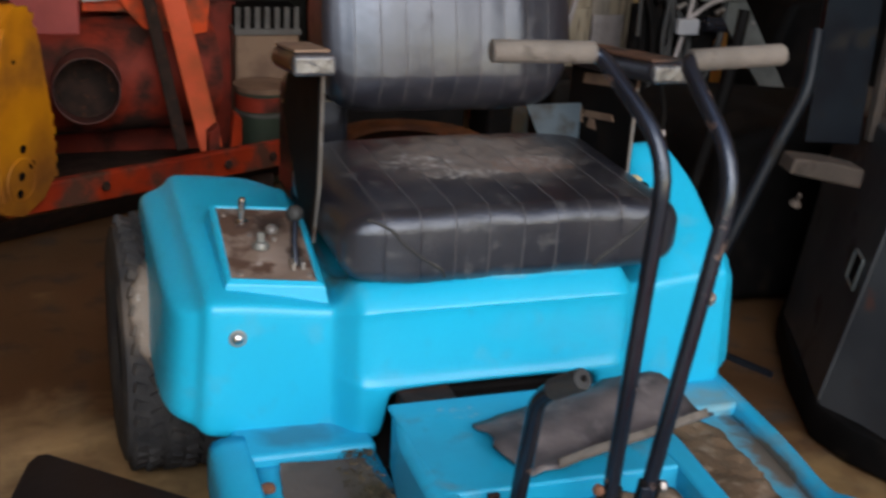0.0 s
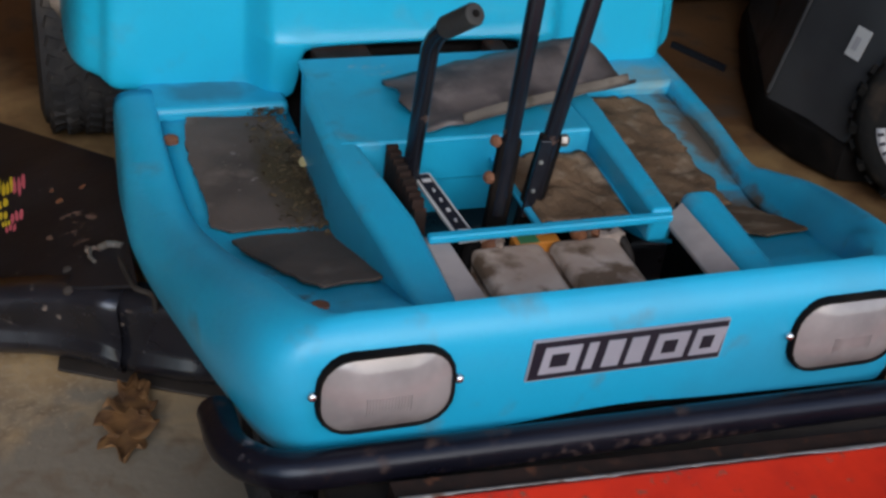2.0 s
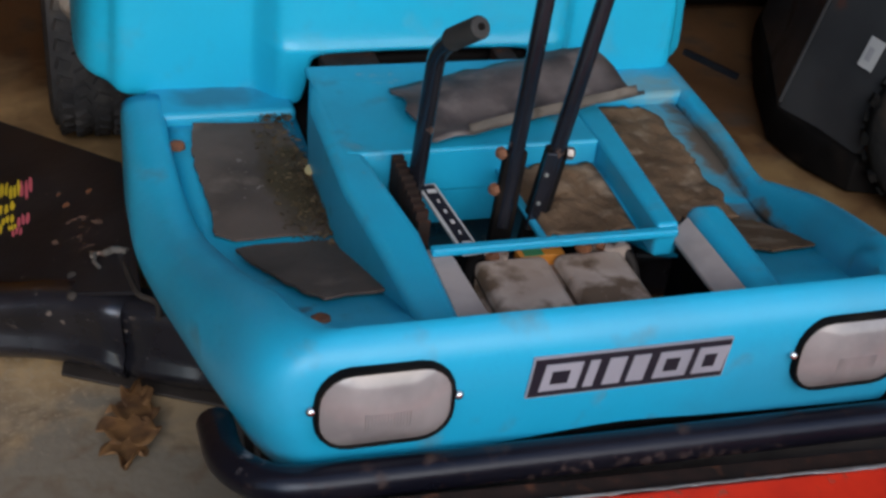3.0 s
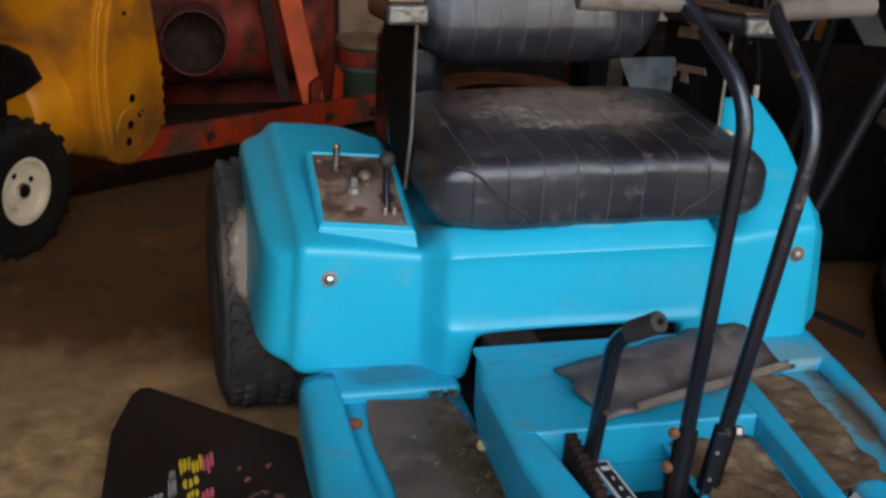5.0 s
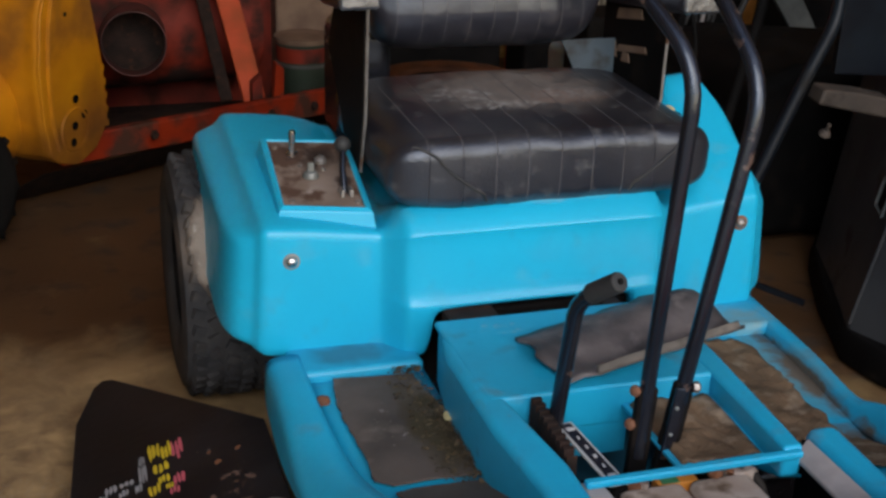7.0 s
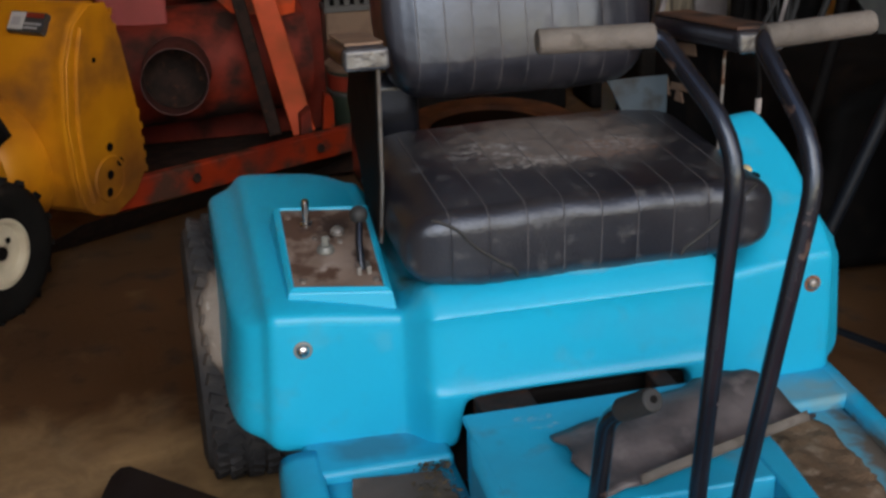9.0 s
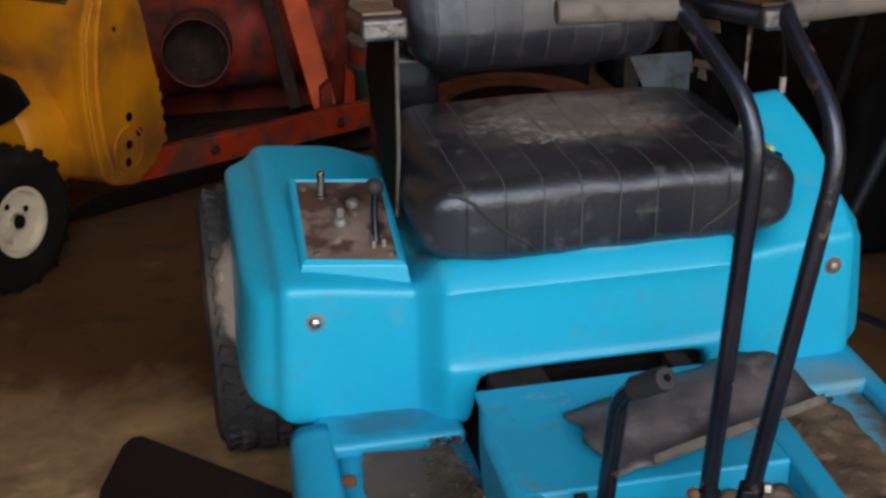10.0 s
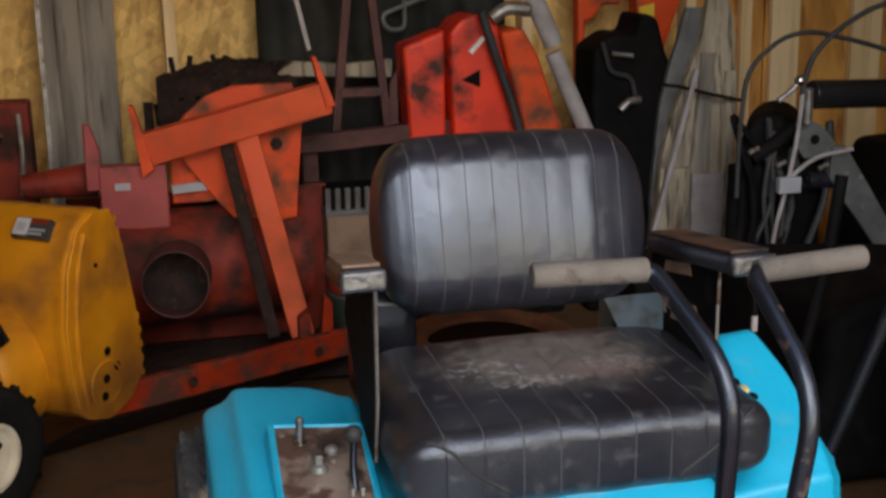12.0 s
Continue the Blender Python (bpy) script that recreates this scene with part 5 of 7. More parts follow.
# ---- what lies on and round the mower ----
bm = bmesh.new()
rows = []
for i in range(9):
    u = i / 8
    row = []
    for j in range(13):
        v = j / 12
        a, b = Vector((-0.098, -0.215, 0.356)), Vector((0.172, -0.140, 0.370))
        c, d = Vector((-0.078, -0.368, 0.350)), Vector((0.240, -0.272, 0.352))
        p = a.lerp(b, v).lerp(c.lerp(d, v), u)
        p.z += 0.026 * math.sin(math.pi * min(1, u * 1.2)) * (0.5 + 0.5 * v) + 0.015 * smoothstep(0.82, 1.0, u) + 0.004 * noise.noise((u * 4, v * 6, 1))
        p.y += 0.010 * noise.noise((u * 3, v * 9, 5))
        p.x += (0.018 * noise.noise((u * 9, 2, 3)) + 0.010 * noise.noise((u * 23, 5, 3))) * (1 - smoothstep(0.0, 0.35, v))
        if u > 0.9:
            p.z -= 0.002
        row.append(p)
    rows.append(row)
loft(bm, rows)
flap = single("rubber_mat", bm, FLAP, "loose curled grey rubber mat lying on the console", "mat", solid=0.005)
bm = bmesh.new()
loft(bm, [[(-0.036 + 0.25 * k / 12, -0.371 + 0.068 * k / 12 + dy, 0.3690 + 0.007 * k / 12 + dz + 0.002 * noise.noise((k * 0.5, dy * 50, 2))) for k in range(13)] for dy, dz in ((0.0, 0.0), (0.002, 0.005), (0.008, 0.009), (0.011, 0.0075))])
part("rolled_edge", bm, GRIP, flap, "pale worn rolled edge", solid=0.003)


def clippings(name, spots, count, size, material, label, seed):
    rnd = random.Random(seed)
    bm = bmesh.new()
    for k in range(count):
        x0, x1, y0, y1, z = spots[k % len(spots)]
        p = Vector((rnd.uniform(x0, x1), rnd.uniform(y0, y1), z(0) if callable(z) else z))
        s = size * rnd.uniform(0.4, 1.4)
        m = Matrix.Translation(p) @ Euler((rnd.uniform(-0.4, 0.4), rnd.uniform(-0.4, 0.4), rnd.uniform(0, 6.3))).to_matrix().to_4x4()
        vs = [bm.verts.new(m @ Vector(q)) for q in ((-s, -s * 0.25, 0), (s, -s * 0.2, 0.001), (s * 0.8, s * 0.3, 0.002), (-s * 0.8, s * 0.3, 0.001), (0, 0, s * 0.5))]
        for a, b in ((0, 1), (1, 2), (2, 3), (3, 0)):
            bm.faces.new((vs[a], vs[b], vs[4]))
        bm.faces.new(vs[3::-1])
    return single(name, bm, material, label, "debris", kind="stuff")


clippings("grass_clippings", [(-0.240, -0.200, -0.42, -0.05, 0.253), (-0.245, -0.20, -0.10, -0.03, 0.256), (-0.222, -0.203, -0.45, -0.2, 0.258), (-0.262, -0.21, -0.40, -0.08, 0.2545)], 800, 0.0036, GRASSBIT, "dry grass clippings in the foot well corner", 3)


def debris_sheet(outline_x, ys, base, bumps, name, label):
    """A lumpy, cracked layer of dry dirt with ragged sides."""
    bm = bmesh.new()
    rows = []
    for y in ys:
        x0, x1 = outline_x(y)
        row = []
        for k in range(31):
            x = x0 + (x1 - x0) * k / 30
            lump = 0.5 + noise.noise((x * 32, y * 32, 3)) + 0.5 * noise.noise((x * 85, y * 85, 8))
            crack = max(0.0, 0.10 - abs(noise.noise((x * 22, y * 22, 12)))) * 8
            row.append((x, y, base(y) + bumps * max(0.0, lump - crack) * min(1.0, k / 2, (30 - k) / 2)))
        rows.append(row)
    loft(bm, rows)
    return single(name, bm, DUST, label, "debris", kind="stuff", solid=0.004)


debris_sheet(lambda y: (0.180 - 0.02 * smoothstep(0.3, 0.5, -y) + 0.006 * noise.noise((y * 30, 4, 0)), 0.345 + 0.016 * noise.noise((y * 24, 0, 0)) + 0.006 * noise.noise((y * 110, 3, 0)) - 0.012 * smoothstep(0.2, 0.36, -y)), [-0.105 - 0.0085 * k for k in range(38)], lambda y: 0.2500, 0.0055, "dry_clippings", "brown dry grass and dust in the foot well")
debris_sheet(lambda y: (0.012, 0.132 - 0.008 * smoothstep(0.38, 0.56, -y)), [-0.372 - 0.0078 * k for k in range(21)], lambda y: 0.3165, 0.006, "dry_clippings", "brown dry dust in the console tray")


def oak_leaf(at, turn, size):
    """A lobed dry leaf, curled at its edges."""
    bm = bmesh.new()
    rows = [[] for _ in range(7)]
    for k in range(61):
        v = k / 60
        taper = size * min(1, v * 7 + 0.12) * min(1, (1 - v) * 4 + 0.08)
        wide = [taper * (0.035 + 0.165 * abs(math.sin(v * 12.5 + lag)) ** 0.8 * (0.3 + 0.8 * math.sin(3.0 * v ** 1.25)) + 0.05 * noise.noise((v * 14, lag, turn))) for lag in (0.3, 0.75)]
        for j, row in enumerate(rows):
            s = (j - 3) / 3
            w = wide[0] if s < 0 else wide[1]
            row.append(Vector((s * w, v * size + abs(s) * 0.20 * size * (1 - 0.6 * v) * (0.6 + 0.8 * math.sin(v * 25) ** 2), 0.004 + 0.10 * size * s * s * (0.6 + noise.noise((v * 6, s * 2, turn))) + 0.05 * size * math.sin(v * 3.1))))
    m = Matrix.Translation(at) @ Matrix.Rotation(turn, 4, "Z")
    loft(bm, [[m @ p for p in row] for row in rows])
    tube(bm, [m @ Vector((0, -0.22 * size, 0.004)), m @ Vector((0, 0.2 * size, 0.006))], 0.0012, 5)
    return single("oak_leaf", bm, LEAFM, "dry brown oak leaf on the concrete", "leaf", solid=0.0006)


oak_leaf((-0.436, -0.318, 0.003), 2.96, 0.175)

# red machine in front of the bumper
red = thing("red_implement", "bright red steel implement with worn edges standing before the mower", "implement", (0.4, -1.0, 0))
bm = bmesh.new()
# Unseen rear, added and widened to the left, keeps light off the nose.
rows = [[(x, -0.868, 0.0), (x, -0.868, z - 0.005), (x, -0.874, z), (x, -1.00, z - 0.02), (x, -1.10, 0.29), (x, -1.22, 0.40), (x, -1.36, 0.45), (x, -1.50, 0.43), (x, -1.52, 0.0)] for x, z in ((-0.45, 0.2718), (0.75, 0.207))]
loft(bm, rows, closed=True, caps=True)
part("red_panel", bm, BRIGHT_RED, red, "bright red sheet steel body with a worn edge and an added light-blocking rear", bevel=0.004)
bm = bmesh.new()
rows = []
for k in range(161):
    x = -0.25 + k / 160
    z = 0.2605 - 0.054 * k / 160
    chip = 0.0012 + 0.0035 * max(0.0, noise.noise((x * 26, 0.5, 0))) + 0.002 * max(0.0, noise.noise((x * 90, 2.5, 0)))
    rows.append([(x, -0.8672, z - 0.006 + 0.003 * noise.noise((x * 40, 7, 0))), (x, -0.8674, z - 0.001), (x, -0.8690, z + 0.0008), (x, -0.8705 - chip, z + 0.0008)])
loft(bm, rows)
part("worn_edge", bm, STEEL, red, "pale worn steel edge", solid=0.001)
bm = bmesh.new()
prism(bm, [(-0.25, -0.860, 0.0), (0.75, -0.860, 0.0), (0.75, -0.860, 0.199), (-0.25, -0.860, 0.253)], (0, 0.02, 0))
part("black_edge", bm, RUST_DARK, red)

# ---- yellow snow blower ----
BLOWER = Matrix.Translation((-0.910, 1.135, 0)) @ Matrix.Rotation(radians(-38), 4, "Z")
yellow = thing("yellow_snow_blower", "yellow two-stage snow blower with a dented bucket and small wheels", "snow blower", (-0.91, 1.135, 0))


def blower_point(x, y, z):
    return BLOWER @ Vector((x, y, z))


ACROSS = BLOWER.to_3x3() @ Vector((1, 0, 0))
SIDE = [(0.27, 0.165), (0.34, 0.143), (0.42, 0.168), (0.472, 0.22), (0.467, 0.36), (0.432, 0.55), (0.395, 0.640), (0.34, 0.645), (0.28, 0.61), (0.24, 0.53), (0.22, 0.40), (0.225, 0.27), (0.24, 0.19)]
bm = bmesh.new()
prism(bm, [blower_point(0.042, y, z) for y, z in SIDE], ACROSS * 0.012)
side_plate = part("side_plate", bm, YELLOW, yellow, "yellow bucket side plate with a toothed edge", bevel=0.004)
bm = bmesh.new()
ridge = [(0.268, 0.20), (0.252, 0.28), (0.250, 0.40), (0.268, 0.52), (0.300, 0.60)]
tube(bm, [blower_point(0.054, y, z) for y, z in ridge], 0.007, 8, bend=0.04)
part("pressed_rib", bm, YELLOW, side_plate)
bm = bmesh.new()
lathe(bm, [(0.048, 0), (0.056, 0.0), (0.054, 0.004), (0.048, 0.004)], turned(ACROSS, blower_point(0.054, 0.335, 0.235)), 24)
part("bearing_ring", bm, YELLOW, side_plate)
bm = bmesh.new()
back = [(0.36, 0.648), (0.33, 0.645), (0.28, 0.61), (0.24, 0.53), (0.22, 0.40), (0.225, 0.27), (0.24, 0.19), (0.27, 0.165), (0.34, 0.143)]
rows = []
for x in (0.048, 0.02, 0.0, -0.02, -0.2, -0.62):
    dent = 0.006 if -0.01 < x < 0.03 else 0.0
    rows.append([blower_point(x, y + dent, z) for y, z in back])
loft(bm, rows)
part("bucket", bm, YELLOW, yellow, "yellow curved bucket back", solid=0.006)
for y, z in ((0.345, 0.31), (0.335, 0.245), (0.375, 0.265), (0.325, 0.205), (0.33, 0.52)):
    bm = bmesh.new()
    r = 0.011 if z < 0.4 else 0.006
    lathe(bm, [(0.0, 0), (r, 0), (r, 0.0015), (0.0, 0.0016)], turned(ACROSS, blower_point(0.0545, y, z)), 12)
    part("bolt_hole", bm, BLACK_DULL, side_plate)
for k in range(12):
    z = 0.21 + k * 0.036
    y = 0.472 - 0.010 * smoothstep(0.3, 0.4, z) - max(0, z - 0.36) * 0.20
    bm = bmesh.new()
    box(bm, 0.0425, 0.0535, y - 0.006, y + 0.003, z, z + 0.016, BLOWER)
    part("edge_tooth", bm, YELLOW, side_plate)
bm = bmesh.new()
lathe(bm, [(0.0, 0), (0.17, 0), (0.17, 0.11), (0.155, 0.13), (0.0, 0.13)], turned(BLOWER.to_3x3() @ Vector((0, -1, 0.0)), blower_point(-0.19, 0.235, 0.28)), 36)
part("impeller_housing", bm, YELLOW, yellow)
bm = bmesh.new()
prism(bm, [blower_point(x, 0.100, z) for x, z in ((0.005, 0.405), (-0.03, 0.455), (-0.09, 0.470), (-0.24, 0.46), (-0.24, 0.33), (-0.10, 0.34), (-0.05, 0.365))], BLOWER.to_3x3() @ Vector((0, -0.014, 0)))
part("gear_cover", bm, BLACK_DULL, yellow, bevel=0.004)
bm = bmesh.new()
prism(bm, [blower_point(-0.115, 0.265, 0.583), blower_point(-0.015, 0.265, 0.583), blower_point(-0.015, 0.293, 0.622), blower_point(-0.115, 0.293, 0.622)], BLOWER.to_3x3() @ Vector((0, -0.012, 0.010)))
dec = part("decal", bm, DARKGREY, yellow, "grey, white and red decal")
for x0, x1, s0, s1, mat in ((-0.113, -0.072, 0.1, 0.95, PAPER), (-0.070, -0.020, 0.72, 0.95, RED), (-0.068, -0.022, 0.35, 0.45, GREY_STICK), (-0.068, -0.03, 0.15, 0.25, GREY_STICK), (-0.105, -0.08, 0.3, 0.7, GREY_STICK)):
    bm = bmesh.new()
    g = 0.0004 if mat is GREY_STICK else 0.0
    q = [blower_point(x, 0.265 + 0.028 * s - 0.0125 - g, 0.583 + 0.039 * s + 0.0105 + g) for x, s in ((x0, s0), (x1, s0), (x1, s1), (x0, s1))]
    prism(bm, q, BLOWER.to_3x3() @ Vector((0, -0.0012 - g, 0.001 + g)))
    part("decal_print", bm, mat, dec)
wheel("blower_wheel", (-0.930, 1.176, 0.158), 0.158, 0.10, 0.074, 16, CREAM, "small wheel with a cream rim and lugged tyre", yellow, tuple(ACROSS), TYRE_DARK)
wheel("blower_wheel", tuple(blower_point(-0.44, 0, 0.158)), 0.158, 0.10, 0.080, 16, CREAM, "small wheel with a cream rim and lugged tyre", yellow, tuple(-ACROSS), TYRE_DARK)
bm = bmesh.new()
box(bm, -0.40, -0.10, -0.30, 0.10, 0.12, 0.42, BLOWER)
part("engine_housing", bm, BLACK_DULL, yellow, bevel=0.02)
bm = bmesh.new()
tube(bm, [(-0.985, 1.18, 0.40), (-0.93, 1.14, 0.60), (-0.885, 1.11, 0.77)], 0.010, 10, bend=0.04)
lever = part("control_lever", bm, BLACK_DULL, yellow)
bm = bmesh.new()
tube(bm, [(-0.890, 1.11, 0.765), (-0.855, 1.105, 0.83), (-0.822, 1.10, 0.872)], 0.030, 16, r_end=0.024)
part("lever_grip", bm, GLOSS_BLACK, lever, "black rounded lever grip", bevel=0.006)

# ---- orange plough ----
plough = thing("orange_snow_plough", "orange steel snow plough with a worn black cutting edge", "plough", (-0.3, 1.7, 0))
bm = bmesh.new()
prism(bm, [(-0.93, 1.46, 0.006), (0.13, 2.06, 0.006), (0.10, 1.88, 0.10), (-0.75, 1.44, 0.10)], (0.006, -0.012, 0.006))
part("cutting_edge", bm, RUST_DARK, plough, "worn rusty cutting edge", bevel=0.002)
bm = bmesh.new()
prism(bm, [(-0.70, 1.40, 0.128), (0.16, 1.86, 0.108), (0.15, 1.845, 0.186), (-0.69, 1.41, 0.200)], (-0.012, 0.03, 0.0))
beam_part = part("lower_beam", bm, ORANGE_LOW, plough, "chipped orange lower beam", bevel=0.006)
for x, y, z in ((-0.46, 1.528, 0.166), (-0.12, 1.71, 0.155), (0.02, 1.785, 0.150)):
    bm = bmesh.new()
    lathe(bm, [(0.0, 0), (0.014, 0), (0.012, 0.004), (0.0, 0.005)], turned((0.45, -0.85, 0.1), (x, y - 0.016, z)), 6)
    part("bolt_head", bm, RUST_DARK, beam_part)
bm = bmesh.new()
lathe(bm, [(0.168, 0.0), (0.168, 0.62), (0.155, 0.62), (0.155, 0.0)], turned((1, 0.20, 0), (-0.72, 2.09, 0.310)), 40)
part("drum", bm, RED, plough, "dirty red steel drum")
bm = bmesh.new()
lathe(bm, [(0.086, 0.0), (0.089, 0.0), (0.096, -0.24), (0.088, -0.24)], turned((-0.05, -1, 0.12), (-0.484, 1.765, 0.352)), 32)
part("outlet_pipe", bm, RED_DARK, plough)
bm = bmesh.new()
lathe(bm, [(0.0, -0.11), (0.0885, -0.12), (0.0885, -0.13), (0.0, -0.12)], turned((-0.05, -1, 0.12), (-0.484, 1.765, 0.352)), 32)
part("pipe_inside", bm, RUST_DARK, plough)
bm = bmesh.new()
box(bm, -0.78, 0.00, 2.29, 2.32, 0.03, 0.50)
part("back_panel", bm, RED, plough, bevel=0.004)
bm = bmesh.new()
box(bm, -0.75, 0.04, 1.86, 2.14, 0.02, 0.075)
part("floor_plate", bm, RUST_DARK, plough, bevel=0.004)
for a, b, w, d, mat in (((-0.258, 2.05, 0.72), (-0.141, 1.86, 0.150), 0.064, 0.05, ORANGE_WORN), ((-0.315, 2.07, 0.69), (-0.222, 1.865, 0.150), 0.036, 0.04, RUST_DARK)):
    bm = bmesh.new()
    beam(bm, a, b, w, d, up=(0, 1, 0.3))
    part("brace", bm, mat, plough, bevel=0.004)
bm = bmesh.new()
prism(bm, [(-0.10, 1.80, 0.11), (-0.06, 1.82, 0.11), (-0.06, 1.82, 0.25), (-0.085, 1.81, 0.27)], (0.0, 0.05, 0))
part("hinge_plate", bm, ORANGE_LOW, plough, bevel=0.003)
bm = bmesh.new()
prism(bm, [(-0.16, 1.78, 0.14), (-0.125, 1.79, 0.14), (-0.13, 1.79, 0.24), (-0.16, 1.78, 0.22)], (0.0, 0.05, 0))
part("hinge_plate", bm, RED, plough, bevel=0.003)
bm = bmesh.new()
prism(bm, [(-0.445, 2.09, 0.645), (-0.2255, 2.09, 0.6995), (-0.1785, 2.09, 0.432), (-0.245, 2.09, 0.395), (-0.336, 2.09, 0.495)], (0, 0.012, 0))
part("gusset", bm, ORANGE, plough, bevel=0.002)
bm = bmesh.new()
prism(bm, [(-0.225, 2.09, 0.700), (-0.088, 2.09, 0.74), (-0.118, 2.09, 0.445), (-0.178, 2.09, 0.435)], (0, 0.012, 0))
gus = part("gusset", bm, ORANGE, plough, bevel=0.002)
bm = bmesh.new()
lathe(bm, [(0.0, 0), (0.018, 0), (0.018, 0.012), (0.0, 0.013)], turned((0, -1, 0), (-0.168, 2.088, 0.665)), 6)
part("bolt_head", bm, RUST_DARK, gus)
bm = bmesh.new()
beam(bm, (-0.548, 2.04, 0.672), (-0.018, 2.04, 0.798), 0.06, 0.092)
part("top_beam", bm, ORANGE_WORN, plough, "orange top beam with peeling rust", bevel=0.005)
for q in ([(-0.575, 2.0, 0.80), (-0.560, 2.0, 0.80), (-0.515, 2.0, 0.625), (-0.548, 2.0, 0.60)], [(-0.066, 2.0, 0.915), (-0.052, 2.0, 0.915), (-0.002, 2.0, 0.775), (-0.030, 2.0, 0.770)]):
    bm = bmesh.new()
    prism(bm, q, (0, 0.05, 0))
    part("ear_plate", bm, ORANGE, plough, bevel=0.003)
bm = bmesh.new()
prism(bm, [(-0.47, 2.12, 0.690), (-0.42, 2.12, 0.755), (-0.36, 2.12, 0.805), (-0.28, 2.12, 0.832), (-0.11, 2.12, 0.832), (-0.10, 2.12, 0.77), (-0.27, 2.12, 0.775), (-0.36, 2.12, 0.73), (-0.40, 2.12, 0.68)], (0, 0.03, 0))
part("curved_arm", bm, ORANGE, plough)
bm = bmesh.new()
tube(bm, [(-0.88, 2.13, 0.572), (-0.68, 2.13, 0.585)], 0.034, 18, r_end=0.05)
part("spout", bm, RED, plough, "dull red tapered spout")
bm = bmesh.new()
prism(bm, [(-0.700, 2.04, 0.755), (-0.682, 2.04, 0.750), (-0.660, 2.04, 0.68), (-0.655, 2.04, 0.565), (-0.702, 2.04, 0.565)], (0, 0.03, 0))
part("ear_plate", bm, RED_PINK, plough, bevel=0.004)
bm = bmesh.new()
box(bm, -0.668, -0.482, 2.03, 2.09, 0.45, 0.632)
fb = part("faded_box", bm, RED_PINK, plough, "sun-faded red box", bevel=0.006)
bm = bmesh.new()
box(bm, -0.626, -0.584, 2.026, 2.0295, 0.565, 0.585)
part("grey_print", bm, GREY_STICK, fb)
bm = bmesh.new()
box(bm, -0.47, -0.33, 2.12, 2.15, 0.50, 0.64)
part("rear_plate", bm, ORANGE, plough, bevel=0.004)
bm = bmesh.new()
beam(bm, (-0.47, 2.10, 0.545), (-0.33, 2.10, 0.555), 0.01, 0.025)
part("grey_strip", bm, GREY_STICK, plough)

# rusty tine reel on the floor frame behind
reel = thing("rusty_tine_reel", "dark rusty tine reel behind the plough", "reel", (-0.3, 2.6, 0))
bm = bmesh.new()
tube(bm, [(-0.50, 2.58, 0.70), (-0.06, 2.58, 0.74)], 0.035, 12)
part("axle", bm, RUST_DARK, reel)
bm = bmesh.new()
rows = []
for i in range(17):
    u = i / 16
    r = (0.07 + 0.075 * math.sin(math.pi * (0.12 + 0.80 * u)) ** 0.6)
    rows.append([(-0.49 + 0.44 * u, 2.58 + r * math.cos(a) * (1 + 0.15 * noise.noise((i * 0.7, a * 2, 1))), 0.705 + 0.03 * u + r * math.sin(a) * (1 + 0.22 * noise.noise((i * 0.7, a * 2, 4)))) for a in (2 * math.pi * k / 28 for k in range(28))])
loft(bm, rows, closed=True, caps=True)
part("clogged_roll", bm, RUST_DARK, reel)
rnd = random.Random(8)
for k in range(26):
    a, x = rnd.uniform(0.3, 2.9), -0.46 + 0.38 * rnd.random()
    bm = bmesh.new()
    d = Vector((rnd.uniform(-0.3, 0.3), -math.cos(a), math.sin(a))).normalized()
    p = Vector((x, 2.58, 0.72))
    beam(bm, p + d * 0.10, p + d * rnd.uniform(0.145, 0.172), 0.012, 0.016, up=(1, 0, 0.1))
    part("tine", bm, RUST_DARK, reel)
for x in (-0.52, -0.04):
    bm = bmesh.new()
    box(bm, x - 0.015, x + 0.015, 2.56, 2.60, 0.0, 0.74)
    part("stand", bm, RUST_DARK, reel)

# ---- boards, frames and machines along the wall ----
bm = bmesh.new()
prism(bm, [(-0.84, 2.66, 0.0), (-0.62, 2.64, 0.0), (-0.605, 2.72, 1.1), (-0.62, 2.75, 1.9), (-0.85, 2.75, 1.9), (-0.84, 2.72, 1.1)], (0, 0.028, 0))
plank = single("grey_board", bm, GREYWOOD, "weathered grey plank leaning on the wall", "board", bevel=0.004)
for sx in (-0.775, -0.70):
    bm = bmesh.new()
    beam(bm, (sx, 2.638, 0.02), (sx - 0.01, 2.742, 1.88), 0.012, 0.012, up=(0, 1, 0))
    part("batten", bm, GREYWOOD, plank, bevel=0.002)
bm = bmesh.new()
beam(bm, (-0.835, 2.645, 0.02), (-0.842, 2.744, 1.88), 0.014, 0.012, up=(0, 1, 0))
part("bright_edge", bm, STEEL, plank)
bm = bmesh.new()
box(bm, -1.05, -0.86, 2.30, 2.42, 0.0, 0.79)
red_box = single("red_cabinet", bm, RED, "dark red steel cabinet", "cabinet", bevel=0.008)
bm = bmesh.new()
tube(bm, [(-0.89, 2.285, 0.76), (-0.885, 2.28, 0.64), (-0.90, 2.285, 0.50)], 0.008, 8, bend=0.03)
part("cabinet_handle", bm, STEEL, red_box)
tarp = thing("dark_tarpaulin", "dull black tarpaulin hung in folds against the wall", "tarpaulin", (0.275, 2.7, 0))
bm = bmesh.new()
loft(bm, [[(-0.15 + 0.85 * k / 40, 2.70 + 0.020 * math.sin(k * 0.9 + 0.6 * j) + 0.015 * noise.noise((k * 0.2, j, 0)), 0.02 + 1.9 * j / 8) for k in range(41)] for j in range(9)])
part("cloth", bm, TARP, tarp, solid=0.003)
bm = bmesh.new()
tube(bm, [(-0.15, 2.70, 1.92), (0.70, 2.70, 1.92)], 0.018, 10)
part("hem", bm, BLACK_DULL, tarp)
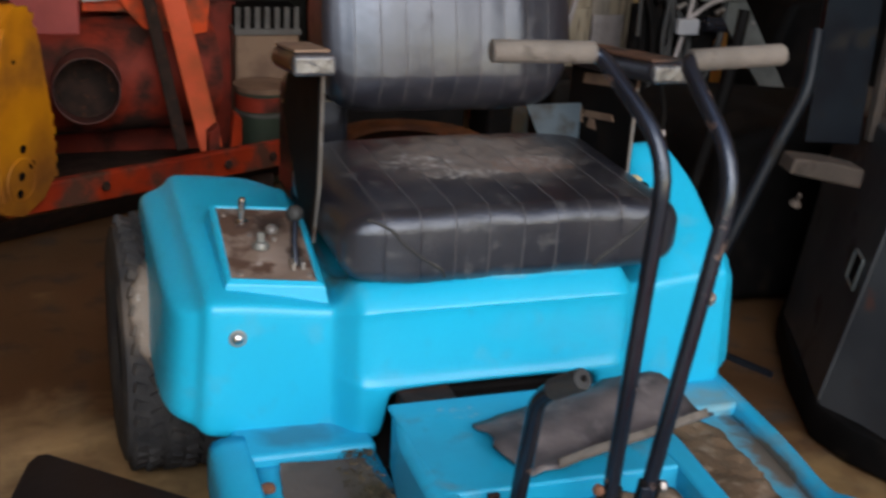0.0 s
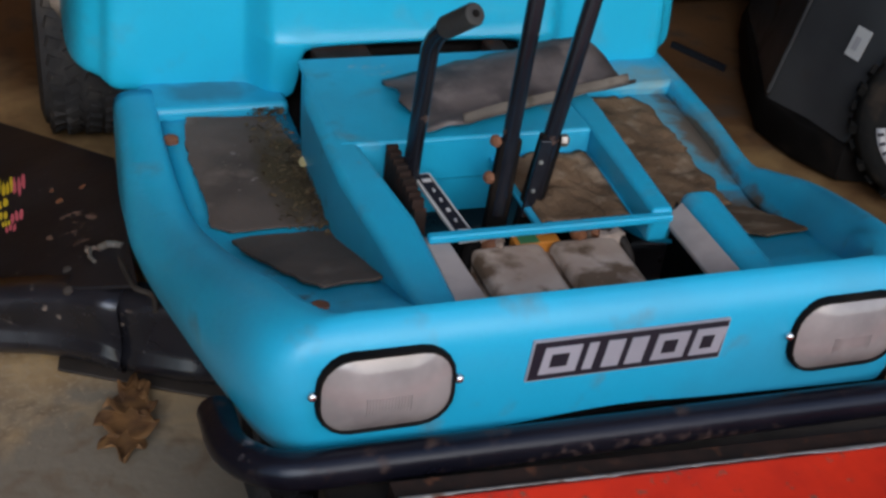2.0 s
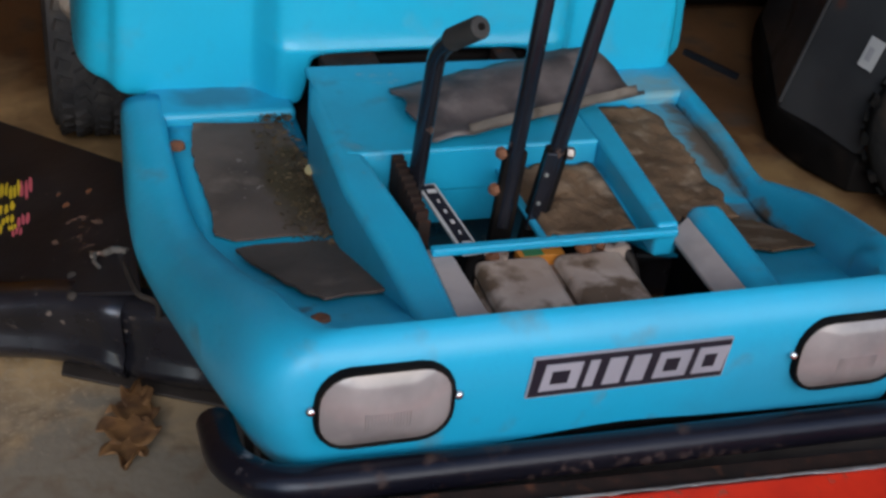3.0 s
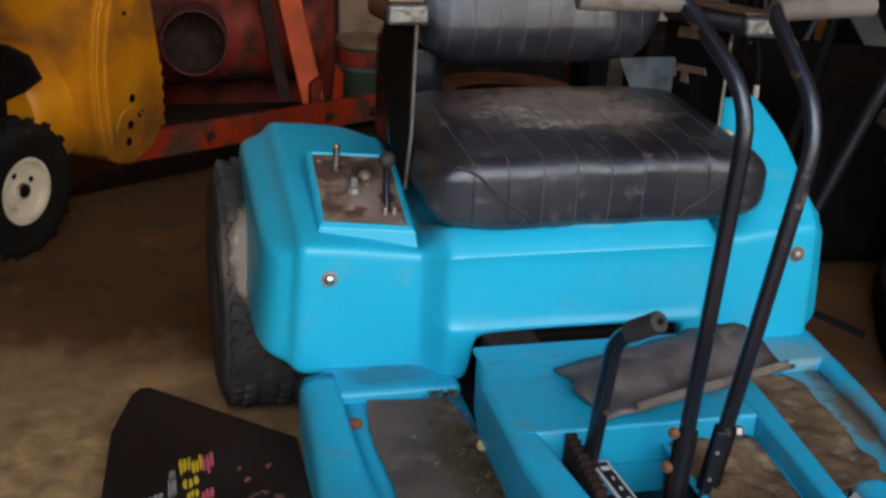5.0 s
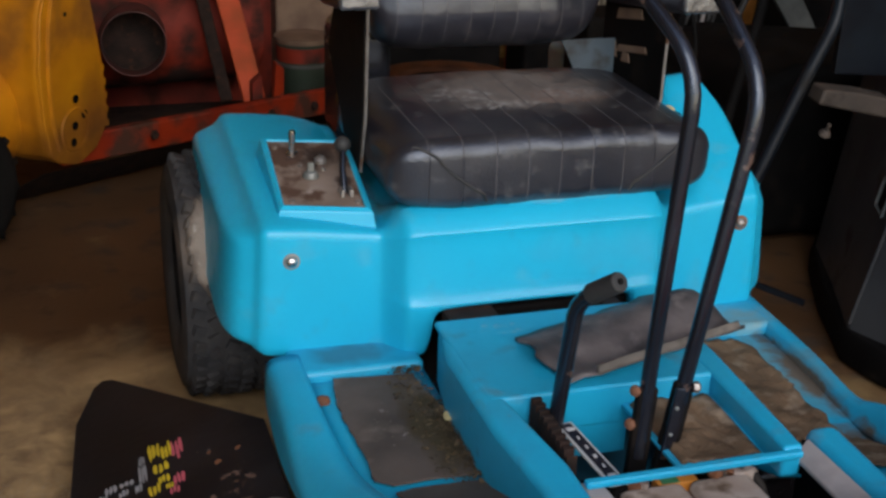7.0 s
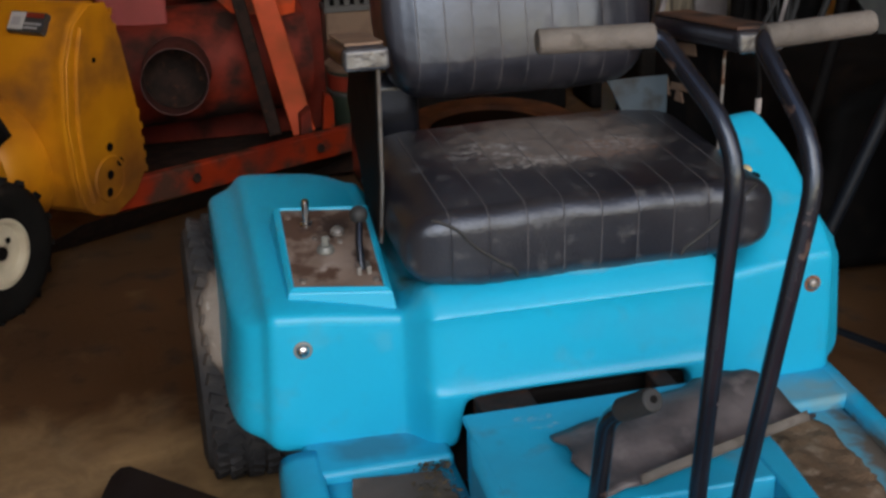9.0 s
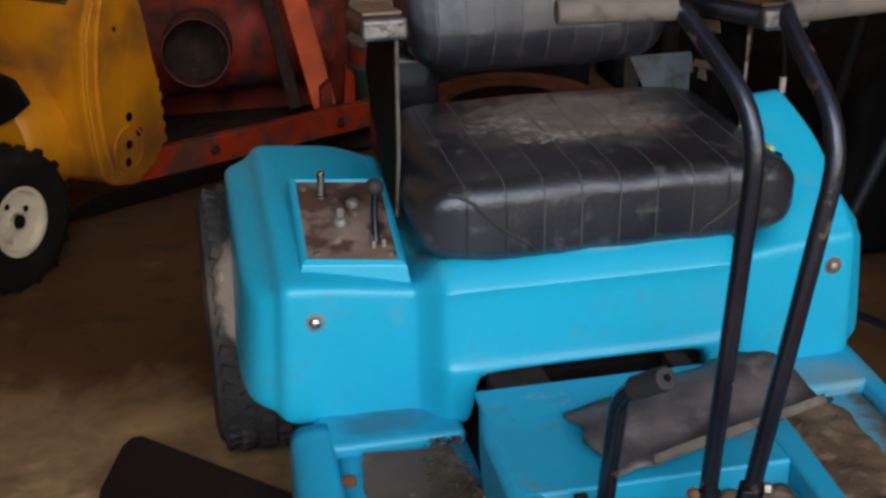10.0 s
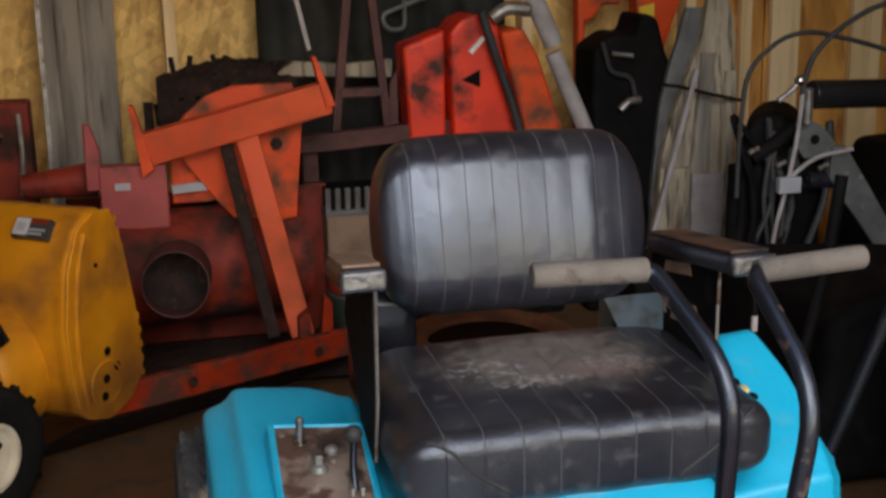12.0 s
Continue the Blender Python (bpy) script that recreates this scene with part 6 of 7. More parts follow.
for k in range(4):
    bm = bmesh.new()
    tube(bm, [(-0.10 + k * 0.25, 2.70, 1.92), (-0.10 + k * 0.25, 2.848, 1.98)], 0.004, 6)
    part("cord", bm, GREYSTRIP, tarp)
bm = bmesh.new()
tube(bm, [(0.52, 2.60, 2.999), (0.50, 2.62, 1.20), (0.42, 2.62, 1.05), (0.25, 2.62, 0.99), (0.27, 2.62, 0.94), (0.33, 2.62, 0.94), (0.33, 2.62, 1.10)], 0.008, 8, bend=0.03)
single("grey_cable", bm, STEEL_DARK, "grey cable loop hanging from above", "cable")
bm = bmesh.new()
beam(bm, (-0.13, 2.1, 1.25), (-0.065, 2.06, 0.93), 0.012, 0.025, up=(0, 1, 0))
single("grey_strap", bm, GREYSTRIP, "thin grey strap hanging to the plough ear", "strap")
hitch = thing("red_hitch_frame", "dark red steel A-frame hitch", "frame", (0.15, 2.4, 0))
for a, b in (((0.137, 2.4, 1.35), (0.052, 2.4, 0.64)), ((0.150, 2.4, 1.35), (0.222, 2.4, 0.64))):
    bm = bmesh.new()
    beam(bm, a, b, 0.028, 0.028, up=(0, 1, 0))
    part("leg", bm, RED_DARK, hitch, bevel=0.003)
for a, b, w in (((0.068, 2.395, 0.765), (0.208, 2.395, 0.765), 0.030), ((-0.07, 2.39, 0.610), (0.43, 2.39, 0.640), 0.055)):
    bm = bmesh.new()
    beam(bm, a, b, w, w)
    part("cross_bar", bm, RED_DARK, hitch, bevel=0.003)
for x in (-0.03, 0.38):
    bm = bmesh.new()
    beam(bm, (x, 2.44, 0.0), (x, 2.44, 0.62), 0.05, 0.05, up=(0, 1, 0))
    part("post", bm, RED_DARK, hitch, bevel=0.003)
bm = bmesh.new()
prism(bm, [(0.225, 2.43, 0.64), (0.262, 2.43, 0.64), (0.262, 2.43, 0.83), (0.24, 2.43, 0.79)], (0, 0.02, 0))
part("lug", bm, RED_DARK, hitch)
bm = bmesh.new()
prism(bm, [(-0.125, 2.5, 0.815), (0.26, 2.5, 0.795), (0.262, 2.5, 0.855), (0.10, 2.5, 0.845), (-0.06, 2.5, 0.86)], (0, 0.04, 0))
single("pale_rail", bm, BOARD, "pale dusty rail behind the hitch frame", "rail", bevel=0.006)
tiller = thing("orange_tiller", "orange implement hood with dark hose and grey hydraulic cylinder", "implement", (0.5, 2.35, 0))
for name, q, depth, mat in (
    ("left_hood", [(0.265, 2.35, 0.905), (0.405, 2.35, 0.955), (0.402, 2.35, 0.60), (0.285, 2.35, 0.60)], 0.14, HOOD_RED),
    ("middle_hood", [(0.404, 2.30, 0.945), (0.440, 2.30, 0.985), (0.486, 2.30, 1.003), (0.560, 2.30, 0.975), (0.640, 2.30, 0.58), (0.415, 2.30, 0.58)], 0.20, HOOD_RED),
    ("right_hood", [(0.560, 2.27, 0.945), (0.635, 2.27, 0.955), (0.685, 2.27, 0.87), (0.785, 2.27, 0.58), (0.655, 2.27, 0.58)], 0.20, ORANGE),
):
    bm = bmesh.new()
    prism(bm, q, (0, depth, 0))
    part(name, bm, mat, tiller, bevel=0.014, seg=3)
bm = bmesh.new()
prism(bm, [(0.440, 2.295, 0.80), (0.50, 2.295, 0.83), (0.50, 2.295, 0.775)], (0, 0.004, 0))
part("warning_mark", bm, BLACK_DULL, tiller)
bm = bmesh.new()
beam(bm, (0.468, 2.29, 0.885), (0.512, 2.29, 0.93), 0.012, 0.014)
part("pale_mark", bm, WHITE, tiller)
bm = bmesh.new()
tube(bm, [(0.495, 2.25, 1.01), (0.545, 2.25, 0.86), (0.60, 2.25, 0.70), (0.632, 2.25, 0.58)], 0.014, 10, bend=0.06)
part("hose", bm, RUBBER_BLACK, tiller, "black hydraulic hose")
bm = bmesh.new()
tube(bm, [(0.735, 2.28, 0.875), (0.858, 2.26, 0.58)], 0.027, 16)
part("cylinder", bm, GREYSTRIP, tiller, "grey hydraulic cylinder")
bm = bmesh.new()
tube(bm, [(0.675, 2.30, 1.05), (0.745, 2.30, 0.895)], 0.032, 16)
part("cylinder_cap", bm, GREYSTRIP, tiller, bevel=0.006)
bm = bmesh.new()
tube(bm, [(0.535, 2.28, 0.985), (0.58, 2.28, 1.02), (0.66, 2.28, 1.01)], 0.022, 12, bend=0.03)
part("fitting", bm, STEEL, tiller)
bm = bmesh.new()
box(bm, 0.27, 0.80, 2.34, 2.50, 0.0, 0.585)
part("body", bm, BLACK_DULL, tiller, bevel=0.01)
bm = bmesh.new()
prism(bm, [(1.120, 2.6, 1.6), (1.36, 2.6, 1.6), (1.310, 2.6, 1.02), (1.272, 2.6, 0.91), (1.200, 2.6, 0.705), (1.20, 2.6, 0.0), (1.165, 2.6, 0.0), (1.165, 2.6, 0.715), (1.150, 2.6, 0.85)], (0, 0.08, 0))
post_ = single("orange_post", bm, ORANGE, "bright orange steel post with a yellow label", "post", bevel=0.006)
bm = bmesh.new()
prism(bm, [(1.151, 2.596, 0.99), (1.207, 2.596, 1.00), (1.207, 2.596, 0.925), (1.172, 2.596, 0.902), (1.158, 2.596, 0.91)], (0, 0.003, 0))
part("yellow_label", bm, YELLOW_STICK, post_)
bm = bmesh.new()
prism(bm, [(0.92, 2.6, 1.3), (1.10, 2.6, 1.3), (1.09, 2.6, 1.00), (1.02, 2.6, 1.0), (0.99, 2.6, 0.955), (0.96, 2.6, 0.948), (0.96, 2.6, 0.0), (0.93, 2.6, 0.0), (0.93, 2.6, 0.94)], (0, 0.06, 0))
single("orange_tank", bm, ORANGE, "orange steel tank end beside the post", "tank", bevel=0.012)


def rough_board(outline, y_foot, lean, thick, material, seed, label):
    """A leaning plank with ragged long edges and a split face."""
    bm = bmesh.new()
    left, right = outline
    rows = []
    for k in range(25):
        t = k / 24
        z = left[0][1] + (left[-1][1] - left[0][1]) * t

        def edge(line):
            for (xa, za), (xb, zb) in zip(line, line[1:]):
                if za <= z <= zb:
                    return xa + (xb - xa) * (z - za) / (zb - za)
            return line[-1][0]

        xl, xr = edge(left) + 0.007 * noise.noise((z * 14, seed, 0)), edge(right) + 0.007 * noise.noise((z * 14, seed, 5))
        front = [Vector((xl + (xr - xl) * q / 6, y_foot + lean * z + 0.004 * noise.noise((q * 1.7, z * 3, seed)) - (0.006 if 0 < q < 6 else 0), z)) for q in range(7)]
        rows.append(front + [p + Vector((0, thick, 0)) for p in reversed(front)])
    loft(bm, rows, closed=True, caps=True)
    return single("board", bm, material, label, "board", group="boards leaning in a bundle")


rough_board(([(1.030, 0.0), (1.085, 0.50), (1.110, 0.62), (1.190, 0.83), (1.225, 0.92), (1.245, 1.06)], [(1.285, 0.0), (1.310, 0.35), (1.337, 0.52), (1.345, 0.74), (1.332, 0.98), (1.290, 1.06)]), 2.21, 0.03, 0.03, BOARD, 1, "wide weathered tan board leaning upright")
rough_board(([(1.050, 0.0), (1.075, 0.45), (1.100, 0.70), (1.150, 0.88), (1.190, 1.00)], [(1.160, 0.0), (1.180, 0.45), (1.232, 0.80), (1.246, 1.00)]), 2.255, 0.03, 0.02, GREYCRATE, 2, "dark stained board behind the bundle")
rough_board(([(1.248, 0.0), (1.282, 0.40), (1.300, 0.80)], [(1.285, 0.0), (1.330, 0.40), (1.336, 0.80)]), 2.190, 0.03, 0.016, BOARD, 3, "narrow split tan board in the bundle")
rough_board(([(1.150, 0.0), (1.172, 0.40), (1.215, 0.86)], [(1.215, 0.0), (1.240, 0.40), (1.262, 0.86)]), 2.192, 0.03, 0.014, GREYWOOD, 6, "narrow grey board in the bundle")
rough_board(([(1.030, 0.0), (1.054, 0.30), (1.064, 0.500)], [(1.140, 0.0), (1.158, 0.30), (1.166, 0.500)]), 2.165, 0.02, 0.016, BOARD, 4, "short mouldy tan board before the bundle")
rough_board(([(1.150, 0.0), (1.166, 0.30), (1.172, 0.478)], [(1.262, 0.0), (1.276, 0.30), (1.280, 0.470)]), 2.155, 0.02, 0.014, GREYSTRIP, 5, "short pale grey board before the bundle")
bm = bmesh.new()
beam(bm, (0.93, 2.10, 0.0), (1.178, 2.175, 0.815), 0.016, 0.020, up=(0, 1, 0))
single("batten", bm, GREYSTRIP, "thin pale batten leaning across the boards", "batten", bevel=0.004)
bm = bmesh.new()
tube(bm, [(1.060, 2.19, 0.770), (1.12, 2.175, 0.762), (1.22, 2.165, 0.735), (1.345, 2.19, 0.706)], 0.006, 6)
single("tie_strap", bm, BLACK_DULL, "thin black strap tied round the boards", "strap")
eng = thing("dark_engine", "dark engine block with loose bright fittings", "engine", (1.0, 2.3, 0))
bm = bmesh.new()
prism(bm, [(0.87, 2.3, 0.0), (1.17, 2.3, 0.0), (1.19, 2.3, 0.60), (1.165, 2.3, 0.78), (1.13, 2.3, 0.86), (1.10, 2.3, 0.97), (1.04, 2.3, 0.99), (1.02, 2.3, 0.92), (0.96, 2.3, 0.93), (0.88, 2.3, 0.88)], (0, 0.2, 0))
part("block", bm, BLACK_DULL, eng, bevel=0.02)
bm = bmesh.new()
tube(bm, [(0.96, 2.27, 0.685), (0.99, 2.27, 0.712), (1.03, 2.28, 0.712)], 0.012, 8, bend=0.01)
part("tap", bm, STEEL, eng)
bm = bmesh.new()
tube(bm, [(0.90, 2.28, 0.90), (0.93, 2.28, 0.80), (1.0, 2.28, 0.79), (1.02, 2.28, 0.70)], 0.008, 8, bend=0.03)
part("hose", bm, RUBBER_BLACK, eng)
bm = bmesh.new()
tube(bm, [(0.93, 2.27, 0.865), (1.0, 2.27, 0.855)], 0.007, 8)
part("rod", bm, STEEL, eng)

# black machine with handlebars
bars = thing("black_snow_blower", "black walk-behind machine with handlebars, cables and grey bracket", "snow blower", (1.4, 1.6, 0))
bm = bmesh.new()
tube(bm, [(1.255, 1.6, 0.795), (1.62, 1.6, 0.785)], 0.040, 20)
part("handle_grip", bm, GLOSS_BLACK, bars, "glossy black handle grip", bevel=0.004)
bm = bmesh.new()
tube(bm, [(1.043, 1.6, 0.52), (1.043, 1.6, 0.694), (1.060, 1.6, 0.877), (1.165, 1.6, 0.956), (1.248, 1.6, 0.968), (1.438, 1.6, 0.923), (1.62, 1.6, 0.86)], 0.007, 8, bend=0.08)
part("cable", bm, RUBBER_BLACK, bars)
bm = bmesh.new()
tube(bm, [(1.60, 1.58, 1.05), (1.431, 1.58, 1.037), (1.315, 1.58, 0.973), (1.235, 1.58, 0.90), (1.215, 1.58, 0.794)], 0.008, 8, bend=0.08)
part("cable", bm, RUBBER_BLACK, bars)
bm = bmesh.new()
tube(bm, [(1.215, 1.575, 0.80), (1.204, 1.575, 0.67), (1.184, 1.575, 0.56), (1.155, 1.575, 0.45), (1.135, 1.575, 0.321), (1.12, 1.575, 0.15)], 0.006, 8, bend=0.05)
part("cable", bm, GREYSTRIP, bars, "pale control cable")
bm = bmesh.new()
tube(bm, [(1.19, 1.572, 0.575), (1.26, 1.575, 0.625), (1.38, 1.58, 0.640)], 0.006, 8, bend=0.05)
part("cable", bm, GREYSTRIP, bars)
bm = bmesh.new()
box(bm, 1.148, 1.215, 1.555, 1.58, 0.530, 0.575)
part("connector", bm, GREY_STICK, bars, "pale grey plastic connector", bevel=0.004)
bm = bmesh.new()
tube(bm, [(1.145, 1.58, 0.785), (1.175, 1.58, 0.805), (1.205, 1.575, 0.835)], 0.008, 8)
part("brake_stub", bm, STEEL, bars)
bm = bmesh.new()
bmesh.ops.create_icosphere(bm, subdivisions=2, radius=0.016, matrix=Matrix.Translation((1.203, 1.572, 0.838)))
part("clamp_nut", bm, CHROME, bars)
bm = bmesh.new()
tube(bm, [(1.232, 1.575, 0.815), (1.235, 1.58, 0.72)], 0.013, 10)
part("clamp", bm, STEEL, bars)
bm = bmesh.new()
prism(bm, [(1.225, 1.61, 0.715), (1.262, 1.61, 0.722), (1.300, 1.61, 0.705), (1.345, 1.61, 0.655), (1.34, 1.61, 0.62), (1.25, 1.61, 0.615), (1.222, 1.61, 0.65)], (0, 0.02, 0))
plate1 = part("bracket_plate", bm, STEEL_DARK, bars, bevel=0.003)
bm = bmesh.new()
lathe(bm, [(0.0, 0), (0.014, 0), (0.014, 0.002), (0.0, 0.0022)], turned((0, -1, 0), (1.278, 1.609, 0.668)), 14)
part("bolt_hole", bm, BLACK_DULL, plate1)
bm = bmesh.new()
prism(bm, [(1.33, 1.60, 0.645), (1.372, 1.60, 0.645), (1.44, 1.60, 0.545), (1.62, 1.60, 0.27), (1.62, 1.60, 0.17), (1.355, 1.60, 0.515), (1.325, 1.60, 0.56)], (0, 0.02, 0))
plate2 = part("bracket_plate", bm, STEEL_DARK, bars, bevel=0.003)
for x, z in ((1.375, 0.57), (1.42, 0.555), (1.43, 0.47)):
    bm = bmesh.new()
    lathe(bm, [(0.0, 0), (0.008, 0), (0.007, 0.004), (0.0, 0.005)], turned((0, -1, 0), (x, 1.599, z)), 6)
    part("bolt_head", bm, STEEL, plate2)
for a, b in (((1.06, 1.65, 0.60), (1.10, 1.75, 0.0)), ((1.10, 1.63, 0.62), (1.22, 1.62, 0.70)), ((1.25, 1.66, 0.62), (1.42, 1.9, 0.0))):
    bm = bmesh.new()
    tube(bm, [a, b], 0.020, 12)
    part("frame_tube", bm, BLACK_DULL, bars)
bm = bmesh.new()
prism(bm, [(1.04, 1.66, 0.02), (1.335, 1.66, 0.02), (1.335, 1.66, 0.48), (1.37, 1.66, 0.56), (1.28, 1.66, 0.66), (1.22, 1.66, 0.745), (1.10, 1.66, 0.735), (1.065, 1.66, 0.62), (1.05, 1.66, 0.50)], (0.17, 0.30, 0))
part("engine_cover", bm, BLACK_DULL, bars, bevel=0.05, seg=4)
bm = bmesh.new()
tube(bm, [(1.270, 1.625, 0.548), (1.385, 1.625, 0.545)], 0.024, 14)
part("pivot_tube", bm, BLACK, bars, "black pivot tube behind the bracket", bevel=0.003)
rnd = random.Random(21)
for k in range(9):
    bm = bmesh.new()
    x = rnd.uniform(1.04, 1.34)
    tube(bm, [(x, 1.63, 0.05), (x + rnd.uniform(-0.05, 0.05), 1.61, 0.30), (x + rnd.uniform(-0.06, 0.06), 1.62, 0.50), (x + rnd.uniform(-0.08, 0.08), 1.64, rnd.uniform(0.62, 0.78)), (x + rnd.uniform(-0.05, 0.12), 1.64, rnd.uniform(0.5, 0.66))], rnd.uniform(0.006, 0.012), 8, bend=0.06)
    part("hose", bm, RUBBER_BLACK if k % 3 else BLACK_DULL, bars)
for x, z in ((1.075, 0.642), (1.16, 0.60), (1.29, 0.585)):
    bm = bmesh.new()
    tube(bm, [(x, 1.600, z), (x + 0.03, 1.605, z + 0.012)], 0.007, 8)
    part("clip", bm, STEEL, bars, "bright metal clip", bevel=0.001)
# Added block, no known bucket: keeps the wall corner behind it dark.
bm = bmesh.new()
prism(bm, [(1.64, 1.84, 0.0), (2.14, 1.84, 0.0), (2.14, 1.84, 0.60), (1.72, 1.84, 0.58), (1.66, 1.84, 0.42)], (0.0, 0.30, 0))
part("bucket", bm, BLACK_DULL, bars, "added dull black block hiding the wall", bevel=0.03, seg=3)

# ---- dark machine beside the mower ----
dark = thing("dark_grey_snow_blower", "dark grey snow blower with a black wheel parked beside the mower", "snow blower", (0.9, 0.3, 0))
LOWER = [(1.10, 0.72), (0.972, 0.612), (0.782, 0.197), (0.830, 0.000), (1.14, -0.06), (1.34, 0.20), (1.26, 0.60)]
UPPER = [(1.10, 0.64), (0.974, 0.523), (0.858, 0.140), (0.925, -0.060), (1.16, -0.10), (1.36, 0.18), (1.26, 0.56)]


def housing_point(k, z):
    """A point on the upright edge k of the housing at height z."""
    t = (z - 0.09) / 0.51
    return Vector((LOWER[k][0] + (UPPER[k][0] - LOWER[k][0]) * t, LOWER[k][1] + (UPPER[k][1] - LOWER[k][1]) * t, z))


def on_face(k, share, z, out=0.0):
    """A point on the face between edges k and k + 1, lifted off it by out."""
    a, b = housing_point(k, z), housing_point(k + 1, z)
    n = Vector((b.y - a.y, a.x - b.x, 0)).normalized()
    return a.lerp(b, share) + n * (out if n.x < 0 else -out)


bm = bmesh.new()
loft(bm, [[housing_point(k, z) for k in range(7)] for z in (0.07, 0.30, 0.585, 0.60)], closed=True, caps=True)
panel = part("housing", bm, DARKGREY, dark, "dark grey sheet steel housing with rust smears", bevel=0.010, seg=3, angle=20)
bm = bmesh.new()
rows = []
for z, grow in ((0.004, 0.99), (0.010, 1.03), (0.060, 1.04), (0.078, 1.02), (0.085, 0.95)):
    mid = Vector((1.06, 0.28, 0))
    rows.append([mid + (Vector((x, y, 0)) - mid) * grow + Vector((0, 0, z)) for x, y in [p for k in range(7) for p in (LOWER[k], tuple((Vector(LOWER[k]) * 0.5 + Vector(LOWER[(k + 1) % 7]) * 0.5) + (Vector(LOWER[k]) * 0.5 + Vector(LOWER[(k + 1) % 7]) * 0.5 - Vector((1.06, 0.28))) * 0.05))]])
loft(bm, rows, closed=True, caps=True)
part("base_skirt", bm, BLACK_DULL, dark, "black rounded base skirt", bevel=0.004)
bm = bmesh.new()
tube(bm, [on_face(1, 0.91, 0.310, 0.004), on_face(1, 0.91, 0.370, 0.004), on_face(1, 0.78, 0.375, 0.004), on_face(1, 0.78, 0.315, 0.004), on_face(1, 0.91, 0.310, 0.004)], 0.0035, 8, bend=0.008)
part("handle_slot", bm, STEEL_DARK, dark, "worn metal rim of the handle slot", bevel=0.0)
bm = bmesh.new()
prism(bm, [on_face(1, q, z, 0.001) for q, z in ((0.895, 0.315), (0.895, 0.367), (0.795, 0.371), (0.795, 0.319))], (-0.001, 0, 0))
part("slot_inside", bm, BLACK_DULL, dark)
for k in (2, 3):
    bm = bmesh.new()
    tube(bm, [housing_point(k, 0.09), housing_point(k, 0.59)], 0.004, 8)
    part("folded_edge", bm, DARKGREY, panel)
bm = bmesh.new()
prism(bm, [(0.84, 0.80, 0.02), (1.5, 0.80, 0.02), (1.5, 0.80, 0.42), (1.0, 0.80, 0.46), (0.88, 0.80, 0.42)], (0, 0.55, 0))
part("hood", bm, BLACK_DULL, dark, bevel=0.04, seg=3)
bm = bmesh.new()
prism(bm, [(0.775, 0.36, 0.56), (0.900, 0.36, 0.55), (0.905, 0.37, 0.86), (0.785, 0.37, 0.86)], (0.01, 0.03, 0))
part("upper_plate", bm, BLUEDARK, dark, "blue-grey upright steel plate", bevel=0.003)
bm = bmesh.new()
beam(bm, (0.915, 0.35, 0.56), (0.935, 0.36, 0.88), 0.018, 0.018, up=(0, 1, 0))
part("tan_post", bm, TAN_DARK, dark, "dusty tan post", bevel=0.002)
DW = (-0.55, -0.80, 0.25)
wheel("front_wheel", (0.955, -0.080, 0.152), 0.150, 0.09, 0.075, 14, BLACK_DULL, "black wheel with a pale printed arc", dark, DW, TYRE_DARK)
m = turned(DW, (0.955, -0.080, 0.152))
bm = bmesh.new()
arc = []
for k in range(15):
    a = radians(192 + 66 * k / 14)
    arc.append([m @ Vector((r * math.cos(a), r * math.sin(a), 0.0475)) for r in (0.098, 0.114)])
loft(bm, arc)
printed = part("printed_arc", bm, GREY_STICK, dark, "pale printed arc with dark marks", solid=0.002)
for k in range(7):
    a = radians(198 + 9 * k)
    bm = bmesh.new()
    prism(bm, [m @ Vector((r * math.cos(a + s), r * math.sin(a + s), 0.0492)) for r, s in ((0.101, -0.028), (0.101, 0.028), (0.112, 0.028), (0.112, -0.028))], (m.to_3x3() @ Vector((0, 0, 0.001))))
    part("printed_bar", bm, NAVY, printed)
bm = bmesh.new()
prism(bm, [on_face(2, q, z, 0.001) for q, z in ((0.56, 0.222), (0.72, 0.220), (0.72, 0.275), (0.56, 0.277))], (-0.002, -0.001, 0))
lab = part("white_label", bm, PAPER, dark)
bm = bmesh.new()
prism(bm, [on_face(2, q, z, 0.0035) for q, z in ((0.60, 0.236), (0.66, 0.235), (0.66, 0.260), (0.60, 0.261))], (-0.001, -0.0005, 0))
part("label_print", bm, GREY_STICK, lab)
bm = bmesh.new()
tube(bm, [(0.545, 0.30, 0.27), (0.60, 0.30, 0.40), (0.665, 0.30, 0.56), (0.72, 0.30, 0.68), (0.75, 0.34, 0.78)], 0.013, 10, bend=0.03)
part("frame_tube", bm, BLUEDARK, dark)
bm = bmesh.new()
tube(bm, [(0.70, 0.70, 0.15), (0.80, 0.70, 0.60), (0.83, 0.72, 0.75)], 0.013, 10, bend=0.03)
part("frame_tube", bm, BLACK_DULL, dark)
bm = bmesh.new()
prism(bm, [(0.690, 0.275, 0.525), (0.78, 0.270, 0.505), (0.845, 0.262, 0.492), (0.850, 0.262, 0.530), (0.78, 0.270, 0.545), (0.700, 0.275, 0.555)], (0.01, 0.06, 0.0))
part("worn_bracket", bm, TAN_DARK, dark, "dusty tan bracket with worn edges", bevel=0.006)
bm = bmesh.new()
lathe(bm, [(0.0, 0), (0.012, 0), (0.010, 0.006), (0.004, 0.010), (0.004, 0.026), (0.0, 0.026)], turned((0, -0.5, 1), (0.720, 0.285, 0.462)), 12)
part("wing_knob", bm, TAN_DARK, dark)
bm = bmesh.new()
beam(bm, (0.70, 0.44, 0.085), (0.775, 0.345, 0.070), 0.010, 0.012)
part("bright_rod", bm, BLUEDARK, dark)

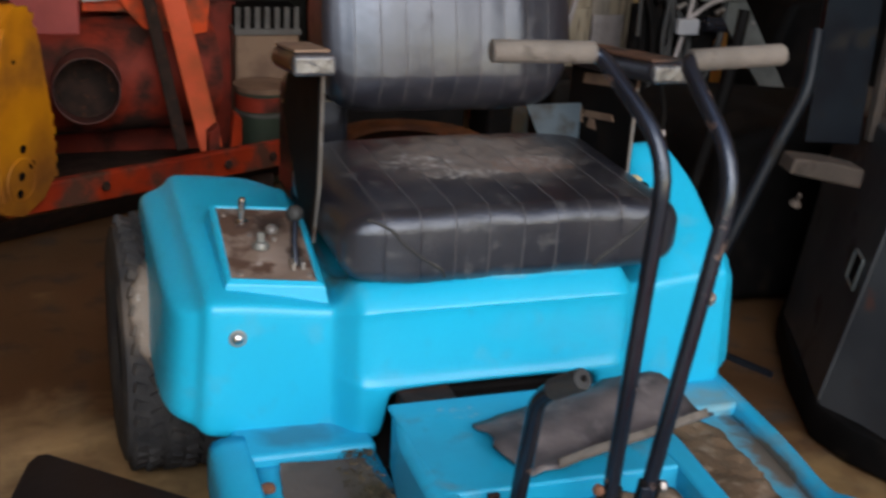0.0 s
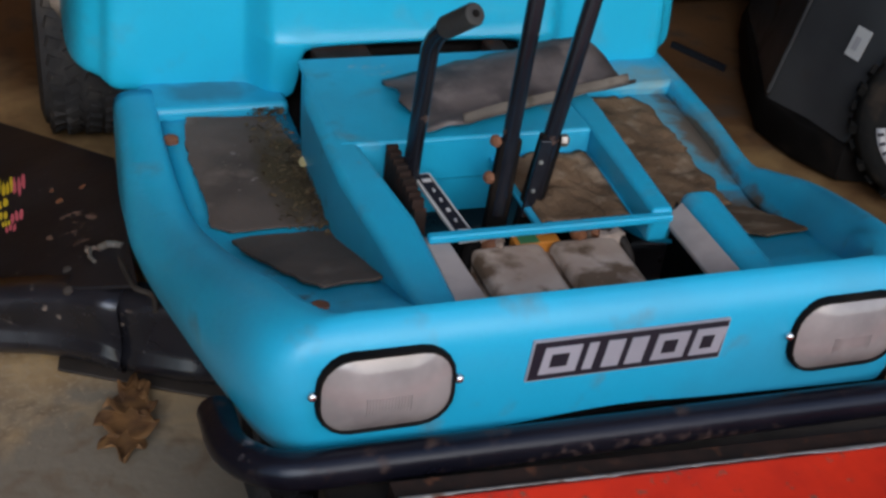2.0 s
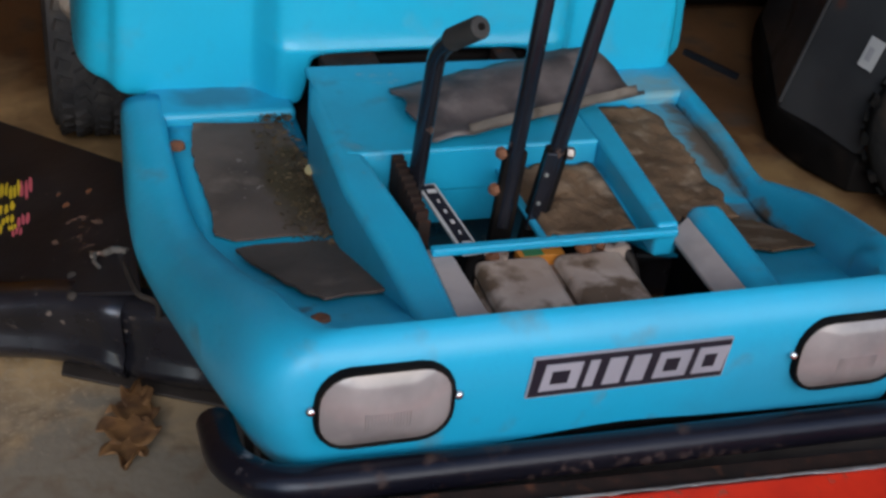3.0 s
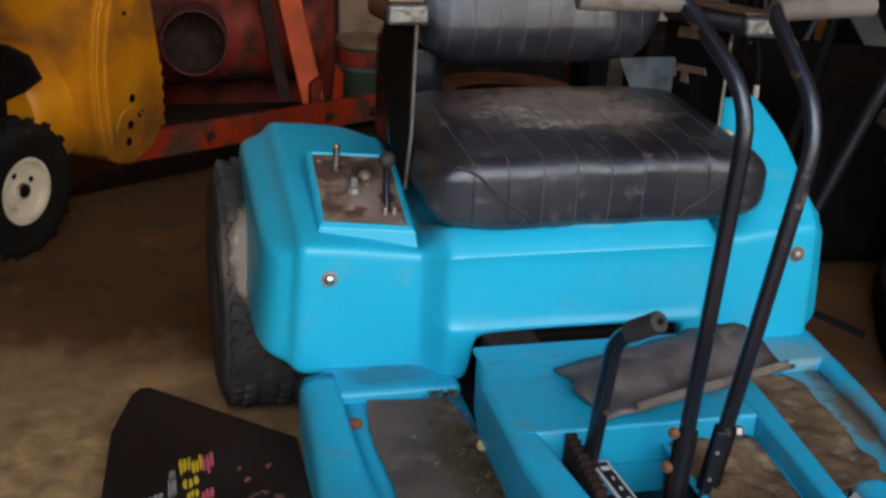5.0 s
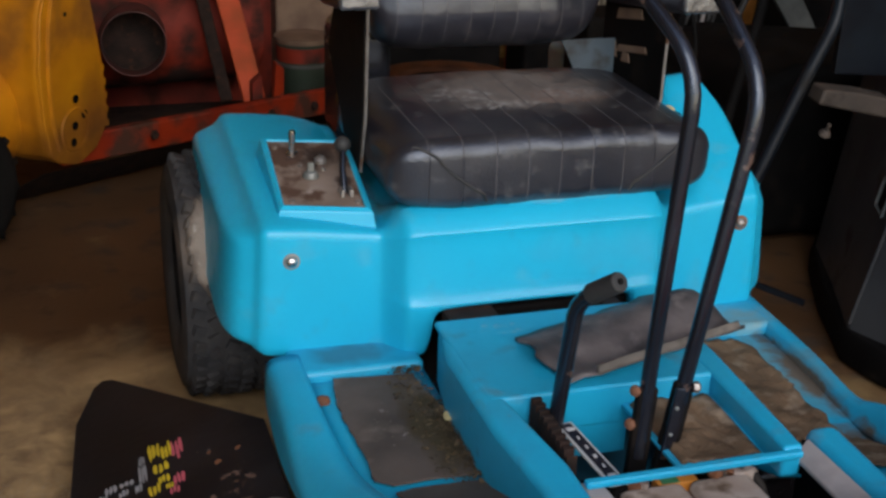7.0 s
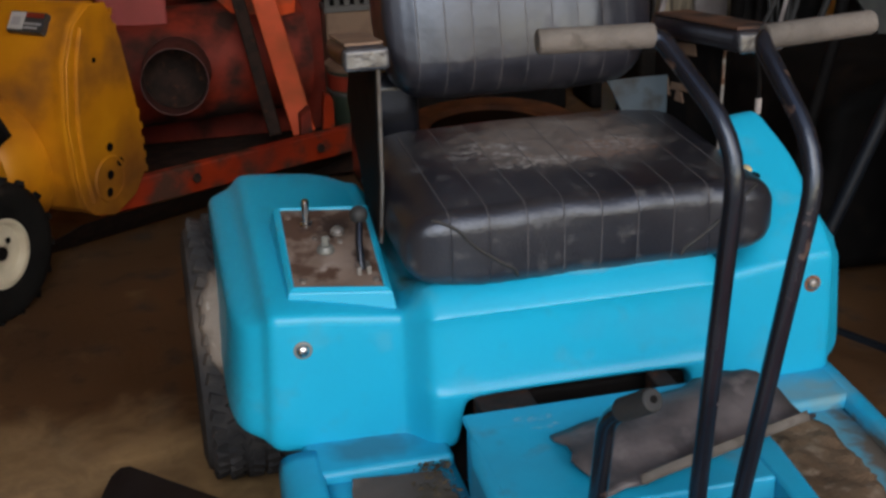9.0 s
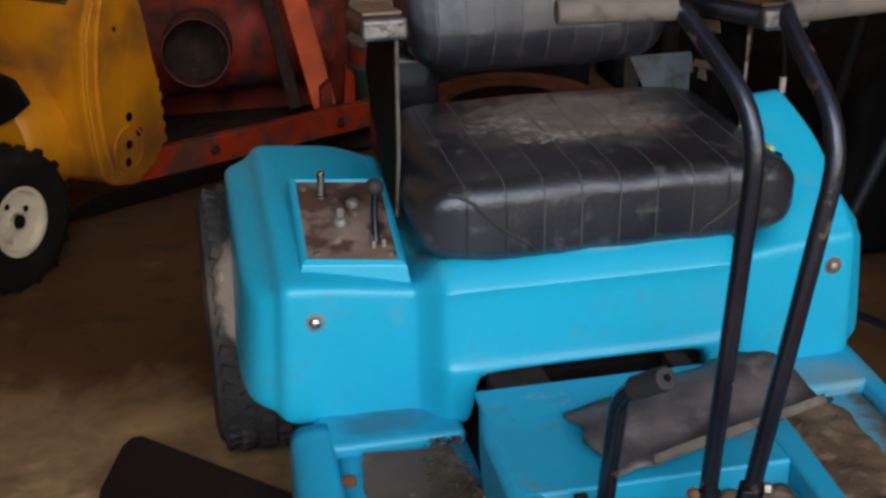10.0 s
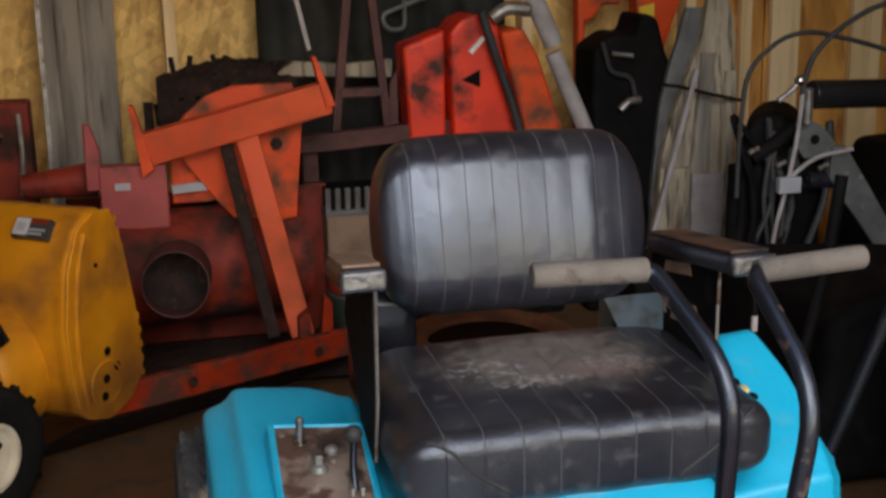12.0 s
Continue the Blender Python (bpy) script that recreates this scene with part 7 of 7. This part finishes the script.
# ---- small things behind the seat ----
bm = bmesh.new()
lathe(bm, [(0.0, 0), (0.074, 0), (0.084, 0.26), (0.088, 0.285), (0.0, 0.285)], turned((0, 0, 1), (0.045, 2.06, 0.0)), 32)
bucket = single("paint_pail", bm, CANGREEN, "dark green pail with a red label and a dusty tan lid", "pail", bevel=0.002)
for z, r, hgt, mat, name in ((0.222, 0.0835, 0.045, RED, "label_band"), (0.206, 0.083, 0.010, GREYCRATE, "pale_band"), (0.278, 0.088, 0.016, TAN, "lid")):
    bm = bmesh.new()
    lathe(bm, [(r, 0.0), (r + 0.003, hgt), (0.002, hgt + 0.004), (0.002, 0.0)], turned((0, 0, 1), (0.045, 2.06, z)), 32)
    part(name, bm, mat, bucket)
bm = bmesh.new()
box(bm, 0.33, 0.46, 0.68, 0.78, 0.10, 0.555)
single("plastic_jug", bm, BLUEJUG, "pale blue plastic jug on a dark stand", "jug", bevel=0.02, seg=3)
bm = bmesh.new()
box(bm, 0.31, 0.47, 0.66, 0.82, 0.0, 0.099)
single("jug_stand", bm, BLACK_DULL, "low dark stand under the jug", "stand", bevel=0.005)
crate = thing("grey_crate", "dusty tan and grey slotted crate behind the plough", "crate", (0.08, 2.3, 0))
bm = bmesh.new()
box(bm, -0.015, 0.185, 2.20, 2.36, 0.0, 0.415)
part("crate_body", bm, TAN, crate, bevel=0.008)
bm = bmesh.new()
box(bm, -0.020, 0.190, 2.192, 2.368, 0.413, 0.432)
part("crate_rim", bm, GREYCRATE, crate, bevel=0.004)
bm = bmesh.new()
box(bm, -0.012, 0.182, 2.206, 2.354, 0.43, 0.492)
part("crate_inside", bm, BLACK_DULL, crate)
for k in range(7):
    x = -0.017 + k * 0.0305
    bm = bmesh.new()
    box(bm, x, x + 0.016, 2.195, 2.203, 0.43, 0.50)
    part("slat", bm, GREYCRATE, crate, bevel=0.002)

bm = bmesh.new()
prism(bm, [(-0.206 + 0.006 * math.cos(a), -0.250 + 0.012 * math.sin(a), 0.262 + 0.003 * math.cos(a)) for a in (2 * math.pi * k / 10 for k in range(10))], (0, 0, 0.001))
single("yellow_leaf", bm, FOAM, "small pale yellow leaf among the clippings", "leaf")
